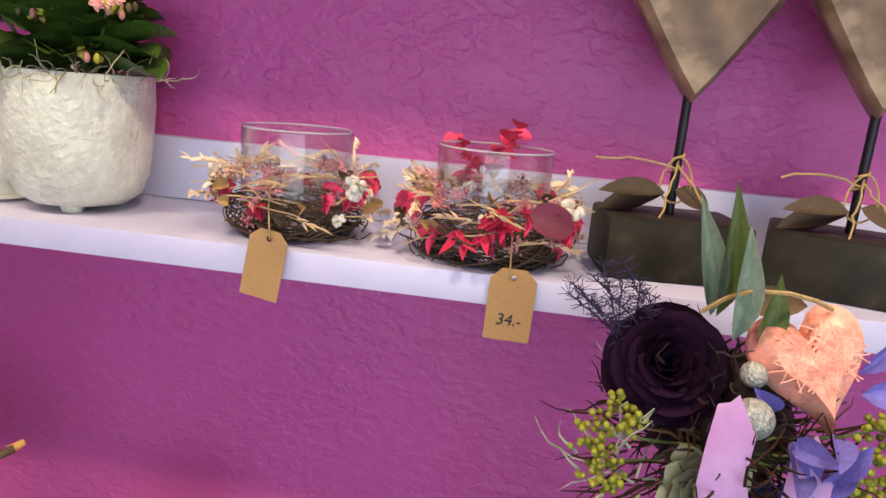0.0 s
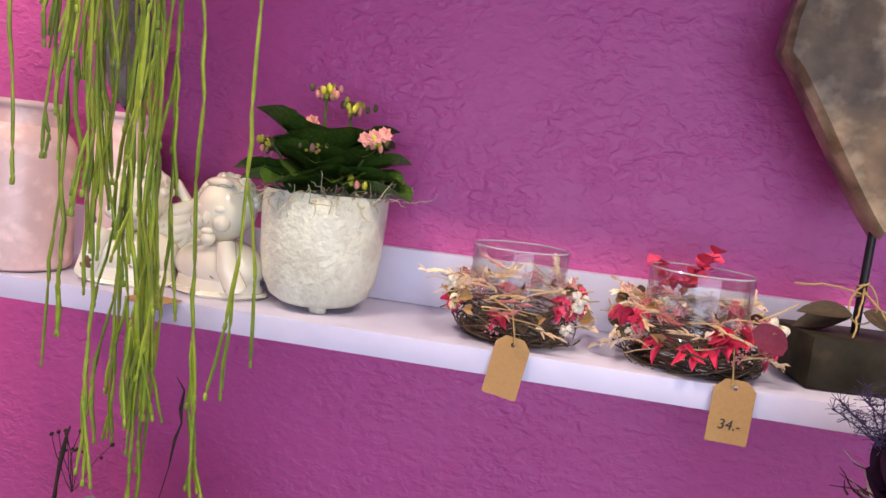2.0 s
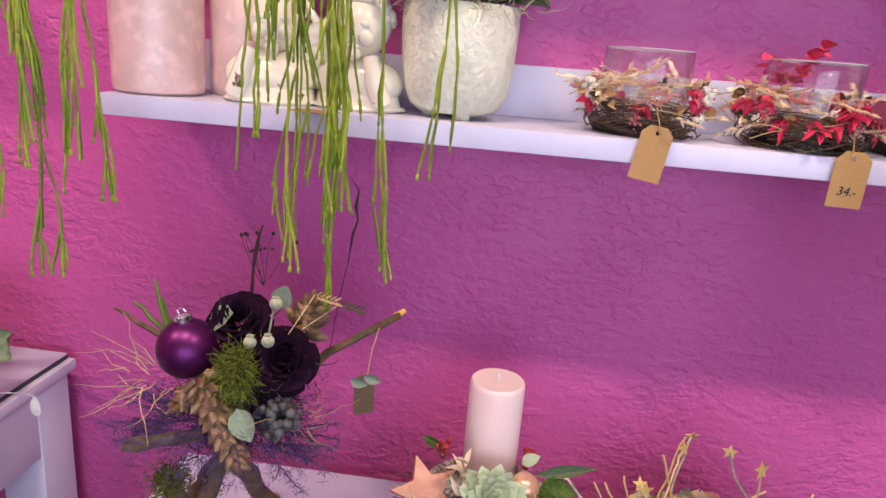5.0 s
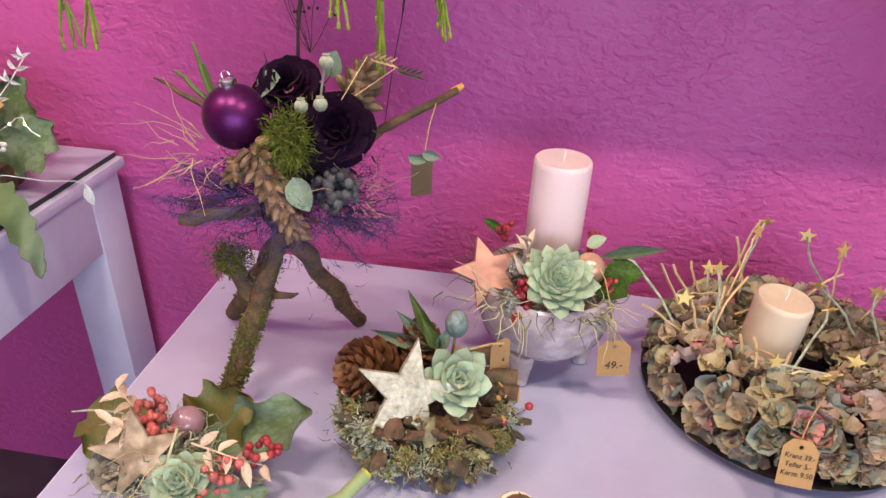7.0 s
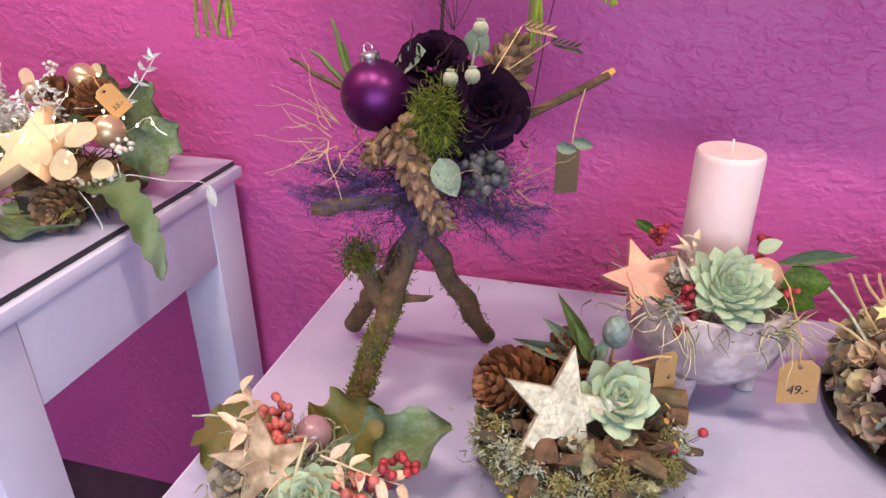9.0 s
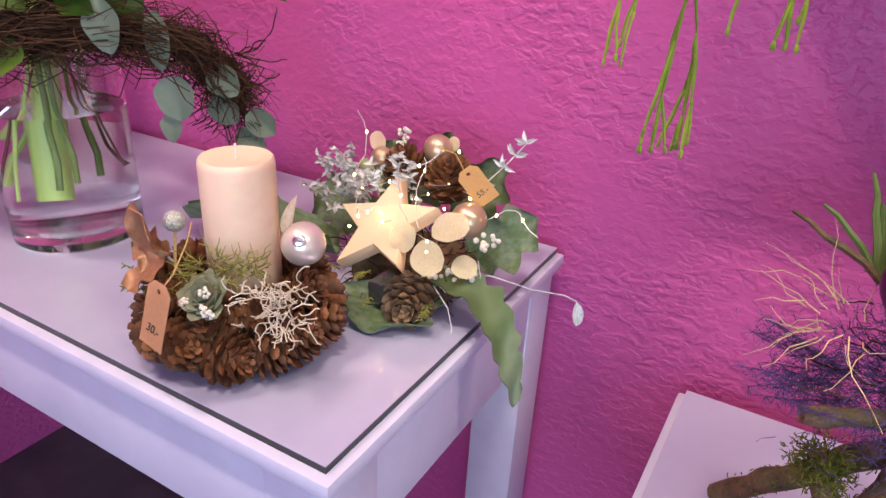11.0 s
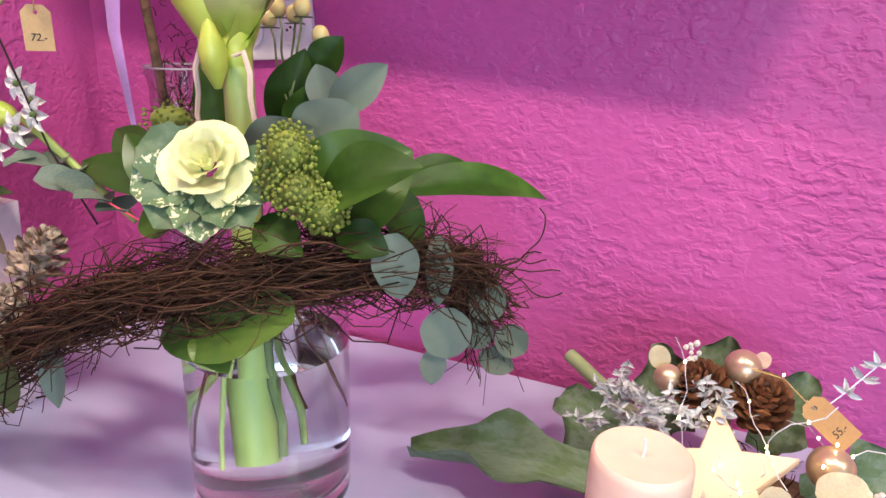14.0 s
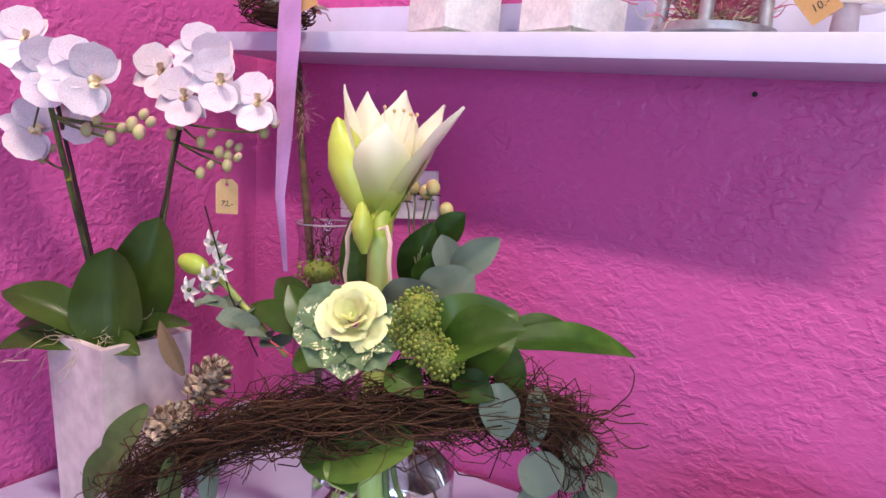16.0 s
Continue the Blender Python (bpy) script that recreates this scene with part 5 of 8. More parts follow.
put_leaf(tp, SILVERLEAF, W(tp, (-0.69, 0.88, 1.165)), (0.6, -0.2, 0.5), (0, -0.6, 0.8), 0.045, 0.035, "round", 0.1, 0.1)
put_leaf(tp, SILVERLEAF, W(tp, (-0.62, 0.94, 1.175)), (0.3, -0.1, 0.9), (0, -1, 0.2), 0.035, 0.03, "oval", 0.1, 0.1)
for k, (d, L) in enumerate((((-1, 0, 0.55), 0.08), ((-0.75, 0.1, 0.7), 0.075), ((-0.35, 0.1, 1.0), 0.085), ((-0.25, 0.1, 1.0), 0.065))):
    part("green_stem", Geo().tube(sway(W(tp, (-0.735, 0.88, 1.13)), W(tp, (-0.735, 0.88, 1.13)) + Vector(d) * L, -0.004, 5, 0.002), [0.004, 0.0035, 0.0035, 0.003, 0.0025, 0.0015], 6), OLIVE if k else BARK, tp)
pts = curl(W(tp, (-0.655, 0.93, 1.19)), (0.0, 0.15, 1), 0.1, 0.15, 8, random.Random(6))
part("dark_twig", Geo().tube(pts, [0.0025, 0.0025, 0.002, 0.002, 0.0025, 0.003, 0.0025, 0.0015, 0.001], 7), DARKTWIG_SHADE, tp, "thin dark twig")
g = Geo()
q = random.Random(77)
for k in range(7):
    pts = curl(W(tp, (-0.645, 0.95, 1.2)), (q.uniform(-0.5, 0.5), 0.2, 1), 0.075, 0.2, 6, q)
    g.tube(pts, 0.0005, 4)
    g.ball(0.0028, Matrix.Translation(pts[-1]), 6, 4)
    g.ball(0.0022, Matrix.Translation(pts[4] + Vector((0.006, 0, 0.003))), 6, 4)
part("seed_sprays", g, DARKTWIG_SHADE, tp, "thin dark seed sprays")
pts = [(-0.552, 0.95, 1.12), (-0.545, 0.965, 1.19), (-0.537, 0.975, 1.24), (-0.534, 0.98, 1.275), (-0.528, 0.982, 1.295), (-0.532, 0.985, 1.312), (-0.529, 0.985, 1.335), (-0.54, 0.985, 1.35)]
part("dark_twig", Geo().tube([W(tp, p) for p in pts], [0.0007, 0.0007, 0.0007, 0.0022, 0.0012, 0.0026, 0.0012, 0.0004], 6), DARKTWIG_SHADE, tp, "thin twig with a curled dark tip")
for k, p in enumerate(((-0.56, 0.9, 1.215), (-0.535, 0.93, 1.195))):
    st = part("grass_head", Geo().tube([W(tp, (-0.59, 0.87, 1.16)), W(tp, p)], 0.0006, 4), STRAW, tp)
    for j in range(10):
        put_leaf(st, STRAW if k == 0 else OLIVE, W(tp, p) + Vector((0.003 * j, 0, -0.0006 * j)), (1, 0.2 * (-1) ** j, 0.5 * (-1) ** j), (0, -1, 0), 0.012, 0.003, "lance", 0, 0.3, 0, "awn", 3)
for p in ((-0.523, 0.955, 1.075), (-0.505, 0.96, 1.08)):
    put_leaf(tp, SILVERLEAF, W(tp, p), (1, 0, -0.2), (0, -1, 0.3), 0.025, 0.014, "oval", 0.1, 0.2)
price_tag(tp, Matrix.Translation(W(tp, (-0.512, 1.0, 1.062))) @ pose(0, 0, 0, 90, 0, 28), "", [W(tp, (-0.51, 1.0, 1.054)), W(tp, (-0.505, 1.01, 1.1)), W(tp, (-0.5, 1.03, 1.125))], KRAFT_DARK, 0.031, 0.062)

# ---- leaf arrangement at the table's front corner ----
la = thing("leaf_arrangement", (-0.725, 0.67, LOW + 0.0005), "arrangement with wooden star, succulent and red berries on a cabbage leaf", "flower arrangement")


def lobed_leaf(parent, p, d, n, L, Wd, seed, bend=0.3, material=None, wave=0.05, name="lobed_leaf", label="large lobed grey-green leaf"):
    """A large thick leaf with an uneven, lobed margin."""
    q = random.Random(seed)
    vs, fs, nu, nv = [], [], 16, 6
    ph = q.uniform(0, 6)
    for i in range(nu + 1):
        u = i / nu
        w = 0.5 * (math.sin(math.pi * min(1, 0.06 + u * 0.92)) ** 0.55) * (1 + 0.22 * math.sin(u * 17 + ph) + q.uniform(-0.08, 0.08))
        for k in range(nv + 1):
            t = 2 * k / nv - 1
            vs.append((u - 0.2 * bend * u * u, t * w, -bend * u * u + wave * math.sin(u * 9 + ph + t * 2) * abs(t) + 0.12 * t * t + 0.05 * math.sin(u * 5 + ph)))
    for i in range(nu):
        for k in range(nv):
            j = i * (nv + 1) + k
            fs.append((j, j + nv + 1, j + nv + 2, j + 1))
    up = len(vs)
    vs += [(x, y, z - 0.012) for x, y, z in vs]
    fs += [tuple(v + up for v in reversed(f)) for f in fs[:]]
    rim = [i * (nv + 1) for i in range(nu + 1)] + [nu * (nv + 1) + k for k in range(1, nv + 1)] + [i * (nv + 1) + nv for i in range(nu - 1, -1, -1)] + [k for k in range(nv - 1, 0, -1)]
    fs += [(rim[i], rim[(i + 1) % len(rim)], rim[(i + 1) % len(rim)] + up, rim[i] + up) for i in range(len(rim))]
    return part(name, Geo().add(vs, fs), material or SILVERLEAF, parent, label, along(p, d, n, (L, Wd, L)))


STALK = mat("pale_leaf_stalk", (0.30, 0.36, 0.17), 0.55, 0.12, 30, 0.15, col2=(0.24, 0.32, 0.14), c2scale=14)
BRONZELEAF = mat("bronze_green_leaf", (0.10, 0.11, 0.03), 0.5, 0.2, 30, 0.15, col2=(0.15, 0.11, 0.03), c2scale=7)
GREYLEAF = mat("powdery_green_leaf", (0.14, 0.19, 0.12), 0.6, 0.12, 30, 0.15, col2=(0.09, 0.14, 0.055), c2scale=9)
lobed_leaf(la, W(la, (-0.70, 0.70, LOW + 0.035)), (1, 0.12, 0.5), (-0.35, -0.8, 0.7), 0.13, 0.07, 4, 0.0, GREYLEAF, 0.09)
lobed_leaf(la, W(la, (-0.735, 0.70, LOW + 0.04)), (0.7, 0.25, 0.5), (0.0, -0.9, 0.6), 0.09, 0.085, 5, 0.1, BRONZELEAF)
lobed_leaf(la, W(la, (-0.79, 0.70, LOW + 0.03)), (-1, 0.1, 0.05), (0.1, -0.6, 1), 0.11, 0.08, 6, 0.2, BRONZELEAF)
lobed_leaf(la, W(la, (-0.70, 0.64, LOW + 0.02)), (0.3, -1, 0.0), (0, -0.2, 1), 0.10, 0.10, 7, 0.15, BRONZELEAF)
lobed_leaf(la, W(la, (-0.67, 0.62, LOW + 0.06)), (0.35, -0.3, -0.35), (0.3, -0.8, 0.9), 0.09, 0.09, 8, 0.1, GREYLEAF)
pts = [(-0.655, 0.60, LOW + 0.03), (-0.62, 0.612, LOW + 0.018), (-0.575, 0.63, LOW + 0.014), (-0.535, 0.66, LOW + 0.02), (-0.515, 0.69, LOW + 0.03)]
part("leaf_stalk", Geo().tube([W(la, p) for p in pts], [0.0105, 0.0098, 0.009, 0.0085, 0.0085], 12), STALK, la, "thick pale green leaf stalk")
part("cut_end", Geo().tube([W(la, (-0.516, 0.689, LOW + 0.0295)), W(la, (-0.5135, 0.693, LOW + 0.031))], 0.0078, 12), BUD, la)
tagged(part("moss_base", tuft_geo(W(la, (-0.745, 0.655, LOW + 0.045)), 0.052, 520, 0.035, 0.0013, 0.8, 51, (0, 0, 0.1), 0.5), LICHEN, la, "pale reindeer moss"), kind="stuff")
tagged(part("moss_base", tuft_geo(W(la, (-0.70, 0.63, LOW + 0.03)), 0.05, 130, 0.05, 0.0012, 0.6, 52, (0, 0, 0.1), 0.4), FIBRE, la, "tan moss fibres"), kind="stuff")
part("pine_cone", cone_geo(0.07, 0.032, 60, 1.0, 0.9, 3), mat("grey_cone", (0.3, 0.26, 0.2), 0.8, 0.3, 90, 0.3, isl=0.4), la, "grey weathered pine cone", up_pose(W(la, (-0.79, 0.65, LOW + 0.035)), (0.2, -0.5, 0.5)))
part("wooden_star", Geo().prism(star_outline(0.054, 0.0215), 0.006, 0.001), mat("birch_bark", (0.27, 0.19, 0.12), 0.85, 0.4, 70, 0.6, col2=(0.42, 0.32, 0.22), c2scale=40), la, "pale birch bark star", Matrix.Translation(W(la, (-0.748, 0.622, LOW + 0.088))) @ pose(0, 0, 0, 62, 0, 14) @ pose(0, 0, 0, 0, 0, 8))
succulent(la, W(la, (-0.70, 0.615, LOW + 0.06)), (0.1, -0.5, 0.85), 0.044, 26, SUCC, 0.3, 0.75, "pale green succulent rosette")
BAUBLE_LILAC = mat("lilac_glass_bauble", (0.42, 0.24, 0.28), 0.12, 0.05, 30, 0, coat=0.6, metal=0.2)
part("bauble", Geo().ball(0.02, None, 24, 14), BAUBLE_LILAC, la, "dusky pink glass bauble", Matrix.Translation(W(la, (-0.73, 0.69, LOW + 0.072))))
for k, (p, cnt) in enumerate((((-0.66, 0.63, LOW + 0.065), 24), ((-0.675, 0.605, LOW + 0.035), 22), ((-0.765, 0.68, LOW + 0.095), 18), ((-0.755, 0.655, LOW + 0.08), 14), ((-0.63, 0.66, LOW + 0.075), 12))):
    berries(la, BERRY_PINK if k != 4 else BERRY, W(la, p), 0.026, cnt + 8, 0.0052, 300 + k)
for k, (p, d) in enumerate((((-0.77, 0.665, LOW + 0.10), (-0.5, 0, 0.9)), ((-0.70, 0.645, LOW + 0.09), (1, -0.1, -0.05)), ((-0.76, 0.65, LOW + 0.09), (-0.3, -0.4, 0.5)))):
    sprig(la, CREAM, W(la, p), d, 0.085 if k == 1 else 0.04, 8 if k == 1 else 6, 0.026, 0.011, 310 + k, "oval", None, 0.08, "cream_leaf", 0.2, 0.02)
q = random.Random(5)
for k in range(9):
    part("wire", Geo().tube(curl(W(la, (-0.72, 0.63, LOW + 0.08)), (q.uniform(-0.4, 1), -0.3, q.uniform(-0.4, 0.3)), 0.08, 0.3, 8, q), 0.0005, 4), STRAW, la)
part("twine", Geo().tube([W(la, p) for p in ((-0.71, 0.64, LOW + 0.115), (-0.712, 0.62, LOW + 0.095), (-0.72, 0.60, LOW + 0.05), (-0.73, 0.59, LOW + 0.03))], 0.0016, 5), FIBRE, la)
part("silver_twig", Geo().tube(curl(W(la, (-0.79, 0.67, LOW + 0.09)), (-1, 0, 0.25), 0.07, 0.2, 7, random.Random(8)), 0.0012, 5), LICHEN, la)

# ---- bark arrangement with star ----
GREYBARK = mat("grey_lichened_bark", (0.11, 0.085, 0.05), 0.95, 0.5, 80, 0.9, 140, col2=(0.25, 0.24, 0.13), c2scale=45, c2lo=0.5, c2hi=0.62, bdist=0.004, obj=0.4)
LICHEN_GOLD = mat("yellow_green_lichen", (0.24, 0.22, 0.08), 0.95, 0.3, 150, 0.4, isl=0.35)
ba = thing("bark_arrangement", (-0.462, 0.79, LOW + 0.0005), "bark and lichen nest with a pale star, cone and succulent", "flower arrangement")
q = random.Random(61)
part("bark_core", Geo().lathe([(0.05, 0.004), (0.07, 0.02), (0.075, 0.05), (0.06, 0.07), (0.001, 0.08)], 26, None, 0.12), BARK, ba, "rough brown bark nest")
for k in range(240):
    a = q.uniform(0, 6.283)
    z = q.uniform(0.014, 0.085)
    rr = q.uniform(0.068, 0.112) - 0.45 * max(0, z - 0.05)
    c = Vector((rr * math.cos(a), rr * math.sin(a) * 0.85, z))
    t = (Vector((math.cos(a), math.sin(a), 0)) * q.uniform(0.1, 1) + Vector((-math.sin(a), math.cos(a), 0)) * q.uniform(-0.8, 0.8) + Vector((0, 0, q.uniform(-1.2, 0.7)))).normalized() * q.uniform(0.008, 0.021)
    w = q.uniform(0.004, 0.010)
    lo = Vector((0, 0, max(0, 0.004 + w - (c.z - abs(t.z)))))
    m = along(c + lo, t, (math.cos(a) + q.uniform(-0.5, 0.5), math.sin(a), 0.4), (t.length, w, w * q.uniform(0.35, 0.8)))
    vs = [(x * (1 + q.uniform(-0.25, 0.25)), math.cos(b) * f * (1 + q.uniform(-0.25, 0.3)), math.sin(b) * f * (1 + q.uniform(-0.3, 0.3))) for x, f in ((-1, 0.75), (-0.3, 1.0), (0.4, 0.95), (1, 0.7)) for b in [j * 1.0472 for j in range(6)]]
    fs = [(r * 6 + j, r * 6 + (j + 1) % 6, r * 6 + 6 + (j + 1) % 6, r * 6 + 6 + j) for r in range(3) for j in range(6)] + [(5, 4, 3, 2, 1, 0), (18, 19, 20, 21, 22, 23)]
    pc = part("bark_piece", Geo().add(vs, fs, m), BARK if k % 3 else GREYBARK, ba, "", None, False)
    if k % 8 == 0:
        part("cut_face", Geo().ball(w * 0.6, up_pose(c + t + lo, t, 0, (1, 0.7, 0.25)), 8, 5), CUTWOOD, pc, "orange cut wood")
for k in range(26):
    a, z = -1.57 + q.gauss(0, 1.1), q.uniform(0.02, 0.085)
    rr = 0.108 - 0.3 * max(0, z - 0.05)
    tagged(part("lichen", tuft_geo((rr * math.cos(a), rr * 0.85 * math.sin(a), z), 0.010, 90, 0.006, 0.0012, 0.9, 760 + k, (0.3 * math.cos(a), 0.3 * math.sin(a), 0.1), 0.8, 4, 3), (LICHEN, LICHEN_GOLD, LICHEN_GOLD)[k % 3], ba, "yellow green lichen"), kind="stuff")
tagged(part("lichen", tuft_geo((-0.078, -0.035, 0.055), 0.034, 360, 0.009, 0.0012, 0.9, 62, (-0.1, -0.2, 0.1), 0.9, 4, 3), LICHEN, ba, "grey green lichen"), kind="stuff")
tagged(part("lichen", tuft_geo((0.0, -0.07, 0.045), 0.045, 220, 0.009, 0.0012, 0.9, 63, (0, -0.3, 0.0), 0.5, 4, 3), LICHEN, ba, "grey green lichen"), kind="stuff")
for k in range(9):
    aa = -2.9 + k * 0.36
    tagged(part("lichen", tuft_geo((0.1 * math.cos(aa), 0.085 * math.sin(aa), 0.03 + 0.018 * (k % 3)), 0.016, 130, 0.008, 0.0013, 0.9, 700 + k, (0.3 * math.cos(aa), 0.3 * math.sin(aa), 0.1), 0.8, 4, 3), LICHEN_GOLD if k % 2 else LICHEN, ba, "yellow green lichen"), kind="stuff")
tagged(part("moss", tuft_geo((0, -0.01, 0.05), 0.085, 600, 0.018, 0.0007, 0.6, 64, (0, -0.2, 0), 0.5, 3, 4), mat("brown_moss", (0.09, 0.06, 0.02), 0.95, 0.4, 90, 0, isl=0.4), ba, "brown moss"), kind="stuff")
for a, z in ((0.25, 0.085), (0.7, 0.105), (0.0, 0.07)):
    s0, s1 = Vector((0.04 * math.cos(a), 0.03, z)), Vector((0.115 * math.cos(a), 0.025 + 0.05 * math.sin(a), z + 0.004))
    br = part("cut_branch", Geo().tube([s0, s0.lerp(s1, 0.5) + Vector((0, 0, 0.003)), s1], 0.0115, 10), BARK, ba, "short cut branch")
    part("cut_face", Geo().ball(0.0098, up_pose(s1, s1 - s0, 0, (1, 1, 0.2)), 12, 6), CUTWOOD, br, "orange cut wood")
part("branch", Geo().tube(sway((0.05, -0.02, 0.045), (0.135, 0.02, 0.04), -0.004, 6, 0.003), [0.008, 0.008, 0.007, 0.007, 0.006, 0.006, 0.004], 8), BARK, ba, "lichened branch")
part("pine_cone", cone_geo(0.085, 0.044, 85, 1.0, 0.9, 4), CONE, ba, "open brown pine cone", up_pose((-0.045, 0.03, 0.08), (-0.5, -0.5, 0.35)))
part("pine_cone", cone_geo(0.05, 0.03, 50, 1.0, 0.9, 5), CONE, ba, "open brown pine cone", up_pose((-0.02, 0.05, 0.10), (0.1, -0.3, 0.9)))
sm = Matrix.Translation(W(ba, (-0.478, 0.753, LOW + 0.108))) @ pose(0, 0, 0, 60, 0, 20) @ pose(0, 0, 0, 0, 0, -14)
part("star", Geo().prism(star_outline(0.068, 0.0275), 0.01, 0.002), CHAMPAGNE, ba, "pale champagne coloured star", sm)
succulent(ba, W(ba, (-0.428, 0.79, LOW + 0.102)), (0.35, -0.55, 0.75), 0.056, 26, SUCC, 0.3, 0.66, "pale green succulent rosette")
for k, (d, L) in enumerate((((-0.75, 0.25, 0.45), 0.075), ((-0.5, 0.25, 0.75), 0.085), ((-1, 0.1, 0.1), 0.095), ((-0.3, 0, 0.6), 0.05), ((0.25, 0, 0.7), 0.04), ((0.75, -0.2, -0.35), 0.075))):
    put_leaf(ba, OLIVE if k % 2 else SILVERLEAF, (0.01, 0.03, 0.125), d, (0.1, -0.9, 0.6), L, 0.017, "lance", 0.1, 0.2)
part("seed_head", Geo().ball(0.015, None, 12, 9, 1.3), mat("verdigris_seed", (0.2, 0.26, 0.24), 0.6, 0.5, 150, 0.6, metal=0.3), ba, "blue grey seed pod", Matrix.Translation((0.03, 0.035, 0.165)))
part("stem", Geo().tube([(0.025, 0.03, 0.09), (0.03, 0.035, 0.155)], 0.002, 5), TWINE, ba)
berries(ba, BERRY, (-0.075, 0.03, 0.11), 0.022, 16, 0.0052, 65)
berries(ba, BERRY, (-0.09, 0.01, 0.085), 0.016, 9, 0.0052, 66)
for k, p in enumerate(((0.10, -0.02, 0.068), (0.13, 0.005, 0.075))):
    part("berry", ball_mesh(BERRY), BERRY, ba, "", Matrix.Translation(p) @ Matrix.Scale(0.0055, 4))
part("wire", Geo().tube([(0.06, 0, 0.07), (0.10, -0.02, 0.066), (0.13, 0.005, 0.073)], 0.0006, 4), TWIG, ba)
part("twine", Geo().tube([(0.03, 0.03, 0.13), (0.05, 0.02, 0.14), (0.075, 0.03, 0.145), (0.09, 0.04, 0.14)], 0.0016, 5), TWINE, ba)
price_tag(ba, Matrix.Translation((0.086, 0.045, 0.142)) @ pose(0, 0, 0, 88, 0, 40), "", (), None, 0.03, 0.05)

# ---- footed bowl with candle ----
po = thing("candle_bowl", (-0.322, 0.985, LOW + 0.0005), "lilac grey footed ceramic bowl with candle and succulent", "flower arrangement")
part("bowl", Geo().lathe([(0.001, 0.035), (0.04, 0.036), (0.07, 0.05), (0.09, 0.075), (0.099, 0.105), (0.1, 0.135), (0.098, 0.15), (0.094, 0.153), (0.088, 0.15), (0.086, 0.135), (0.001, 0.125)], 56, None, 0.012), POTGREY, po, "lilac grey glazed bowl")
for k in range(3):
    a = -1.95 + k * 2.094
    part("foot", Geo().lathe([(0.009, 0), (0.013, 0.003), (0.015, 0.02), (0.022, 0.06)], 14), POTGREY, po, "", pose(0.065 * math.cos(a), 0.065 * math.sin(a), 0, 0, 0, 0))
candle(po, (0.002, 0.06, 0.145), 0.041, 0.162, WAX_PINK)
succulent(po, (0.01, -0.05, 0.168), (0.15, -0.5, 0.85), 0.064, 58, SUCC, 0.3, 0.5, "large pale green succulent rosette")
tagged(part("moss", tuft_geo((0, -0.01, 0.148), 0.085, 240, 0.05, 0.001, 0.5, 71, (0, -0.1, 0.2), 0.12), mat("grey_green_moss", (0.13, 0.15, 0.06), 0.9, 0.3, 60, 0, isl=0.4), po, "grey green moss"), kind="stuff")
tagged(part("fibre", tuft_geo((-0.055, -0.075, 0.14), 0.03, 40, 0.07, 0.0011, 0.5, 72, (-0.1, -0.5, -0.5), 0.5), FIBRE, po, "pale moss fibres"), kind="stuff")
tagged(part("fibre", tuft_geo((0.065, -0.07, 0.142), 0.025, 45, 0.055, 0.001, 0.6, 73, (0.2, -0.4, -0.3), 0.4), FIBRE, po, "pale moss fibres"), kind="stuff")
part("star", Geo().prism(star_outline(0.053, 0.025), 0.01, 0.002), COPPER, po, "copper coloured wooden star", Matrix.Translation((-0.085, -0.03, 0.163)) @ pose(0, 0, 0, 48, 0, 16) @ pose(0, 0, 0, 0, 0, 14))
for k, (p, m) in enumerate((((-0.052, -0.062, 0.158), (0.1, -0.8, -0.2)), ((-0.03, -0.03, 0.18), (-0.5, -0.5, 0.3)))):
    part("pine_cone", cone_geo(0.034, 0.015, 40, 1.0, 0.6, 8), mat("frosted_cone", (0.3, 0.29, 0.25), 0.7, 0.4, 120, 0.3, isl=0.5), po, "small frosted cone", up_pose(p, m))
for k, p in enumerate(((-0.035, -0.068, 0.17), (-0.03, -0.075, 0.15), (-0.04, -0.08, 0.138), (0.085, -0.02, 0.155), (-0.07, 0.03, 0.2), (0.06, 0.05, 0.19))):
    berries(po, BERRY, p, 0.015, 12, 0.0055, 74 + k)
sprig(po, CREAM, (-0.05, -0.03, 0.165), (0.3, -0.1, 0.75), 0.06, 8, 0.03, 0.009, 80, "lance", None, 0.1, "cream_leaf")
put_leaf(po, CREAM, (-0.03, -0.05, 0.18), (-0.5, -0.2, 0.8), (0, -1, 0.2), 0.04, 0.012, "lance", 0.1, 0.2, 0, "cream_leaf")
for p, d, L, w in (((0.075, 0, 0.165), (0.8, -0.2, 0.25), 0.055, 0.045), ((0.07, -0.01, 0.155), (0.6, -0.6, 0.15), 0.05, 0.045), ((0.05, 0.03, 0.19), (0.7, 0, 0.5), 0.03, 0.02)):
    put_leaf(po, SUCC if L < 0.04 else GREEN, p, d, (0, -0.6, 0.8), L, w, "oval", 0.1, 0.1)
put_leaf(po, GREYLEAF, (0.07, 0.02, 0.18), (1, 0.1, 0.22), (0, -0.8, 0.6), 0.095, 0.018, "lance", 0.1, 0.2)
put_leaf(po, GREEN, (-0.075, 0.03, 0.2), (-0.8, 0, 0.5), (0, -0.8, 0.6), 0.03, 0.014, "oval", 0.1, 0.2)
part("bauble", Geo().ball(0.022, None, 20, 12), mat("peach_bauble", (0.75, 0.45, 0.3), 0.2, 0.05, 30, 0, metal=0.5), po, "peach glass bauble", Matrix.Translation((0.055, -0.005, 0.175)))
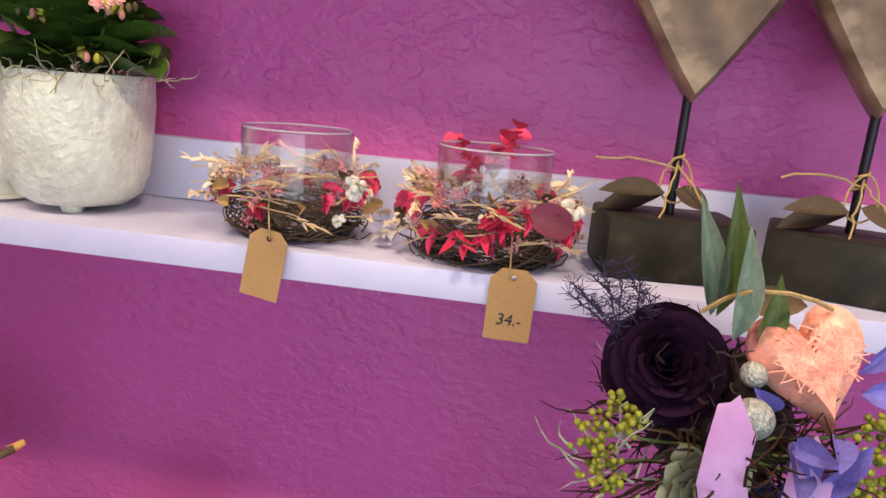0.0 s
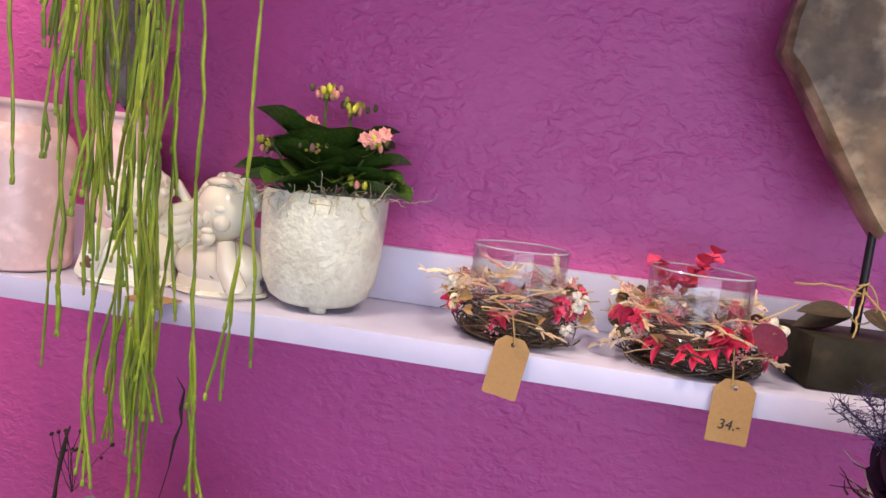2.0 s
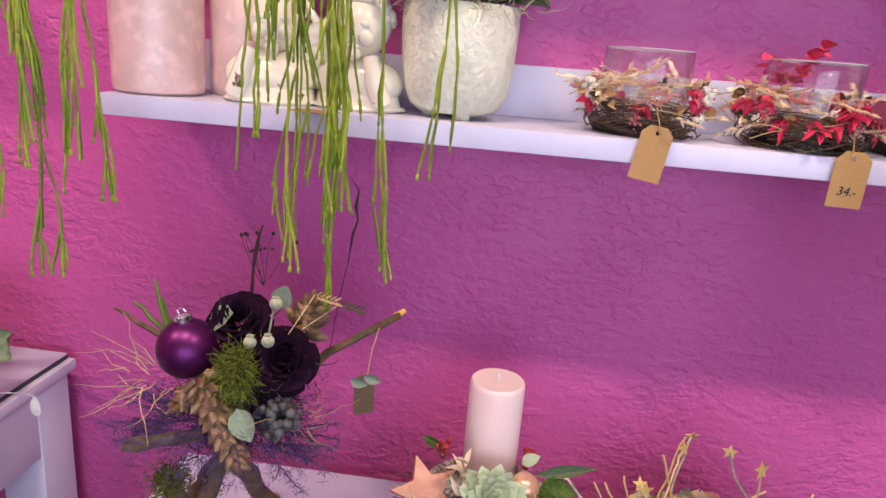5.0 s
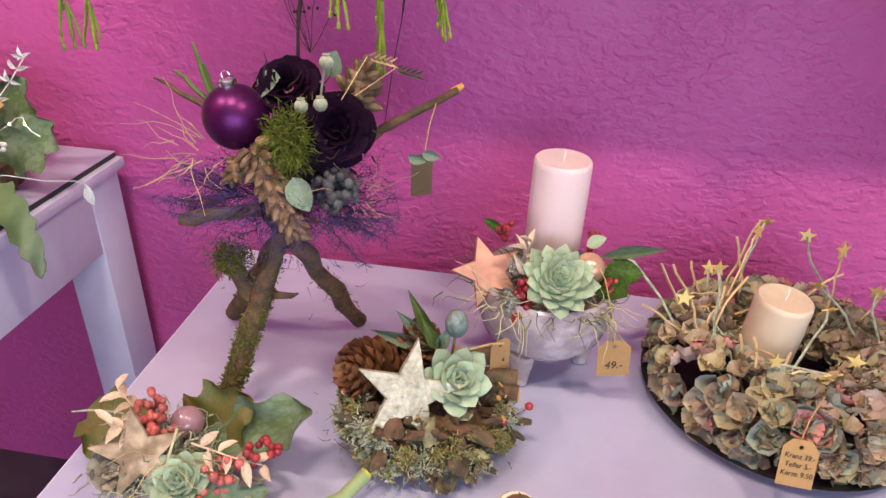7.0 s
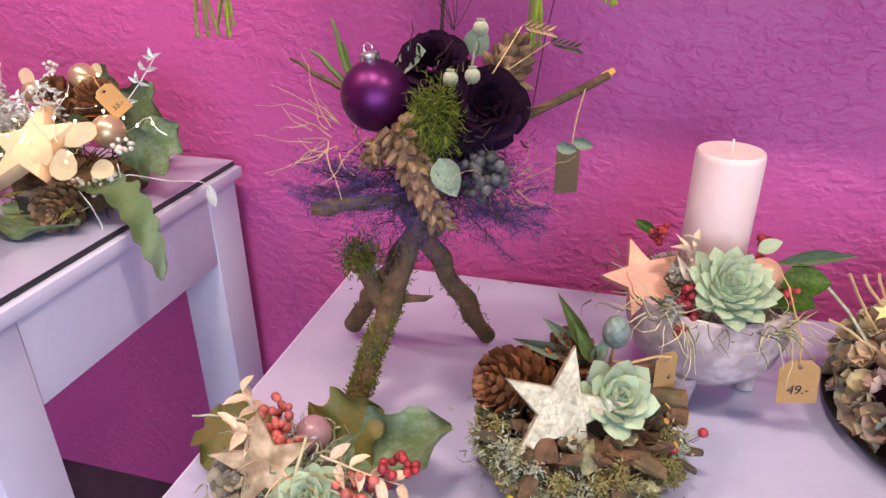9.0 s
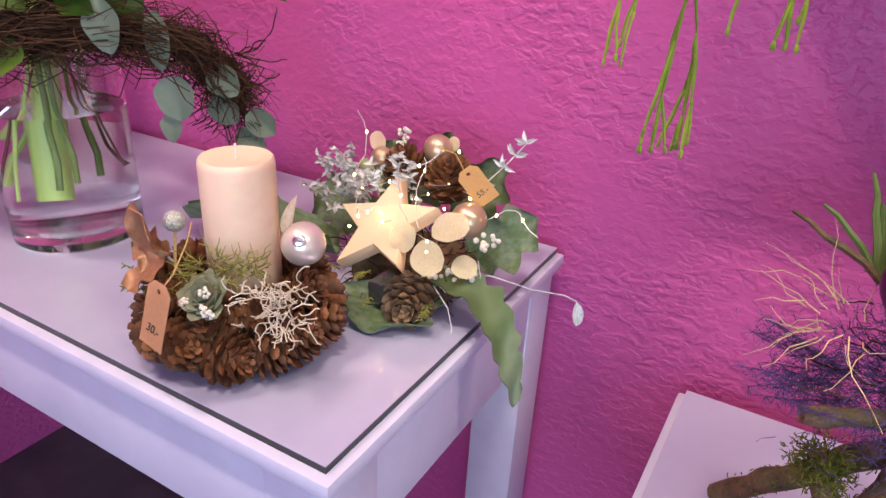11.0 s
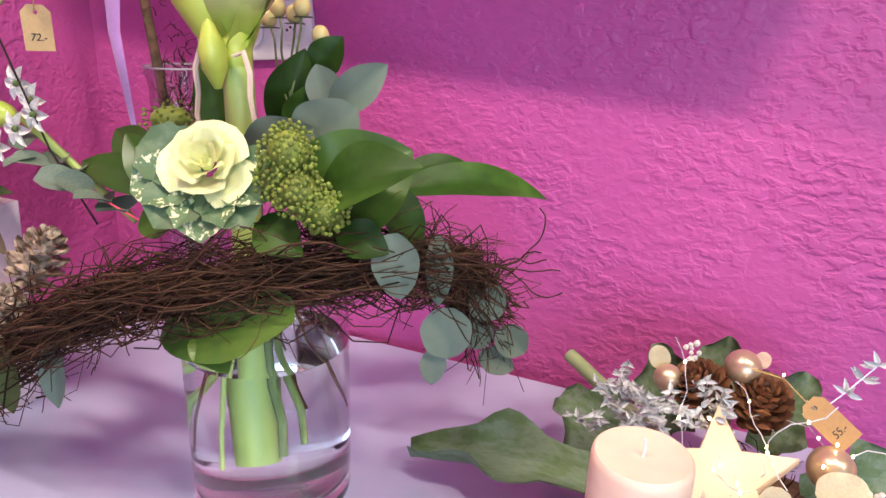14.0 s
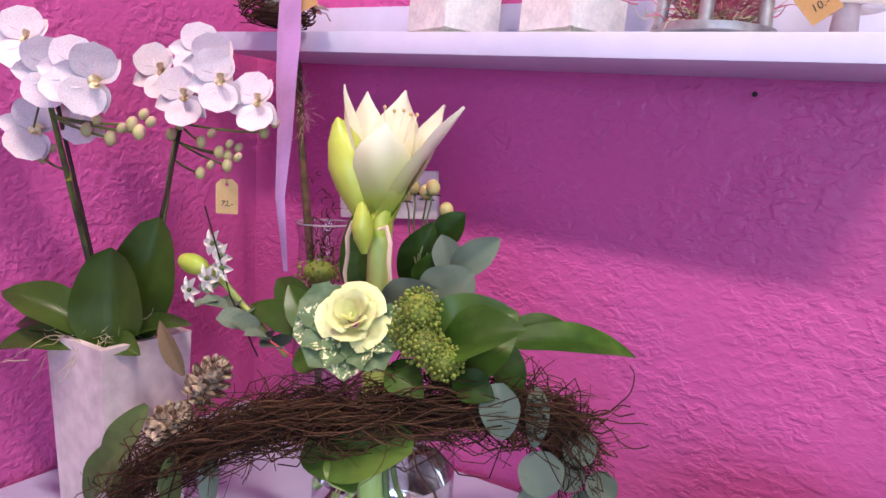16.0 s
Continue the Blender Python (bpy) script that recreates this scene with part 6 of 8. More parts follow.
price_tag(po, Matrix.Translation(W(po, (-0.226, 0.905, LOW + 0.112))) @ pose(0, 0, 0, 84, -4, 10), "49.-", [W(po, (-0.226, 0.903, LOW + 0.104)), W(po, (-0.232, 0.905, LOW + 0.14)), W(po, (-0.25, 0.93, LOW + 0.19)), W(po, (-0.258, 0.94, LOW + 0.2))], None, 0.045, 0.056)

# ---- hydrangea wreath on a plate ----
hw = thing("hydrangea_wreath", (0.02, 0.97, LOW + 0.0005), "dried hydrangea wreath with cream candle on a dark metal plate", "flower arrangement")
part("plate", Geo().lathe([(0.001, 0.0), (0.12, 0.0), (0.165, 0.006), (0.187, 0.018), (0.189, 0.02), (0.185, 0.02), (0.16, 0.009), (0.001, 0.004)], 64), mat("dark_pewter", (0.09, 0.085, 0.08), 0.35, 0.2, 40, 0.1, metal=0.8), hw, "dark round metal plate")
HYD = [mat("hydrangea_" + n, c, 0.8, 0.2, 60, 0.1, obj=0.35, col2=c2, c2scale=40) for n, c, c2 in (("taupe", (0.42, 0.32, 0.21), (0.34, 0.24, 0.17)), ("blue_grey", (0.26, 0.31, 0.27), (0.36, 0.37, 0.26)), ("mauve", (0.36, 0.24, 0.21), (0.42, 0.32, 0.25)), ("olive", (0.44, 0.38, 0.23), (0.36, 0.29, 0.17)), ("rose", (0.6, 0.18, 0.2), (0.5, 0.34, 0.26)))]


def floret_geo():
    g = Geo()
    for k in range(4):
        a = k * math.pi / 2
        g.join(leaf_geo("round", -0.3, 0.3, 5, 0.09), along((0, 0, 0), (math.cos(a), math.sin(a), 0.35), (-math.cos(a) * 0.3, -math.sin(a) * 0.3, 1), (1, 1.05, 1)))
    return g


q = random.Random(90)
for k in range(300):
    a, b = q.uniform(0, 6.283), q.uniform(-0.25, 2.6)
    rr = 0.118 + 0.05 * math.cos(b)
    p = Vector((rr * math.cos(a), rr * math.sin(a), 0.045 + 0.055 * max(-0.3, math.sin(b))))
    n = Vector((math.cos(a) * math.cos(b), math.sin(a) * math.cos(b), math.sin(b) + 0.15)) + Vector((q.uniform(-.8, .8), q.uniform(-.8, .8), q.uniform(-.6, .6)))
    w = [4, 1, 2, 3, 0.12]
    if -2.1 < a - 6.283 < -1.3 or 4.3 < a < 5.0:
        w = [2, 3, 0.5, 2, 0.8]
    mt = q.choices(HYD, w)[0]
    part("floret", pooled("floret", mt, floret_geo), mt, hw, "", up_pose(p, n, q.uniform(0, 6), q.uniform(0.018, 0.027)))
for mt in HYD[:4]:
    g = Geo()
    fl = floret_geo()
    for k in range(75):
        a, b = q.uniform(0, 6.283), q.uniform(-0.4, 2.8)
        rr = 0.12 + 0.05 * math.cos(b)
        p = Vector((rr * math.cos(a), rr * math.sin(a), 0.042 + 0.05 * max(-0.3, math.sin(b))))
        n = Vector((math.cos(a) * math.cos(b), math.sin(a) * math.cos(b), math.sin(b) + 0.15)) + Vector((q.uniform(-.6, .6), q.uniform(-.6, .6), q.uniform(-.4, .4)))
        g.join(fl, up_pose(p, n, q.uniform(0, 6), q.uniform(0.016, 0.024)))
    tagged(part("floret_cluster", g, mt, hw), kind="stuff")
candle(hw, (-0.034, -0.005, 0.05), 0.037, 0.124, WAX_CREAM, (0.04, -0.02, 1))
GOLDSTAR = mat("gold_star", (0.78, 0.56, 0.2), 0.4, 0.15, 60, 0.1, metal=0.6)
q = random.Random(91)
for k in range(30):
    a = q.uniform(0, 6.283)
    p0 = Vector((0.12 * math.cos(a), 0.12 * math.sin(a), 0.075))
    pts = curl(p0, (q.uniform(-0.8, 0.8), q.uniform(-0.4, 0.8), q.uniform(0.3, 1)), q.uniform(0.07, 0.17), 0.28, 8, q)
    st = part("wicker_stem", Geo().tube(pts, 0.0019, 5), STRAW if k % 3 else LICHEN, hw)
    if k % 3 == 0:
        part("gold_star", Geo().prism(star_outline(0.013, 0.0055), 0.002), GOLDSTAR, st, "tiny golden star", Matrix.Translation(pts[-1]) @ pose(0, 0, 0, 90 + q.uniform(-40, 40), 0, q.uniform(-30, 30)))
for k, (p, r) in enumerate((((-0.136, 0.965, 0.905), 0.014), ((-0.04, 0.86, 0.895), 0.012), ((-0.025, 0.875, 0.86), 0.011), ((0.08, 1.05, 0.96), 0.015), ((-0.02, 1.1, 0.95), 0.014))):
    st = part("wicker_stem", Geo().tube(sway((0.1 * math.cos(k * 1.7 + 2), 0.1 * math.sin(k * 1.7 + 2), 0.08), W(hw, p), -0.02, 8, 0.003, q), 0.0016, 5), STRAW, hw)
    part("gold_star", Geo().prism(star_outline(r, r * 0.42), 0.002), GOLDSTAR, st, "tiny golden star", Matrix.Translation(W(hw, p)) @ pose(0, 0, 0, 80, 0, 10 * k))
part("wicker_stem", Geo().tube([W(hw, p) for p in ((-0.235, 1.03, 0.925), (-0.2, 1.03, 0.915), (-0.16, 1.0, 0.88), (-0.12, 0.96, 0.83))], 0.0022, 5), LICHEN, hw)
price_tag(hw, Matrix.Translation(W(hw, (-0.014, 0.785, LOW + 0.092))) @ pose(0, 0, 0, 62, 8, 4), "Kranz 39.-\nTeller 5.-\nKerze 9.50", [W(hw, (-0.014, 0.788, LOW + 0.086)), W(hw, (-0.008, 0.80, LOW + 0.11)), W(hw, (0.02, 0.84, LOW + 0.115))], None, 0.044, 0.056)

# ---- heart dishes ----
DRIEDPOD = mat("brown_dried_pod", (0.16, 0.11, 0.07), 0.8, 0.4, 90, 0.3, obj=0.3)
for k, (x, y, yaw) in enumerate(((-0.318, 0.655, -18), (-0.185, 0.66, 8), (-0.07, 0.675, 20))):
    e = thing("heart_dish", (x, y, LOW + 0.0005), "white ceramic heart dish filled with dried flowers", "dish", "heart dishes")
    m = pose(0, 0, 0, 0, 0, yaw)
    o = [(a, b - 0.05) for a, b in heart_outline(0.10, 0.095)]
    part("dish", Geo().prism(o, 0.03, 0.006, m), GLAZE, e, "white glazed heart dish")
    part("hollow", Geo().prism([(a * 0.8, b * 0.8) for a, b in o], 0.002, 0, m @ pose(0, 0, 0.0295)), BARK, e)
    q = random.Random(400 + k)
    for j in range(9):
        part("dried_pod", ball_mesh(DRIEDPOD), DRIEDPOD, e, "", m @ Matrix.Translation((q.uniform(-0.026, 0.012), q.uniform(-0.02, 0.025), 0.036)) @ Matrix.Scale(q.uniform(0.007, 0.012), 4))
    mt = VIOLETLEAF if k == 0 else PURPLEFLUFF if k == 2 else PINKSPRIG
    for j in range(16):
        put_leaf(e, mt, m @ Vector((q.uniform(0.0, 0.03), q.uniform(-0.015, 0.025), 0.034)), (q.uniform(-1, 1), q.uniform(-1, 1), q.uniform(0.2, 1)), (0, 0, 1), q.uniform(0.014, 0.026), 0.008, "lance", 0.2, 0.2, 0, "dried_leaf", 4)

# ---- pine cone wreath with candle on the tall table ----
pw = thing("cone_wreath", (-1.352, 0.752, TALL + 0.0005), "pine cone wreath with a peach candle and silver bauble", "flower arrangement")
q = random.Random(500)
for k in range(15):
    a = k * 6.283 / 15
    rr = 0.078
    up = 0.028 + 0.004 * (k % 2)
    d = Vector((-math.sin(a), math.cos(a), q.uniform(-0.1, 0.5))) + Vector((math.cos(a), math.sin(a), 0.2)) * q.uniform(0.2, 0.9)
    part("pine_cone", cone_geo(0.064, 0.031, 62, 1.15, 0.75, k), CONE, pw, "", up_pose((rr * math.cos(a), rr * math.sin(a), up), d))
for k in range(9):
    a = k * 6.283 / 9 + 0.3
    d = Vector((math.cos(a), math.sin(a), 0.7))
    part("pine_cone", cone_geo(0.05, 0.027, 56, 1.15, 0.8, 30 + k), CONE, pw, "", up_pose((0.06 * math.cos(a), 0.06 * math.sin(a), 0.062), d))
candle(pw, (0.002, 0.01, 0.075), 0.0415, 0.15, WAX_PEACH)
PEARL = mat("pearl_bauble", (0.78, 0.68, 0.62), 0.22, 0.04, 30, 0, metal=0.55, coat=0.4)
bauble(pw, W(pw, (-1.277, 0.782, 1.05)), 0.0255, PEARL, (0.45, -0.75, 0.55), "matt pearl glass bauble")
succulent(pw, W(pw, (-1.315, 0.675, 1.015)), (0.15, -0.65, 0.75), 0.036, 28, SUCC_DARK, 0.25, 0.75, "small dusty green succulent")
for k, p in enumerate(((-1.30, 0.66, 1.035), (-1.292, 0.655, 1.015), (-1.296, 0.652, 1.022), (-1.325, 0.655, 1.02))):
    flower_ball(pw, WHITEFL, W(pw, p), 0.006, 510 + k, "white_flower", 10)
FRESHMOSS = mat("yellow_green_sprig", (0.22, 0.22, 0.05), 0.9, 0.3, 90, 0, isl=0.4)
tagged(part("moss", tuft_geo(W(pw, (-1.335, 0.70, 1.035)), 0.03, 90, 0.03, 0.0009, 0.5, 511, (0.1, -0.3, 0.2), 0.5), FRESHMOSS, pw, "yellow green moss"), kind="stuff")
tagged(part("moss", tuft_geo(W(pw, (-1.298, 0.72, 1.04)), 0.018, 60, 0.022, 0.0009, 0.5, 512, (0.1, -0.3, 0.2), 0.5), FRESHMOSS, pw, "yellow green moss"), kind="stuff")
CALO = mat("white_curly_twig", (0.66, 0.58, 0.45), 0.8, 0.12, 60, 0.1, isl=0.15)
g = Geo()
q = random.Random(513)
for k in range(95):
    p = W(pw, (-1.252 + q.uniform(-0.03, 0.03), 0.70 + q.uniform(-0.02, 0.03), 1.02 + q.uniform(-0.03, 0.02)))
    g.tube(curl(p, (q.uniform(-1, 1), q.uniform(-1, 0.2), q.uniform(-1, 0.5)), 0.03, 0.8, 6, q), 0.0007, 5)
tagged(part("curly_twig_tuft", g, CALO, pw, "white curly dried twigs"), kind="stuff")
part("poppy_head", Geo().ball(0.012, None, 12, 8), SILVERBALL, pw, "silvered poppy head", Matrix.Translation(W(pw, (-1.385, 0.70, 1.078))))
part("stem", Geo().tube([W(pw, (-1.385, 0.70, 1.07)), W(pw, (-1.38, 0.69, 1.03)), W(pw, (-1.36, 0.70, 0.99))], 0.0018, 5), TWINE, pw)
COPPERLEAF = mat("copper_oak_leaf", (0.4, 0.2, 0.11), 0.4, 0.3, 60, 0.3, metal=0.35)
for k, (d, L) in enumerate((((-0.4, -0.4, 0.9), 0.07), ((-0.5, -0.7, -0.5), 0.06), ((-0.7, -0.2, 0.2), 0.05))):
    lobed_leaf(pw, W(pw, (-1.395, 0.695, 1.035)), d, (-0.3, -0.8, 0.4), L, 0.045, 520 + k, 0.1, COPPERLEAF, 0.06, "oak_leaf", "copper coloured dried leaf")
for k in range(5):
    sprig(pw, OLIVE, W(pw, (-1.42, 0.70, 0.99 - 0.01 * k)), (-1, -0.4, 0.4 - 0.45 * k), 0.05, 14, 0.008, 0.004, 530 + k, "oval", None, 0.2)
put_leaf(pw, CREAM, W(pw, (-1.305, 0.785, 1.05)), (0.15, 0.2, 1), (0.3, -1, 0.1), 0.05, 0.014, "oval", 0.1, 0.2, 0, "dried_leaf")
price_tag(pw, Matrix.Translation(W(pw, (-1.325, 0.630, 1.052))) @ pose(0, 0, 0, 76, 6, -6), "30.-", [W(pw, (-1.325, 0.628, 1.044)), W(pw, (-1.318, 0.64, 1.06)), W(pw, (-1.33, 0.67, 1.08)), W(pw, (-1.345, 0.69, 1.09))], mat("pink_kraft_card", (0.5, 0.25, 0.13), 0.85, 0.07, 200, 0.1), 0.036, 0.07)

# ---- lit star arrangement ----
sa = thing("star_arrangement", (-1.26, 0.99, TALL + 0.0005), "glowing wooden star with fairy lights, cones and lobed leaves", "flower arrangement")
ax, ay = Vector((0.98, 0.056, 0.19)).normalized(), Vector((-0.12, 0.778, 0.617)).normalized()
az = ax.cross(ay).normalized()
ay = az.cross(ax)
sm = Matrix.Identity(4)
for k, v in enumerate((ax, ay, az)):
    for r in range(3):
        sm[r][k] = v[r]
sm.translation = W(sa, (-1.277, 0.952, 1.006))
st = part("wooden_star", Geo().prism(star_outline(0.08, 0.036), 0.022, 0.0015), PALEWOOD, sa, "thick pale wooden star", sm)
tagged(part("moss_base", tuft_geo((0, 0.0, 0.03), 0.075, 320, 0.05, 0.0014, 0.5, 540, (0, 0, 0.1), 0.35), TWIG, sa, "dark twig and moss base"), kind="stuff")
part("base_block", Geo().box((-0.07, -0.06, 0.002), (0.08, 0.07, 0.05), 0.015), BARK, sa, "dark floral foam base")
for k, (p, d, n, L, w, b) in enumerate((((-1.37, 0.955, 0.955), (-1, -0.14, 0.0), (0, -0.3, 1), 0.27, 0.075, 0.02), ((-1.24, 0.93, 0.94), (0.15, -1, -0.12), (0, -0.1, 1), 0.10, 0.13, 0.1), ((-1.18, 1.03, 0.96), (0.55, 0.1, 0.55), (0.3, -0.8, 0.5), 0.105, 0.08, 0.1), ((-1.24, 1.08, 0.98), (0.35, 0.3, 0.75), (0.2, -0.9, 0.3), 0.115, 0.08, 0.1), ((-1.33, 1.09, 0.97), (-0.35, 0.15, 0.8), (0.4, -0.8, 0.2), 0.12, 0.075, 0.1), ((-1.30, 1.10, 0.99), (0.1, 0.2, 0.9), (0.1, -0.9, 0.3), 0.115, 0.07, 0.1), ((-1.37, 1.03, 0.95), (-0.9, 0.25, 0.4), (0.0, -0.7, 0.8), 0.13, 0.09, 0.1))):
    lobed_leaf(sa, W(sa, p), d, n, L, w, 550 + k, b, GREYLEAF, 0.05)


def draped_leaf(parent, spine_pts, widths, across, seed):
    """A long thick leaf that follows a curve, with a wavy toothed margin and a folded-up middle."""
    q = random.Random(seed)
    vs, fs, n, nv = [], [], 28, 6
    up = Vector((0.25, -0.3, 1)).normalized()
    for i in range(n + 1):
        f = i / n * (len(spine_pts) - 1) * 0.9999
        j = int(f)
        p = Vector(spine_pts[j]).lerp(Vector(spine_pts[j + 1]), f - j)
        w = (widths[j] * (1 - f + j) + widths[j + 1] * (f - j)) * (1 + 0.13 * math.sin(i * 1.7) + q.uniform(-0.13, 0.13))
        for k in range(nv + 1):
            t = 2 * k / nv - 1
            vs.append(W(parent, p + Vector(across) * (w * t) + up * (0.35 * w * t * t + 0.004 * math.sin(i * 0.9 + 2 * t))))
    m = len(vs)
    vs += [v - up * 0.0022 for v in vs]
    for i in range(n):
        for k in range(nv):
            j = i * (nv + 1) + k
            fs += [(j, j + 1, j + nv + 2, j + nv + 1), (m + j, m + j + nv + 1, m + j + nv + 2, m + j + 1)]
    rim = [i * (nv + 1) for i in range(n + 1)] + [n * (nv + 1) + k for k in range(1, nv + 1)] + [i * (nv + 1) + nv for i in range(n - 1, -1, -1)] + [k for k in range(nv - 1, 0, -1)]
    fs += [(rim[(i + 1) % len(rim)], rim[i], rim[i] + m, rim[(i + 1) % len(rim)] + m) for i in range(len(rim))]
    return part("lobed_leaf", Geo().add(vs, fs), GREYLEAF, parent, "long lobed leaf drooping over the table edge")


draped_leaf(sa, ((-1.22, 0.955, 0.95), (-1.18, 0.94, 0.968), (-1.145, 0.925, 0.974), (-1.11, 0.915, 0.968), (-1.085, 0.905, 0.948), (-1.066, 0.895, 0.922), (-1.05, 0.885, 0.893), (-1.04, 0.878, 0.868)), (0.022, 0.026, 0.027, 0.025, 0.023, 0.02, 0.017, 0.006), (0.35, 0.85, 0.25), 7)
part("leaf_stalk", Geo().tube([W(sa, p) for p in ((-1.36, 1.10, 0.95), (-1.43, 1.16, 0.96), (-1.505, 1.205, 0.985))], [0.012, 0.011, 0.011], 10), STALK, sa, "thick pale leaf stalk")
for k, (p, d) in enumerate((((-1.25, 1.07, 1.03), (0.1, -0.4, 0.8)), ((-1.30, 1.06, 1.035), (-0.4, -0.3, 0.7)), ((-1.215, 0.92, 0.945), (0.3, -0.8, 0.1)))):
    part("pine_cone", cone_geo(0.06, 0.036, 64, 1.1, 0.9, 560 + k), CONE if k < 2 else CONE_PALE, sa, "open pine cone", up_pose(W(sa, p), d))
GOLDBALL = mat("gold_bauble", (0.66, 0.50, 0.33), 0.3, 0.05, 30, 0, metal=0.7)
for p, r, m in (((-1.352, 1.042, 1.068), 0.017, GOLDBALL), ((-1.272, 1.065, 1.092), 0.021, GOLDBALL), ((-1.175, 0.985, 1.035), 0.024, GOLDBALL)):
    part("bauble", Geo().ball(r, None, 24, 14), m, sa, "small pearl bauble", Matrix.Translation(W(sa, p)))
LUN = mat("lunaria_disc", (0.86, 0.76, 0.50), 0.3, 0.06, 60, 0.15, col2=(0.80, 0.68, 0.42), c2scale=14, trans=0.45, ior=1.1, sheen=0.3)
for k, (p, L, d, n) in enumerate((((-1.195, 0.925, 1.04), 0.05, (1, 0.1, 0.25), (0.1, -0.6, 0.8)), ((-1.21, 0.91, 1.015), 0.05, (0.9, -0.3, -0.2), (0.1, -0.9, 0.5)), ((-1.225, 0.92, 1.04), 0.04, (-0.2, -0.3, -0.8), (0.2, -0.9, 0.3)), ((-1.165, 0.93, 1.0), 0.035, (0.9, -0.1, -0.1), (0.1, -0.7, 0.7)), ((-1.36, 1.05, 1.075), 0.03, (-0.3, 0, 0.8), (0.1, -0.9, 0.3)), ((-1.255, 1.075, 1.09), 0.022, (0.2, 0, 0.8), (0.1, -0.9, 0.3)))):
    put_leaf(sa, LUN, W(sa, p), d, n, L, L * 0.85, "round", 0.08, 0.06, 0.015, "honesty_disc", 16)
q = random.Random(570)
for k in range(34):
    p = W(sa, (-1.42 + q.uniform(0, 0.14), 0.99 + q.uniform(0, 0.06), 1.01 + q.uniform(-0.02, 0.04)))
    pts = curl(p, (q.uniform(-0.6, 0.6), -0.3, q.uniform(0.1, 1)), 0.045, 0.15, 5, q)
    s = part("tinsel_sprig", Geo().tube(pts, 0.0008, 4), SILVERFOIL, sa, "silver tinsel sprig")
    for t in pts[1:]:
        for j in range(3):
            put_leaf(s, SILVERFOIL, t, (q.uniform(-1, 1), q.uniform(-1, 0.3), q.uniform(-0.3, 1)), (0, -1, 0.5), 0.013, 0.006, "lance", 0.1, 0.3, 0, "foil_leaf", 3)
pts = [W(sa, p) for p in ((-1.19, 1.05, 1.06), (-1.165, 1.06, 1.09), (-1.14, 1.07, 1.125))]
s = part("tinsel_sprig", Geo().tube(pts, 0.0009, 4), SILVERFOIL, sa, "silver tinsel sprig")
for t in pts + [pts[1].lerp(pts[2], 0.5)]:
    for j in range(4):
        put_leaf(s, SILVERFOIL, t, (q.uniform(-1, 1), q.uniform(-0.5, 0.3), q.uniform(-0.3, 1)), (0, -1, 0.3), 0.018, 0.007, "lance", 0.1, 0.3, 0, "foil_leaf", 3)
for k, c in enumerate(((-1.135, 0.965, 1.02), (-1.145, 0.94, 0.985), (-1.33, 1.06, 1.10), (-1.20, 0.93, 0.97), (-1.18, 0.94, 0.965))):
    berries(sa, WHITEFL, W(sa, c), 0.016, 14, 0.0036, 580 + k, "white_berry")
for k in range(7):
    p = (-1.39 + 0.035 * k, 0.90 + 0.02 * (k % 2), 0.955)
    sprig(sa, FRESHMOSS, W(sa, p), (q.uniform(-0.5, 0.5), -0.7, q.uniform(-0.2, 0.6)), 0.045, 22, 0.008, 0.002, 590 + k, "lance", None, 0.1, "needle")
part("glass_box", Geo().box((-0.02, -0.022, -0.014), (0.028, 0.02, 0.014), 0.003), mat("smoky_clear_plastic", (0.04, 0.04, 0.04), 0.1, 0.1, 30, 0, coat=0.8), sa, "small battery box of the fairy lights", Matrix.Translation(W(sa, (-1.235, 0.895, 0.955))))
lights = []
for k in range(12):
    p0 = W(sa, (-1.36 + q.uniform(0, 0.2), 0.93 + q.uniform(0, 0.12), 1.03))
    pts = curl(p0, (q.uniform(-1, 1), q.uniform(-1, 1), q.uniform(-0.2, 0.4)), 0.14, 0.5, 9, q)
    pts = [Vector((p.x, p.y, max(p.z, 0.045))) for p in pts]
    part("light_wire", Geo().tube(pts, 0.0006, 4), SILVERFOIL, sa, "thin silver fairy light wire")
    lights += [pts[3], pts[7]]
for p in lights + [W(sa, c) for c in ((-1.283, 0.94, 1.034), (-1.30, 0.985, 1.06), (-1.19, 0.945, 1.06), (-1.2, 0.925, 1.005), (-1.175, 0.985, 1.065), (-1.23, 1.05, 1.10), (-1.335, 0.94, 1.0))]:
    part("fairy_light", pooled("fairy_light", LED, lambda: Geo().ball(1.0, None, 8, 6)), LED, sa, "", Matrix.Translation(p) @ Matrix.Diagonal((0.0013, 0.0013, 0.0021, 1)))
for pts, tip in ((((-1.16, 0.93, 0.985), (-1.12, 0.95, 0.985), (-1.07, 0.965, 0.975), (-1.03, 0.975, 0.975), (-1.015, 0.978, 0.97)), (0.2, -0.1, -1)), (((-1.18, 0.91, 0.97), (-1.15, 0.895, 0.955), (-1.145, 0.9, 0.925), (-1.147, 0.9, 0.905)), (-0.05, 0, -1)), (((-1.14, 0.95, 1.0), (-1.13, 0.94, 0.985)), (-0.5, -0.3, -0.6))):
    s = part("silver_wire", Geo().tube([W(sa, p) for p in pts], 0.0008, 4), SILVERFOIL, sa)
    put_leaf(s, SILVERFOIL, W(sa, pts[-1]), tip, (0.6, -1, 0), 0.035, 0.014, "oval", 0.15, 0.25, 0, "silver_leaf")
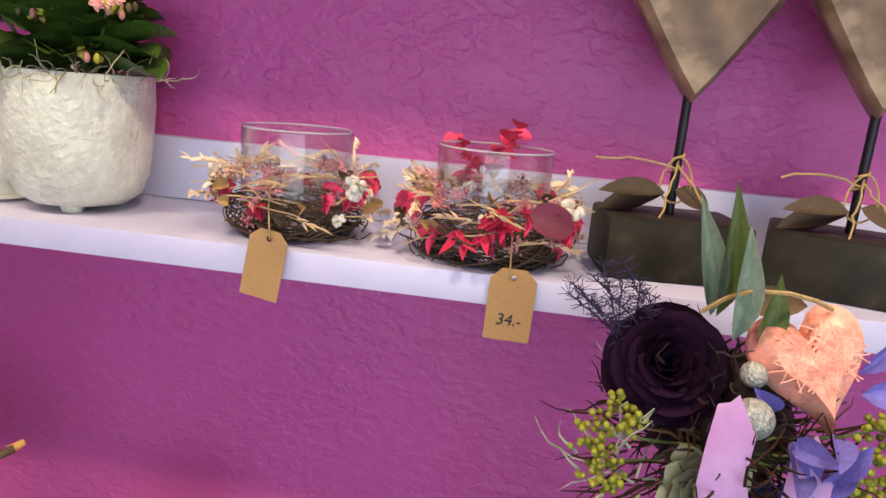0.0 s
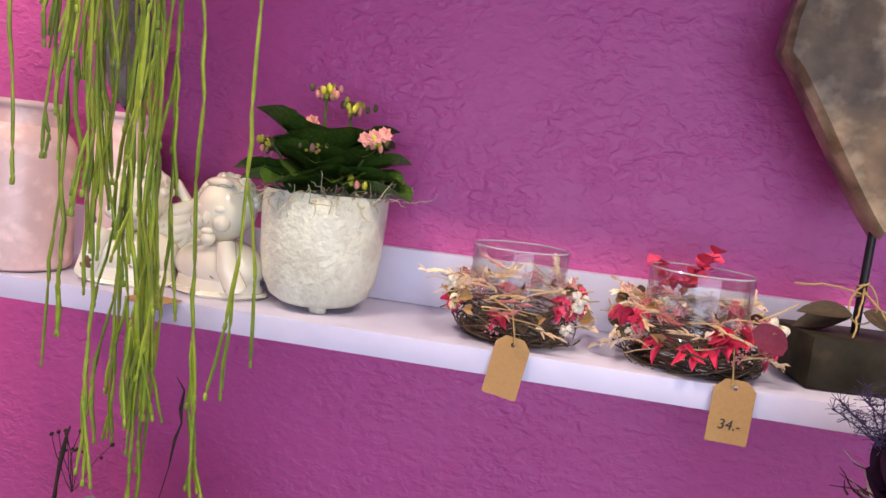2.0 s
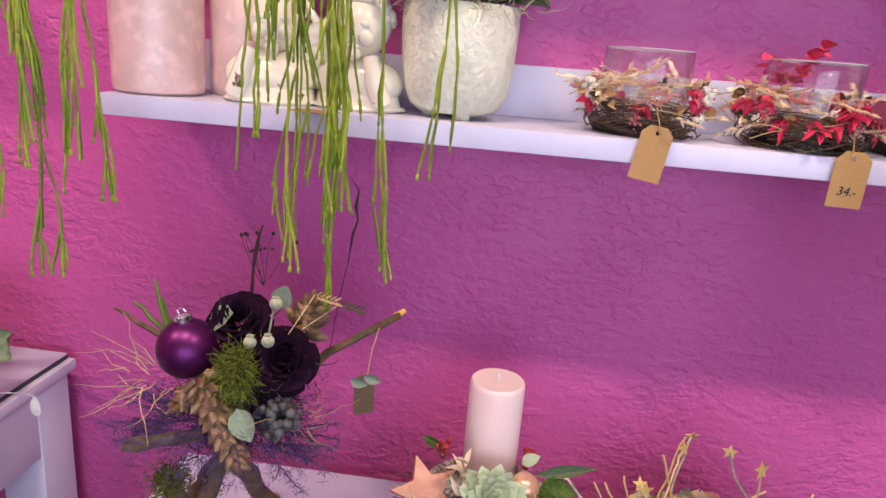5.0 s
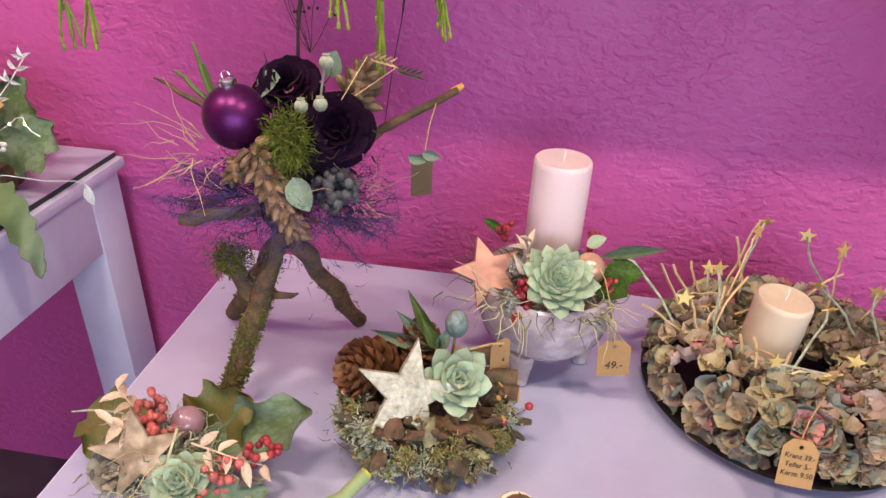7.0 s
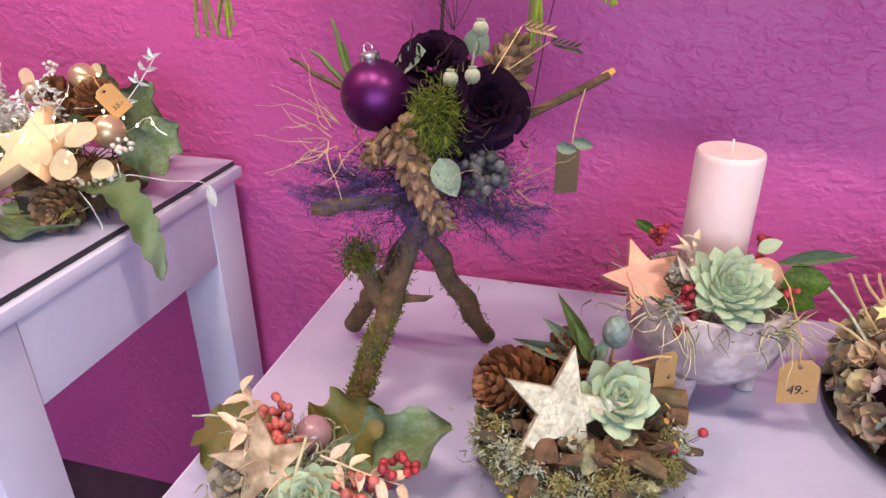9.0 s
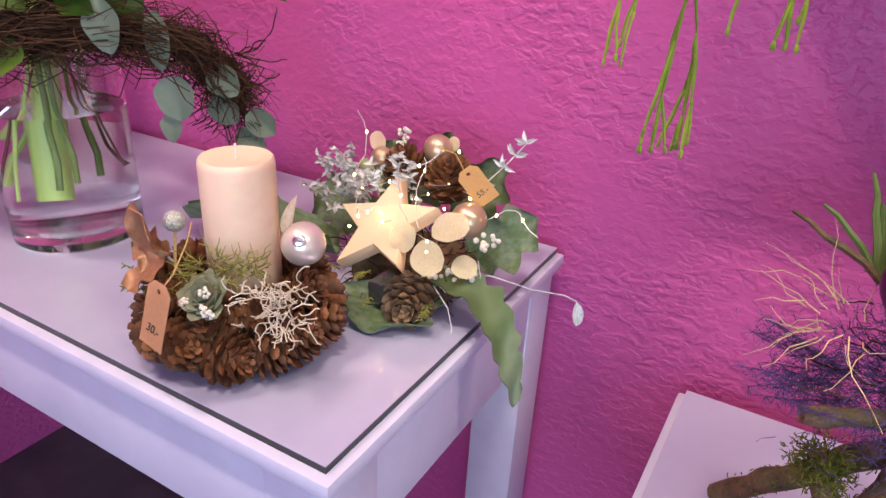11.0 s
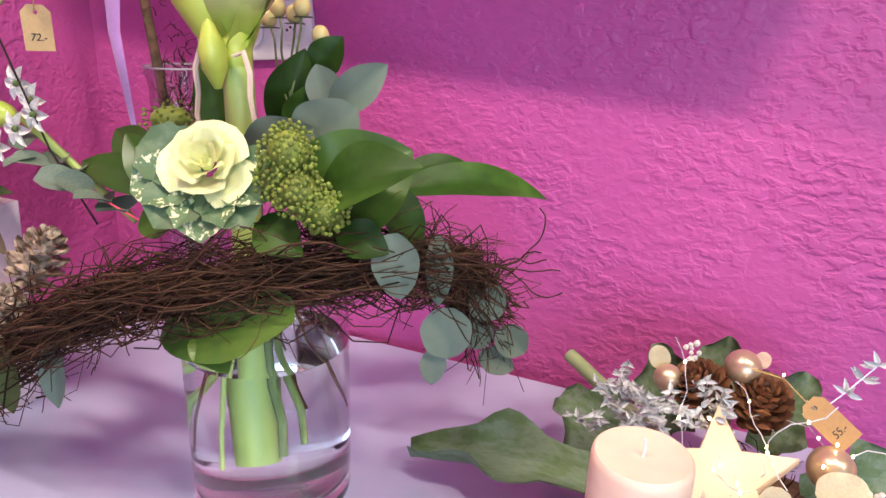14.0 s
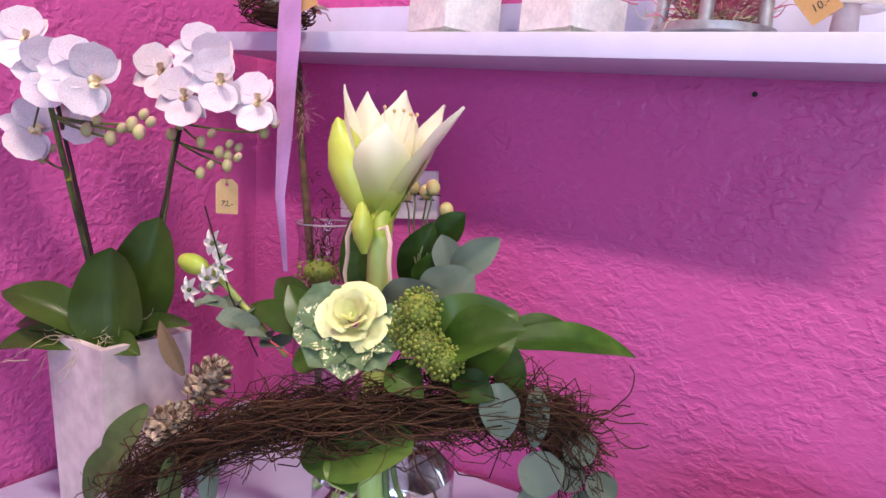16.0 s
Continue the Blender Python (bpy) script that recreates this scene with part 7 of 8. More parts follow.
price_tag(sa, Matrix.Translation(W(sa, (-1.205, 1.022, 1.088))) @ pose(0, 0, 0, 52, 0, 12) @ pose(0, 0, 0, 0, 0, 48), "55.-", [W(sa, (-1.2, 1.018, 1.083)), W(sa, (-1.23, 1.04, 1.1)), W(sa, (-1.27, 1.05, 1.1))], None, 0.032, 0.058)

# ---- vase with winter bouquet ----
VX, VY = -1.775, 0.825
va = thing("vase_bouquet", (VX, VY, TALL + 0.0005), "glass vase with amaryllis, cabbage rose and a twig collar", "flower arrangement")
vr, vh = 0.093, 0.27
part("vase", Geo().lathe([(0.001, 0), (vr * 0.93, 0), (vr * 0.99, 0.005), (vr, 0.014), (vr, vh - 0.001), (vr - 0.001, vh), (vr - 0.0035, vh - 0.001), (vr - 0.004, 0.034), (vr - 0.012, 0.026), (0.001, 0.024)], 64), THICKGLASS, va, "clear glass cylinder vase").visible_shadow = False
part("water", Geo().lathe([(0.001, 0.0236), (vr - 0.0115, 0.0256), (vr - 0.0036, 0.034), (vr - 0.0034, 0.2), (0.001, 0.2)], 64), WATER, va, "clear water").visible_shadow = False
STEMG = mat("pale_green_stem", (0.36, 0.46, 0.12), 0.45, 0.1, 30, 0.05, col2=(0.26, 0.38, 0.08), c2scale=6)
am = part("amaryllis", Geo().tube([W(va, p) for p in ((-1.775, 0.80, 0.985), (-1.795, 0.82, 1.1), (-1.825, 0.86, 1.28), (-1.833, 0.868, 1.42))], [0.02, 0.0195, 0.0175, 0.0165], 20), STEMG, va, "thick pale green amaryllis stem")
PETALW = mat("amaryllis_petal", (0.84, 0.80, 0.62), 0.45, 0.04, 40, 0.05, col2=(0.74, 0.76, 0.45), c2scale=9, c2lo=0.55, c2hi=0.8, sss=0.15)
AXR, AXF = Vector((0.78, 0.62, 0)), Vector((0.62, -0.78, 0))


def amaryllis_petal_paint():
    """Cream petal that turns green towards the throat."""
    m = mat("amaryllis_petal_green_throat", (0.84, 0.80, 0.62), 0.42, 0.04, 40, 0.05, col2=(0.80, 0.77, 0.56), c2scale=14, sss=0.15)
    nd, lk = m.node_tree.nodes, m.node_tree.links
    tc, sp, mr, mx = nd.new("ShaderNodeTexCoord"), nd.new("ShaderNodeSeparateXYZ"), nd.new("ShaderNodeMapRange"), nd.new("ShaderNodeMix")
    lk.new(tc.outputs["Object"], sp.inputs["Vector"])
    lk.new(sp.outputs["Z"], mr.inputs["Value"])
    mr.inputs["From Min"].default_value, mr.inputs["From Max"].default_value = 0.035, 0.125
    mx.data_type = "RGBA"
    b = nd["Principled BSDF"]
    src = b.inputs["Base Color"].links[0].from_socket
    mx.inputs["A"].default_value = (0.34, 0.42, 0.07, 1)
    lk.new(src, mx.inputs["B"])
    lk.new(mr.outputs["Result"], mx.inputs["Factor"])
    lk.new(mx.outputs["Result"], b.inputs["Base Color"])
    return m


PETALG = amaryllis_petal_paint()


def trumpet_petal(parent, at, ctrl, tip, width, seed):
    """A petal along a curve, cupped towards the flower's axis; ctrl and tip are right, front and up offsets."""
    q = random.Random(seed)
    c, t = (AXR * v[0] + AXF * v[1] + Vector((0, 0, v[2])) for v in (ctrl, tip))
    vs, fs, n, nv = [], [], 16, 8
    for i in range(n + 1):
        u = i / n
        p = c * (2 * u * (1 - u)) + t * (u * u)
        d = (c * (1 - 2 * u) + t * u).normalized()
        out = Vector((p.x, p.y, 0)) if i else Vector((c.x, c.y, 0))
        out = (out - d * out.dot(d)).normalized()
        side = d.cross(out).normalized()
        w = width * (0.22 + 0.78 * math.sin(math.pi * min(1, u * 0.8 + 0.12)) ** 0.9) * (1 - max(0, u - 0.72) ** 1.6 * 6.9)
        w = max(w, 0.001)
        for k in range(nv + 1):
            f = 2 * k / nv - 1
            vs.append(p + side * (w * 0.5 * f) - out * (0.26 * w * f * f) + out * (0.0015 * math.sin(9 * u + 4 * f + seed)))
    for i in range(n):
        for k in range(nv):
            j = i * (nv + 1) + k
            fs.append((j, j + 1, j + nv + 2, j + nv + 1))
    return part("petal", Geo().add(vs, fs), PETALG, parent, "", Matrix.Translation(at))


top = W(va, (-1.834, 0.866, 1.428))
for k, (c, t, w) in enumerate((((0.058, 0.01, 0.085), (0.105, 0.02, 0.160), 0.062), ((0.03, -0.06, 0.09), (0.03, -0.045, 0.182), 0.08), ((-0.055, -0.01, 0.09), (-0.052, -0.02, 0.183), 0.05), ((-0.03, -0.055, 0.1), (-0.022, -0.05, 0.178), 0.055), ((0.0, 0.055, 0.075), (0.004, 0.042, 0.135), 0.075), ((0.07, -0.05, 0.08), (0.085, -0.04, 0.165), 0.066))):
    trumpet_petal(am, top, c, t, w, k)
BUDG = mat("amaryllis_bud", (0.45, 0.52, 0.08), 0.4, 0.1, 40, 0.05, col2=(0.3, 0.42, 0.05), c2scale=14, coat=0.2)
part("flower_base", Geo().lathe([(0.0145, 0), (0.0175, 0.02), (0.017, 0.04), (0.009, 0.058)], 16), BUDG, am, "green flower base", up_pose(W(va, (-1.834, 0.867, 1.40)), (0.06, 0, 1)))
part("flower_bud", Geo().lathe([(0.006, 0), (0.017, 0.025), (0.027, 0.06), (0.0295, 0.088), (0.021, 0.12), (0.009, 0.142), (0.001, 0.15)], 24), BUDG, am, "closed yellow green bud", up_pose(W(va, (-1.848, 0.858, 1.425)), (-0.3, -0.12, 1)))
part("flower_bud", Geo().lathe([(0.004, 0), (0.013, 0.02), (0.015, 0.04), (0.006, 0.065), (0.001, 0.07)], 16), BUDG, am, "small green bud", up_pose(W(va, (-1.835, 0.838, 1.392)), (0.02, -0.15, 1)))
for k in range(6):
    pts = curl(top + Vector((0, 0, 0.02)), (0.16 + 0.12 * math.cos(k), 0.12 + 0.1 * math.sin(k), 1), 0.135, 0.05, 5, random.Random(k))
    s = part("stamen", Geo().tube(pts, 0.001, 4), PETALW, am)
    part("anther", Geo().ball(0.0028, Matrix.Translation(pts[-1]), 6, 5), STRAW, s)
for k, x in enumerate((-0.03, 0.028)):
    pts = [W(va, (-1.833 + x * f, 0.845, z)) for f, z in ((0.5, 1.425), (1.0, 1.43), (1.25, 1.41), (1.2, 1.385), (1.35, 1.36), (1.2, 1.335))]
    part("dry_sheath", Geo().tube(pts, [0.002, 0.003, 0.0035, 0.003, 0.003, 0.001], 6), CREAM, am, "curled dry bud sheath")
am.location.x += 0.004
# ornamental cabbage
CABB = mat("cream_cabbage_leaf", (0.76, 0.75, 0.42), 0.5, 0.06, 60, 0.1, col2=(0.62, 0.68, 0.24), c2scale=30, obj=0.1, sss=0.1)
CABG = mat("green_edged_cabbage_leaf", (0.08, 0.14, 0.06), 0.5, 0.15, 60, 0.1, col2=(0.15, 0.21, 0.11), c2scale=4, c2lo=0.5, c2hi=0.72)
cb = rose(va, W(va, (-1.768, 0.745, 1.335)), (0.3, -0.7, 0.6), 0.041, CABB, 16, "cream ornamental cabbage head", "ornamental_cabbage")
CABM = mat("mottled_cabbage_leaf", (0.72, 0.70, 0.42), 0.5, 0.08, 60, 0.1, col2=(0.10, 0.17, 0.07), c2scale=11, c2lo=0.40, c2hi=0.48)
for k in range(6):
    a = k * 0.62 + 3.3
    put_leaf(cb, CABM if k % 2 else CABG, (0.01 * math.cos(a), 0.01 * math.sin(a), -0.02), (math.cos(a), math.sin(a), 0.35), (-math.cos(a) * 0.3, -math.sin(a) * 0.3, 1), 0.066, 0.062, "round", 0.15, 0.2, 0.02, "outer_leaf", 9, 0.05)
# skimmia
SKIM = mat("skimmia_bud", (0.19, 0.24, 0.035), 0.6, 0.2, 90, 0.1, obj=0.3)
for (c, rr, cnt, sd) in (((-1.69, 0.765, 1.352), (0.024, 0.022, 0.024), 190, 600), ((-1.70, 0.762, 1.325), (0.02, 0.02, 0.022), 150, 603), ((-1.675, 0.757, 1.318), (0.025, 0.022, 0.022), 190, 604), ((-1.655, 0.765, 1.302), (0.023, 0.021, 0.019), 160, 601), ((-1.985, 0.92, 1.335), (0.035, 0.03, 0.022), 90, 602)):
    sk = part("skimmia", Geo().ball(1.0, Matrix.Diagonal((rr[0] * 0.8, rr[1] * 0.8, rr[2] * 0.8, 1)), 12, 8), SKIM, va, "yellow green skimmia bud cluster", Matrix.Translation(W(va, c)))
    q = random.Random(sd)
    for j in range(cnt):
        zz = 1 - 2 * (j + 0.5) / cnt
        o = Vector((math.cos(j * GOLD) * math.sqrt(1 - zz * zz), math.sin(j * GOLD) * math.sqrt(1 - zz * zz), zz)) * q.uniform(0.8, 1.2)
        part("bud", ball_mesh(SKIM), SKIM, sk, "", Matrix.Translation((o.x * rr[0], o.y * rr[1], o.z * rr[2])) @ Matrix.Scale(q.uniform(0.0016, 0.0027), 4))
# leaves: position, direction, facing, length, width, material
EUC = mat("eucalyptus_leaf", (0.115, 0.16, 0.115), 0.6, 0.1, 40, 0.05, col2=(0.15, 0.19, 0.135), c2scale=14, obj=0.15)
LOWLEAF = mat("low_green_leaf", (0.05, 0.12, 0.018), 0.4, 0.2, 30, 0.1, col2=(0.09, 0.16, 0.022), c2scale=12)
FRESH = mat("fresh_green_leaf", (0.030, 0.072, 0.009), 0.34, 0.15, 40, 0.12, col2=(0.052, 0.105, 0.014), c2scale=12, obj=0.2, spec=0.35)


def bowed_leaf(parent, material, a, b, face, width, arch=0.1, cup=0.12, name="leaf", point=1.0, seed=1):
    """A leaf from base a to tip b, arched and cupped, with a raised midrib and an uneven margin."""
    q = random.Random(seed)
    a, b = W(parent, a), W(parent, b)
    x = b - a
    L = x.length
    x.normalize()
    z = Vector(face) - x * x.dot(Vector(face))
    z.normalize()
    y = z.cross(x)
    vs, fs, n, nv, ph = [], [], 14, 8, q.uniform(0, 6)
    for i in range(n + 1):
        u = i / n
        w = width * 0.5 * max(0.03, math.sin(math.pi * (0.04 + 0.96 * u) ** (0.85 + 0.1 * point)) ** (0.55 + 0.3 * point)) * (1 + 0.03 * math.sin(11 * u + ph))
        for k in range(nv + 1):
            f = 2 * k / nv - 1
            h = arch * L * 4 * u * (1 - u) * 0.5 + cup * w * 2 * abs(f) ** 1.5 + 0.03 * w * math.sin(13 * u + 2 * f + ph) * abs(f) - (0.04 * w if k == nv // 2 else 0)
            vs.append(x * (L * u) + y * (w * f) + z * h)
    for i in range(n):
        for k in range(nv):
            j = i * (nv + 1) + k
            fs.append((j, j + nv + 1, j + nv + 2, j + 1))
    return part(name, Geo().add(vs, fs), material, parent, "", Matrix.Translation(a))


for k, (a, b, n, w, m, arch, point) in enumerate((
        ((-1.70, 0.80, 1.27), (-1.615, 0.865, 1.345), (0.35, -0.8, 0.6), 0.115, FRESH, 0.2, 0.4), ((-1.675, 0.785, 1.30), (-1.572, 0.80, 1.345), (0.3, -0.5, 0.8), 0.075, GREEN, 0.2, 1.0),
        ((-1.645, 0.84, 1.32), (-1.60, 0.85, 1.235), (0.85, -0.4, 0.3), 0.05, GREEN, 0.2, 1.2), ((-1.665, 0.91, 1.285), (-1.52, 1.04, 1.268), (0.3, -0.5, 0.8), 0.05, GREEN, 0.25, 0.8),
        ((-1.67, 0.94, 1.30), (-1.594, 1.0, 1.30), (0.3, -0.5, 0.8), 0.032, GREEN, 0.25, 1.0), ((-1.87, 0.80, 1.275), (-2.005, 0.80, 1.300), (0.2, -0.6, 0.8), 0.05, FRESH, 0.15, 1.1),
        ((-1.90, 0.83, 1.285), (-2.015, 0.86, 1.328), (0.3, -0.8, 0.5), 0.05, FRESH, 0.15, 1.0), ((-1.91, 0.93, 1.29), (-1.945, 0.95, 1.43), (0.5, -0.9, 0.1), 0.05, GREEN, 0.1, 1.0),
        ((-1.86, 0.79, 1.28), (-1.93, 0.80, 1.34), (0.4, -0.8, 0.3), 0.045, FRESH, 0.1, 1.0), ((-1.84, 0.95, 1.33), (-1.805, 0.96, 1.43), (0.5, -0.9, 0.0), 0.06, GREEN, 0.1, 0.9),
        ((-1.80, 0.97, 1.40), (-1.765, 0.98, 1.445), (0.4, -0.9, 0.3), 0.045, GREEN, 0.1, 0.8), ((-1.79, 0.92, 1.33), (-1.775, 0.93, 1.395), (0.5, -0.9, 0.0), 0.05, GREEN, 0.1, 0.9),
        ((-1.752, 0.87, 1.325), (-1.70, 0.90, 1.378), (0.4, -0.9, 0.1), 0.075, EUC, 0.05, 0.2), ((-1.748, 0.93, 1.368), (-1.684, 0.94, 1.42), (0.4, -0.9, 0.1), 0.045, EUC, 0.08, 0.3),
        ((-1.749, 0.93, 1.362), (-1.777, 0.94, 1.415), (0.5, -0.8, 0.1), 0.042, EUC, 0.05, 0.6), ((-1.79, 0.84, 1.308), (-1.728, 0.86, 1.358), (0.4, -0.9, 0.1), 0.08, EUC, 0.05, 0.3),
        ((-1.604, 0.80, 1.278), (-1.592, 0.80, 1.214), (0.5, -0.8, 0.1), 0.045, EUC, 0.06, 0.4), ((-1.584, 0.86, 1.262), (-1.579, 0.86, 1.186), (0.7, -0.6, 0.1), 0.032, EUC, 0.06, 0.5),
        ((-1.578, 0.876, 1.178), (-1.573, 0.876, 1.118), (0.45, -0.9, 0.1), 0.056, EUC, 0.04, 0.1), ((-1.59, 0.876, 1.128), (-1.588, 0.87, 1.085), (0.5, -0.8, 0.1), 0.03, EUC, 0.05, 0.6),
        ((-1.565, 0.93, 1.185), (-1.54, 0.95, 1.145), (0.5, -0.8, 0.2), 0.045, EUC, 0.05, 0.3), ((-1.58, 0.94, 1.14), (-1.555, 0.96, 1.10), (0.5, -0.8, 0.2), 0.042, EUC, 0.05, 0.3),
        ((-1.55, 0.98, 1.115), (-1.52, 1.0, 1.08), (0.5, -0.8, 0.2), 0.042, EUC, 0.05, 0.3), ((-1.57, 0.97, 1.08), (-1.53, 0.99, 1.06), (0.4, -0.7, 0.5), 0.035, EUC, 0.05, 0.5),
        ((-1.668, 0.735, 1.212), (-1.825, 0.72, 1.152), (0.2, -0.8, 0.5), 0.075, LOWLEAF, 0.12, 0.5), ((-1.77, 0.73, 1.18), (-1.72, 0.70, 1.15), (0.2, -0.8, 0.5), 0.05, LOWLEAF, 0.1, 0.8),
        ((-2.10, 0.70, 1.155), (-2.20, 0.69, 1.02), (0.4, -0.9, 0.3), 0.05, OLIVE, 0.12, 0.7), ((-2.16, 0.69, 1.09), (-2.245, 0.69, 0.96), (0.4, -0.9, 0.3), 0.045, OLIVE, 0.1, 0.7),
        ((-2.146, 0.70, 1.055), (-2.171, 0.69, 0.975), (0.4, -0.9, 0.2), 0.035, OLIVE, 0.1, 0.8), ((-2.01, 0.68, 1.12), (-2.02, 0.68, 1.03), (0.4, -0.9, 0.2), 0.035, OLIVE, 0.1, 0.8),
        ((-1.96, 0.70, 1.13), (-1.955, 0.69, 1.05), (0.4, -0.9, 0.2), 0.03, EUC, 0.1, 0.8), ((-2.06, 0.73, 1.20), (-2.10, 0.72, 1.275), (0.4, -0.9, 0.2), 0.028, KRAFT_DARK, 0.1, 1.0),
        ((-1.72, 0.755, 1.285), (-1.665, 0.745, 1.262), (0.2, -0.7, 0.6), 0.045, GREEN, 0.1, 1.0), ((-1.80, 0.75, 1.285), (-1.86, 0.74, 1.26), (0.2, -0.7, 0.6), 0.05, GREEN, 0.1, 1.0),
        ((-1.65, 0.78, 1.28), (-1.60, 0.79, 1.262), (0.2, -0.7, 0.6), 0.04, GREEN, 0.1, 1.0))):
    bowed_leaf(va, m, a, b, n, w, arch, 0.14, "leaf", point, 900 + k)
sprig(va, EUC, W(va, (-1.90, 0.78, 1.25)), (-1, -0.15, 0.35), 0.16, 12, 0.042, 0.034, 610, "round", RED, 0.1)
# ornithogalum
og = part("star_flower_spike", Geo().tube([W(va, p) for p in ((-1.93, 0.80, 1.24), (-2.0, 0.785, 1.30), (-2.06, 0.775, 1.35))], [0.004, 0.0045, 0.006], 8), STEMG, va, "white star flower spike")
part("bud_tip", Geo().ball(0.02, up_pose(W(va, (-2.085, 0.765, 1.352)), (-1, -0.1, 0.15), 0, (0.75, 0.75, 1.4)), 14, 9), BUDG, og, "yellow green bud tip")
for k, c in enumerate(((-2.03, 0.75, 1.342), (-2.02, 0.765, 1.372), (-2.038, 0.765, 1.388), (-2.012, 0.76, 1.358), (-2.075, 0.755, 1.318))):
    for j in range(6):
        a = j * 1.047
        put_leaf(og, WHITEFL, W(va, c), (math.cos(a), -0.25, math.sin(a)), (0, -1, 0), 0.022, 0.012, "oval", 0.15, 0.2, 0, "petal", 5)
    part("flower_eye", ball_mesh(OLIVE), OLIVE, og, "", Matrix.Translation(W(va, (c[0], c[1] - 0.005, c[2]))) @ Matrix.Scale(0.0035, 4))
part("dark_twig", Geo().tube([W(va, p) for p in ((-1.955, 0.77, 1.24), (-2.0, 0.76, 1.32), (-2.04, 0.75, 1.44))], 0.0012, 5), DARKTWIG_SHADE, va)
# hypericum
HYP = mat("cream_berry", (0.62, 0.52, 0.2), 0.35, 0.1, 60, 0.05, obj=0.15, coat=0.3)
for k, c in enumerate(((-1.875, 0.985, 1.462), (-1.84, 0.99, 1.468), (-1.825, 0.985, 1.476), (-1.80, 0.985, 1.445), (-1.865, 0.99, 1.474))):
    s = part("berry_stem", Geo().tube(sway(W(va, (-1.815, 0.94, 1.36)), W(va, c), 0.003, 5, 0.002), 0.0015, 5), OLIVE, va)
    part("berry", Geo().ball(0.0108, None, 14, 9, 1.12), HYP, s, "cream berry", Matrix.Translation(W(va, c)))
    for j in range(4):
        a = j * 1.57
        put_leaf(s, GREEN, W(va, (c[0], c[1], c[2] - 0.012)), (math.cos(a), math.sin(a), 0.1), (0, 0, 1), 0.016, 0.012, "oval", 0.1, 0.1, 0, "sepal", 4)
part("berry_stem", Geo().tube([W(va, p) for p in ((-1.835, 0.93, 1.2), (-1.815, 0.94, 1.36))], 0.002, 6), STEMG, va)
# twig collar
spine = [Vector(p) for p in ((-2.19, 0.70, 0.975), (-2.09, 0.69, 1.06), (-1.96, 0.70, 1.145), (-1.83, 0.71, 1.21), (-1.70, 0.74, 1.235), (-1.62, 0.82, 1.24), (-1.58, 0.90, 1.22), (-1.57, 0.96, 1.165), (-1.585, 0.99, 1.11))]


def on_spine(u):
    f = max(0, min(0.9999, u)) * (len(spine) - 1)
    i = int(f)
    return spine[i].lerp(spine[i + 1], f - i)


q = random.Random(620)
g, gb = Geo(), Geo()
for k in range(900):
    u0, du = q.uniform(-0.05, 0.9), q.uniform(0.12, 0.4)
    off = Vector((q.gauss(0, 1), q.gauss(0, 1), q.gauss(0, 1)))
    off = off.normalized() * (0.028 + 0.024 * max(0, 0.45 - u0)) * math.sqrt(q.random())
    w2 = Vector((q.gauss(0, 1), q.gauss(0, 1), q.gauss(0, 1))) * 0.02
    stray = q.random() < 0.3
    drift = Vector((q.uniform(-1, 1), q.uniform(-1, 1), q.uniform(-1, 0.6))) * 0.045
    pts = []
    for i in range(10):
        u = u0 + du * i / 9
        p = on_spine(u) + off + w2 * math.sin(i * 0.85 + 40 * off.x) + (drift * (i / 9) ** 2 + drift.cross(Vector((0, 0, 1))) * 0.3 * math.sin(i * 0.7) if stray else Vector())
        pts.append(W(va, p) + Vector((q.gauss(0, 1), q.gauss(0, 1), q.gauss(0, 1))) * 0.0012)
    r0 = q.uniform(0.0005, 0.0013)
    g.tube(pts, [r0 * (1 - 0.065 * i) for i in range(10)], 5)
for k in range(300):
    c = on_spine(q.uniform(0, 1) ** 1.4)
    pts = curl(W(va, c), (q.uniform(-0.6, 0.8), q.uniform(-0.6, 0.6), q.uniform(-0.8, 0.6)), q.uniform(0.04, 0.10), 0.3, 14, q)
    g.tube([Vector((p.x, p.y, max(p.z, 0.004))) for p in pts], 0.0005, 4)
tagged(part("twig_collar", g, TWIG, va, "brown twig collar"), kind="stuff")
for k in range(5):
    part("twig", Geo().tube(curl(W(va, (-1.56, 0.97, 1.2)), (1, 0.5, 0.25 - 0.1 * k), 0.065 + 0.012 * k, 0.34, 16, random.Random(624 + k)), 0.0009, 5), TWIG, va)
for k, (p, d) in enumerate((((-2.04, 0.735, 1.165), (0.5, 0.1, 0.8)), ((-2.07, 0.70, 1.12), (0.6, -0.1, 0.5)))):
    part("pine_cone", cone_geo(0.085, 0.03, 60, 1.0, 0.7, 630 + k), mat("white_tipped_cone", (0.5, 0.4, 0.3), 0.7, 0.4, 60, 0.3, col2=(0.12, 0.07, 0.04), c2scale=70, isl=0.5), va, "white tipped pine cone", up_pose(W(va, p), d))
q = random.Random(640)
for k in range(10):
    a = q.uniform(0, 6.283)
    b0 = Vector((0.02 * math.cos(a), 0.02 * math.sin(a), 0.29))
    b1 = Vector((0.07 * math.cos(a + 0.5), 0.07 * math.sin(a + 0.5), q.uniform(0.07, 0.16)))
    mt = (TWIG, STEMG, OLIVE)[k % 3]
    part("cut_stem", Geo().tube(sway(b0, b1, 0, 5, 0.003, q), q.uniform(0.0025, 0.005) if k % 3 else 0.0016, 8), mt, va)
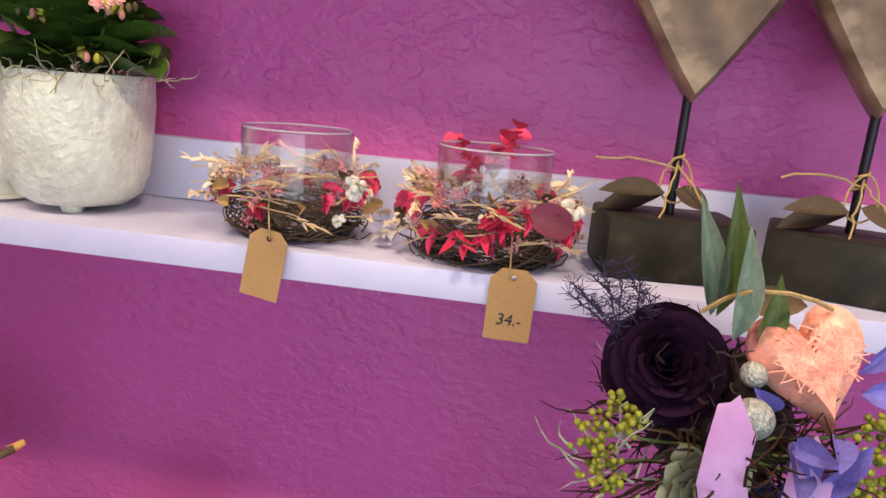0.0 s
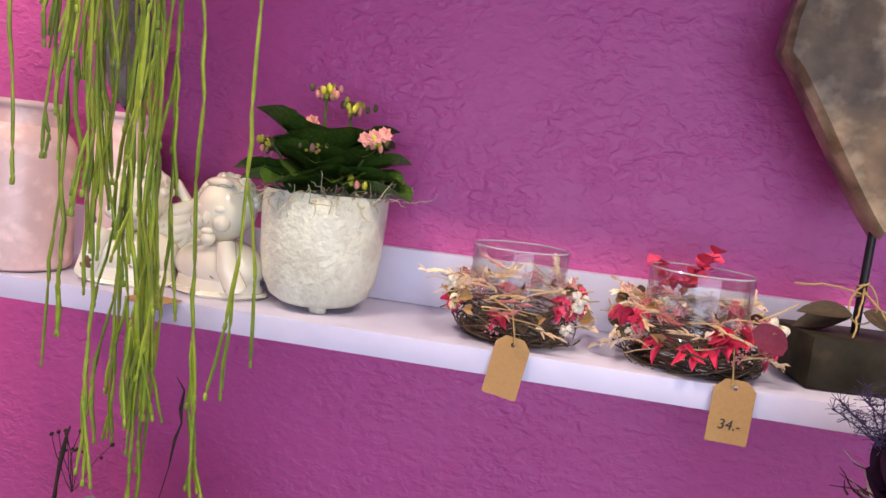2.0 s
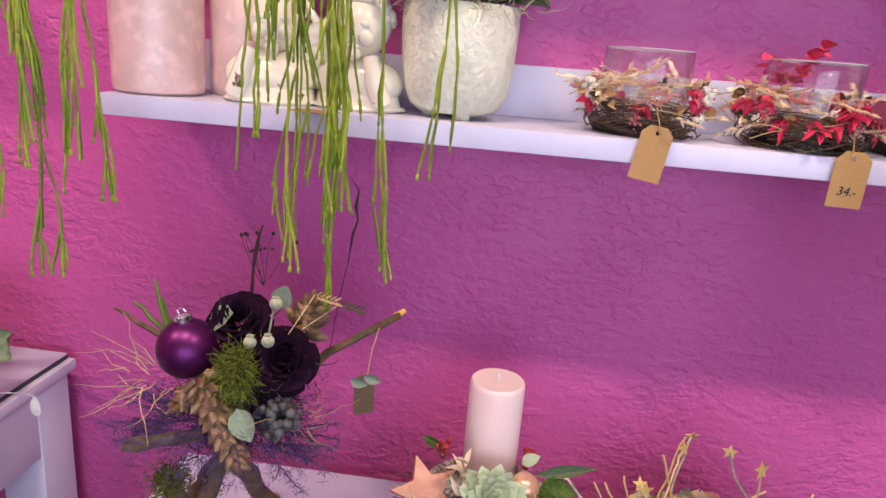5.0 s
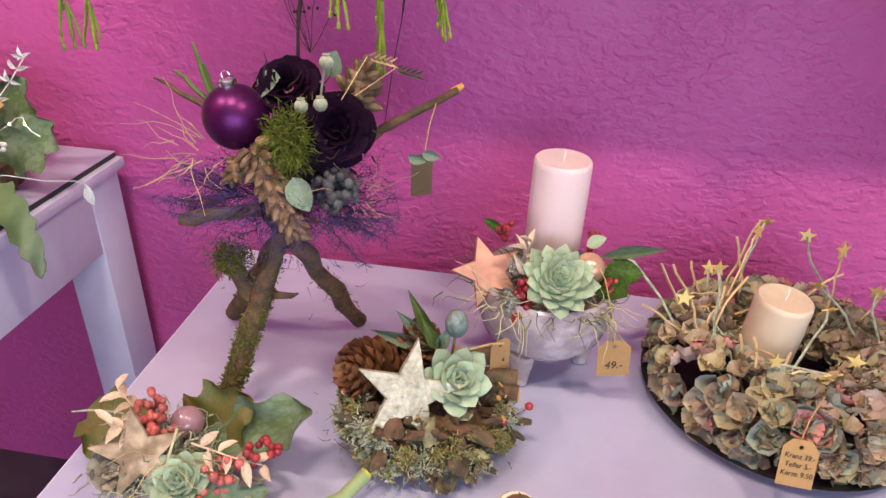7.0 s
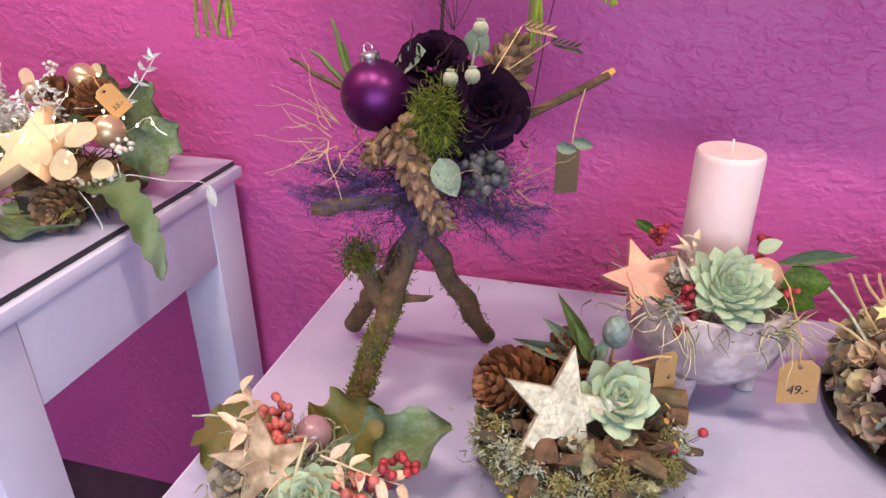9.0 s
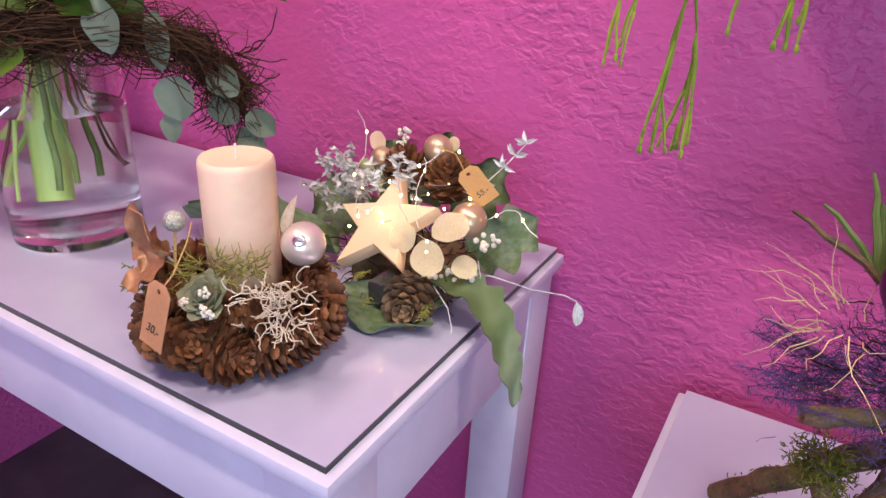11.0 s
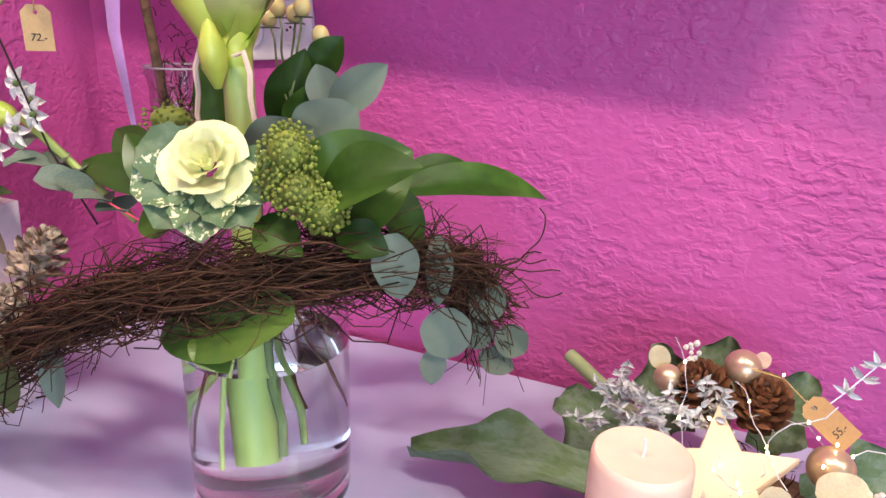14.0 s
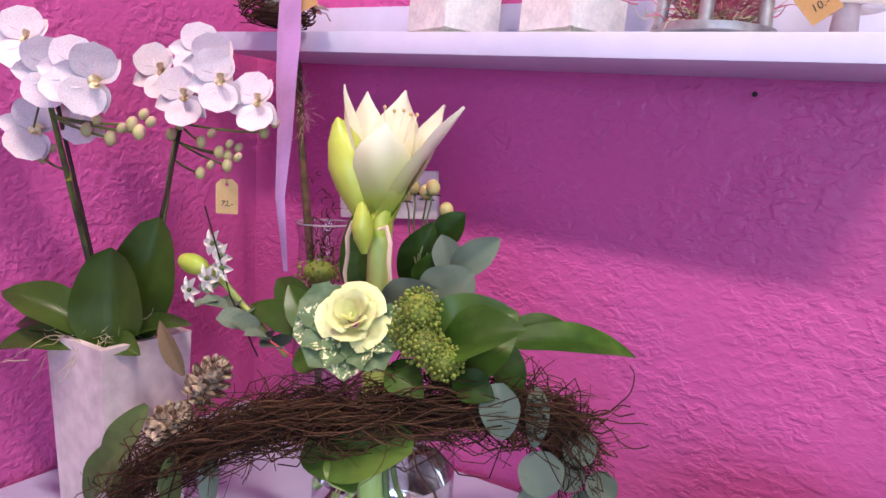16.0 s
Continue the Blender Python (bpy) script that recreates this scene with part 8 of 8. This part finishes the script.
part("loose_twig", Geo().tube([W(va, p) for p in ((-1.62, 1.02, TALL + 0.003), (-1.6, 1.04, TALL + 0.004), (-1.575, 1.05, TALL + 0.003), (-1.565, 1.075, TALL + 0.004))], 0.0011, 5), TWIG, va)

# ---- orchids ----
oc = thing("potted_orchid", (-2.27, 0.765, TALL + 0.0005), "white phalaenopsis orchids in a tall whitewashed square pot", "potted plant")
g = Geo()
a, b, hgt = 0.067, 0.077, 0.30
prof = [(a, 0), (b, hgt), (b - 0.012, hgt), (b - 0.014, hgt - 0.03)]
vs = [(sx * r, sy * r, z) for r, z in prof for sx, sy in ((-1, -1), (1, -1), (1, 1), (-1, 1))]
fs = [(3, 2, 1, 0)] + [(j * 4 + k, j * 4 + (k + 1) % 4, j * 4 + 4 + (k + 1) % 4, j * 4 + 4 + k) for j in range(3) for k in range(4)] + [(12, 13, 14, 15)]
part("pot", g.add(vs, fs), CONCRETE, oc, "tall tapered whitewashed pot", None, False)
tagged(part("moss_fibre", tuft_geo((-0.01, -0.02, 0.295), 0.06, 150, 0.05, 0.0008, 0.6, 650, (0, -0.2, 0.05), 0.25, 4, 6), FIBRE, oc, "pale moss fibres"), kind="stuff")
ORLEAF = mat("orchid_leaf", (0.035, 0.065, 0.01), 0.36, 0.15, 20, 0.05, col2=(0.05, 0.09, 0.012), c2scale=9, spec=0.35)
for k, (a, b, n, w, arch) in enumerate((((-2.248, 0.77, 1.21), (-2.215, 0.80, 1.405), (0.55, -0.8, 0.15), 0.108, -0.05), ((-2.25, 0.735, 1.20), (-2.24, 0.735, 1.36), (0.6, -0.75, 0.2), 0.108, -0.03), ((-2.27, 0.735, 1.215), (-2.42, 0.66, 1.275), (0.45, -0.5, 0.8), 0.07, 0.25), ((-2.275, 0.735, 1.205), (-2.43, 0.685, 1.215), (0.3, -0.5, 0.9), 0.06, 0.25), ((-2.27, 0.72, 1.20), (-2.40, 0.64, 1.19), (0.3, -0.5, 0.9), 0.055, 0.25), ((-2.25, 0.76, 1.20), (-2.135, 0.80, 1.245), (0.2, -0.5, 0.9), 0.045, 0.3), ((-2.25, 0.73, 1.20), (-2.17, 0.735, 1.205), (0.3, -0.5, 0.8), 0.05, 0.3))):
    bowed_leaf(oc, ORLEAF, a, b, n, w, arch, 0.2, "leaf", -0.2 if k < 2 else 0.35, 960 + k)
ORCH = mat("white_pink_orchid_petal", (0.60, 0.49, 0.57), 0.5, 0.05, 40, 0.03, col2=(0.68, 0.62, 0.65), c2scale=30, sss=0.15, obj=0.06)
LIPM = mat("orchid_lip", (0.75, 0.55, 0.2), 0.5, 0.2, 120, 0, col2=(0.8, 0.75, 0.7), c2scale=90)


def orchid_flower(parent, p, n, s, spin=0.0):
    f = part("flower", Geo().ball(s * 0.08), LIPM, parent, "white pink orchid flower", up_pose(p, n, spin))
    for a, L, w in ((math.pi / 2, 0.55, 0.4), (math.pi * 1.18, 0.5, 0.36), (-math.pi * 0.18, 0.5, 0.36)):
        put_leaf(f, ORCH, (0, 0, -s * 0.02), (math.cos(a), math.sin(a), 0.05), (0, 0, 1), s * L, s * w, "oval", 0.1, 0.15, 0, "sepal", 6)
    for a in (0.22, math.pi - 0.22):
        put_leaf(f, ORCH, (0, 0, s * 0.01), (math.cos(a), math.sin(a), 0.1), (0, 0, 1), s * 0.56, s * 0.64, "round", -0.12, 0.05, 0.012, "petal", 8)
    for a in (-1.2, -1.95):
        put_leaf(f, LIPM, (0, 0, s * 0.03), (math.cos(a), math.sin(a), 0.6), (0, 0.3, 1), s * 0.24, s * 0.16, "oval", -0.4, 0.4, 0, "lip", 5)


OSTEM = mat("orchid_stem", (0.13, 0.17, 0.04), 0.45, 0.2, 30, 0.05, col2=(0.06, 0.06, 0.03), c2scale=14)
OBUD = mat("orchid_bud", (0.48, 0.33, 0.25), 0.5, 0.15, 40, 0.05, col2=(0.4, 0.4, 0.16), c2scale=30, obj=0.15)
C = Vector((-0.55, -0.8, 0.15))
for stem, flowers, buds in (
        (((-2.30, 0.75, 1.23), (-2.312, 0.745, 1.31), (-2.285, 0.70, 1.45), (-2.26, 0.66, 1.578), (-2.24, 0.65, 1.61)), ((-2.316, 0.66, 1.655), (-2.255, 0.66, 1.61), (-2.165, 0.67, 1.6), (-2.205, 0.665, 1.61), (-2.345, 0.68, 1.53), (-2.235, 0.70, 1.56)), ((-2.2, 0.68, 1.535), (-2.16, 0.69, 1.525), (-2.125, 0.70, 1.545), (-2.11, 0.70, 1.535), (-2.36, 0.70, 1.49))),
        (((-2.28, 0.79, 1.23), (-2.287, 0.84, 1.30), (-2.27, 0.86, 1.476), (-2.242, 0.86, 1.574), (-2.2, 0.86, 1.61)), ((-2.278, 0.85, 1.633), (-2.205, 0.84, 1.592), (-2.135, 0.85, 1.618), (-2.094, 0.89, 1.588), (-2.22, 0.88, 1.665), (-2.17, 0.87, 1.645)), ((-2.193, 0.862, 1.525), (-2.16, 0.87, 1.51), (-2.14, 0.87, 1.49), (-2.195, 0.862, 1.475), (-2.09, 0.90, 1.545), (-2.15, 0.88, 1.505), (-2.22, 0.85, 1.56), (-2.24, 0.84, 1.535)))):
    sp = part("flower_spike", Geo().tube([W(oc, p) for p in stem], [0.005, 0.005, 0.0045, 0.004, 0.003], 8), OSTEM, oc, "green orchid flower spike")
    part("support_stick", Geo().tube([W(oc, (stem[0][0] + 0.012, stem[0][1] + 0.005, stem[0][2])), W(oc, (stem[3][0] + 0.008, stem[3][1] + 0.004, stem[3][2] + 0.01))], 0.003, 7), DARKTWIG_SHADE, oc, "dark plant support stick")
    q = random.Random(len(flowers) + len(buds))
    for k, c in enumerate(flowers):
        s0 = Vector(stem[-1]).lerp(Vector(stem[-2]), 0.4)
        part("stalk", Geo().tube(sway(W(oc, s0), W(oc, c), -0.006, 5), 0.0016, 5), OSTEM, oc)
        n = Vector((0.8, -0.75, 0.1)) + Vector((q.uniform(-0.4, 0.3), q.uniform(-0.3, 0.3), q.uniform(-0.25, 0.3)))
        orchid_flower(oc, W(oc, c), n, 0.09, q.uniform(-0.3, 0.3) + math.pi / 2 + 0.8)
    for c in buds:
        s0 = min((on for on in [Vector(stem[2]).lerp(Vector(stem[3]), t) for t in (0.2, 0.5, 0.8)]), key=lambda v: (v - Vector(c)).length)
        part("stalk", Geo().tube(sway(W(oc, s0), W(oc, c), 0.004, 6), 0.002, 6), OSTEM, oc)
        for o, r in (((0, 0, 0), 0.0085), ((0.02, 0.004, 0.014), 0.0065)):
            part("bud", Geo().ball(r, None, 12, 8, 1.3), OBUD, oc, "", up_pose(W(oc, c) + Vector(o), (o[0] * 40, 0.2, 1)))
part("yellow_clip", Geo().tube([(0, 0, -0.006), (0, 0, 0.006)], 0.0062, 8), BUD, oc, "yellow clip", Matrix.Translation(W(oc, (-2.283, 0.698, 1.465))))
price_tag(oc, Matrix.Translation(W(oc, (-2.153, 0.88, 1.468))) @ pose(0, 0, 0, 90, 0, 32), "72.-", [W(oc, (-2.153, 0.878, 1.46)), W(oc, (-2.15, 0.88, 1.49)), W(oc, (-2.13, 0.88, 1.505))], mat("light_kraft_card", (0.6, 0.42, 0.2), 0.85, 0.07, 200, 0.1), 0.036, 0.056)

# ---- bottle with topiary nest ----
bt = thing("nest_topiary", (-2.17, 1.13, TALL + 0.0005), "bird nest on a branch in a glass bottle with lilac ribbon", "decoration")
part("bottle", Geo().lathe([(0.001, 0), (0.052, 0), (0.058, 0.008), (0.058, 0.3), (0.051, 0.37), (0.05, 0.43), (0.056, 0.455), (0.057, 0.462), (0.0545, 0.462), (0.0485, 0.43), (0.0495, 0.37), (0.0565, 0.3), (0.0565, 0.01), (0.001, 0.006)], 40), GLASS, bt, "clear glass bottle").visible_shadow = False
part("rim", Geo().tube([(0.0558 * math.cos(w), 0.0558 * math.sin(w), 0.462) for w in [k * 6.2832 / 40 for k in range(41)]], 0.0016, 6), RIMGLASS, bt, "rounded bright glass rim")
tagged(part("filling", tuft_geo((-0.005, 0, 0.3), 0.034, 620, 0.03, 0.001, 0.8, 660, (0, 0, 0), 6.0), TWIG, bt, "twig filling"), kind="stuff")
part("branch", Geo().tube([W(bt, p) for p in ((-2.17, 1.13, 1.0), (-2.208, 1.12, 1.39), (-2.228, 1.12, 1.53), (-2.234, 1.115, 1.67), (-2.235, 1.08, 1.76))], [0.008, 0.008, 0.007, 0.0065, 0.006], 10), BARK, bt, "grey brown branch")
tagged(part("lichen", tuft_geo(W(bt, (-2.205, 1.1, 1.6)), 0.012, 60, 0.025, 0.0008, 0.5, 661, (0.4, -0.2, 0), 5.0), mat("pinkish_wool", (0.5, 0.3, 0.3), 0.95, 0.2, 60, 0, isl=0.3), bt, "wool tufts"), kind="stuff")
tagged(part("nest", ring_geo(0.05, 0.024, 130, 0.0011, 662, 1.0, 0.6, 4, 0.1), TWIG, bt, "round twig nest", Matrix.Translation(W(bt, (-2.23, 1.06, 1.745)))), kind="stuff")
part("nest_floor", Geo().ball(0.05, Matrix.Diagonal((1, 1, 0.3, 1)), 16, 8), TWIG, bt, "", Matrix.Translation(W(bt, (-2.23, 1.06, 1.757))))
EGG = mat("speckled_blue_egg", (0.5, 0.56, 0.55), 0.5, 0.1, 200, 0.05, col2=(0.36, 0.38, 0.36), c2scale=160, c2lo=0.6, c2hi=0.7)
for x, y in ((0.0, -0.02), (-0.03, 0.01), (0.025, 0.012)):
    part("egg", Geo().ball(0.017, None, 16, 10, 1.25), EGG, bt, "speckled pale blue egg", Matrix.Translation(W(bt, (-2.23 + x, 1.06 + y, 1.79))))
for k in range(16):
    q = random.Random(670 + k)
    aa = q.uniform(0, 6.283)
    put_leaf(bt, PINKSPRIG if k % 2 else CREAM, W(bt, (-2.23 + 0.06 * math.cos(aa), 1.06 + 0.06 * math.sin(aa), 1.775)), (math.cos(aa), math.sin(aa), q.uniform(-0.2, 0.8)), (0, 0, 1), 0.03, 0.016, "oval", 0.2, 0.2, 0, "dried_leaf", 4)
pts = [(-2.145, 1.0, 1.79), (-2.143, 0.995, 1.71), (-2.148, 0.995, 1.63), (-2.154, 1.0, 1.55), (-2.164, 1.0, 1.435), (-2.157, 1.01, 1.30)]
vs = []
for i, c in enumerate(pts):
    w = (0.024, 0.027, 0.023, 0.018, 0.011, 0.004)[i]
    vs += [tuple(W(bt, (c[0] - w, c[1] + 0.004, c[2]))), tuple(W(bt, (c[0], c[1], c[2]))), tuple(W(bt, (c[0] + w, c[1] + 0.006, c[2])))]
part("ribbon", Geo().add(vs, [(i * 3 + k, i * 3 + k + 1, i * 3 + k + 4, i * 3 + k + 3) for i in range(len(pts) - 1) for k in range(2)]), RIBBON, bt, "lilac satin ribbon")
price_tag(bt, Matrix.Translation(W(bt, (-2.14, 1.02, 1.795))) @ pose(0, 0, 0, 70, 0, 20) @ pose(0, 0, 0, 0, 0, 30), "", (), None, 0.035, 0.05)

# ---- wall socket and nail ----
so = tagged(new("wall_socket"), "white triple wall socket on the magenta wall", "socket", kind="structure")
SOCK = mat("white_plastic", (0.78, 0.76, 0.74), 0.35, 0.03, 30)
part("cover", Geo().box((-2.232, NORTH - 0.011, 1.388), (-1.985, NORTH, 1.482), 0.004), SOCK, so, "white plastic cover plate")
HOLE = mat("dark_hole", (0.02, 0.02, 0.02), 0.6, 0)
for k in range(3):
    cx = -2.19 + k * 0.082
    part("insert", Geo().lathe([(0.024, 0), (0.026, 0.002), (0.026, 0.004), (0.022, 0.004), (0.02, 0.002), (0.001, 0.002)], 24), SOCK, so, "", pose(cx, NORTH - 0.0108, 1.435, 90, 0, 0))
    for dx, dz in ((-0.007, 0), (0.007, 0), (0, 0.004)):
        part("hole", Geo().lathe([(0.0025, 0), (0.0025, 0.0006)], 10), HOLE, so, "", pose(cx + dx, NORTH - 0.0131, 1.435 + dz, 90, 0, 0))
so.matrix_world = pose(-2.108, 0, 1.435) @ pose(0, 0, 0, 0, -4.4, 0) @ pose(2.108, 0, -1.435)
wb_ = tagged(new("wall_switch"), "white chamfered plastic switch box on the magenta wall", "switch", kind="structure")
vs = [(x, y, z) for i, y in ((0.0, NORTH), (0.004, NORTH - 0.006), (0.019, NORTH - 0.026)) for x, z in ((-1.203 + i, 1.692 + i), (-1.117 - i, 1.692 + i), (-1.117 - i, 1.79 - i), (-1.203 + i, 1.79 - i))]
part("cover", Geo().add(vs, [(j * 4 + k, j * 4 + (k + 1) % 4, j * 4 + 4 + (k + 1) % 4, j * 4 + 4 + k) for j in range(2) for k in range(4)] + [(8, 9, 10, 11)]), SOCK, wb_, "white chamfered cover", smooth=False)
part("rocker", Geo().box((-1.178, NORTH - 0.03, 1.717), (-1.142, NORTH - 0.0262, 1.765), 0.001), SOCK, wb_, "flat white rocker")
nl = tagged(new("wall_nail", Geo().lathe([(0.0015, 0), (0.0015, 0.012), (0.004, 0.012), (0.004, 0.014), (0.001, 0.0145)], 12).mesh("wall_nail", ROD)), "small dark nail in the wall", "nail", kind="structure")
nl.matrix_world = pose(-1.441, NORTH, 1.634, 90, 0, 0)

# ---- shelf two ----
FROST = mat("frosted_white_glass", (0.72, 0.70, 0.68), 0.5, 0.12, 160, 0.2, col2=(0.62, 0.60, 0.6), c2scale=30, sss=0.2)


def on_shelf_two(name, x, y, label, category, group=""):
    """A thing that stands on the leaning shelf."""
    e = thing(name, (x, y, SH2 + 0.001 - math.tan(radians(LEAN)) * (x + 2.42)), label, category, group)
    e.rotation_euler.y = radians(LEAN)
    return e


for x, yaw in ((-1.915, -24), (-1.70, -24)):
    e = on_shelf_two("frosted_lantern", x, 1.155, "frosted white glass tealight block on the shelf", "candle holder", "frosted lanterns")
    part("block", Geo().box((-0.06, -0.055, 0), (0.06, 0.055, 0.15), 0.006, pose(0, 0, 0, 0, 0, yaw)), FROST, e)
    part("crystal_band", Geo().box((-0.0605, -0.0555, 0.001), (0.0605, 0.0555, 0.012), 0.004, pose(0, 0, 0, 0, 0, yaw)), SILVERBALL, e, "rough crystal lower edge")
    part("tealight", Geo().lathe([(0.019, 0.15), (0.019, 0.162), (0.017, 0.162), (0.001, 0.16)], 20), WAX_CREAM, e)
ns = on_shelf_two("heather_tray", -1.49, 1.145, "grey metal tray with rods and pink heather", "decoration")
ZINC = mat("zinc_metal", (0.42, 0.42, 0.43), 0.45, 0.3, 60, 0.2, metal=0.7)
part("tray", Geo().lathe([(0.001, 0), (0.076, 0), (0.081, 0.004), (0.081, 0.014), (0.001, 0.012)], 32), ZINC, ns, "round zinc tray")
for k in range(5):
    a = k * 1.257 - 1.5
    part("rod", Geo().tube([(0.07 * math.cos(a), 0.07 * math.sin(a), 0.01), (0.058 * math.cos(a), 0.058 * math.sin(a), 0.2)], 0.009, 12), ZINC, ns, "zinc rod")
HEATH = mat("pink_heather", (0.42, 0.10, 0.16), 0.8, 0.3, 60, 0, isl=0.4)
tagged(part("heather", tuft_geo((0, 0, 0.04), 0.05, 320, 0.04, 0.0014, 0.4, 680, (0, 0, 0.4), 0.5), HEATH, ns, "dried pink heather"), kind="stuff")
tagged(part("moss", tuft_geo((0, 0, 0.025), 0.05, 160, 0.03, 0.0011, 0.5, 681, (0, 0, 0.2), 0.2), FIBRE, ns, "tan moss"), kind="stuff")
for k in range(5):
    flower_ball(ns, WHITEFL, (0.05 * math.cos(k * 1.3 - 1.8), 0.05 * math.sin(k * 1.3 - 1.8), 0.055), 0.008, 690 + k, "white_flower", 14)
mu = on_shelf_two("mushroom_figure", -1.335, 1.15, "small white ceramic mushroom figure on the shelf", "decoration")
part("stem", Geo().lathe([(0.02, 0), (0.017, 0.004), (0.014, 0.045), (0.016, 0.05)], 18), CONCRETE, mu)
part("cap", Geo().lathe([(0.001, 0.046), (0.042, 0.04), (0.045, 0.044), (0.04, 0.065), (0.026, 0.1), (0.01, 0.115), (0.001, 0.116)], 28), GLAZE, mu, "white bell shaped cap")
price_tag(mu, Matrix.Translation((-0.05, -0.062, 0.062)) @ pose(0, 0, 0, 80, 0, 10) @ pose(0, 0, 0, 0, 0, 40), "10.-", (), None, 0.038, 0.055)
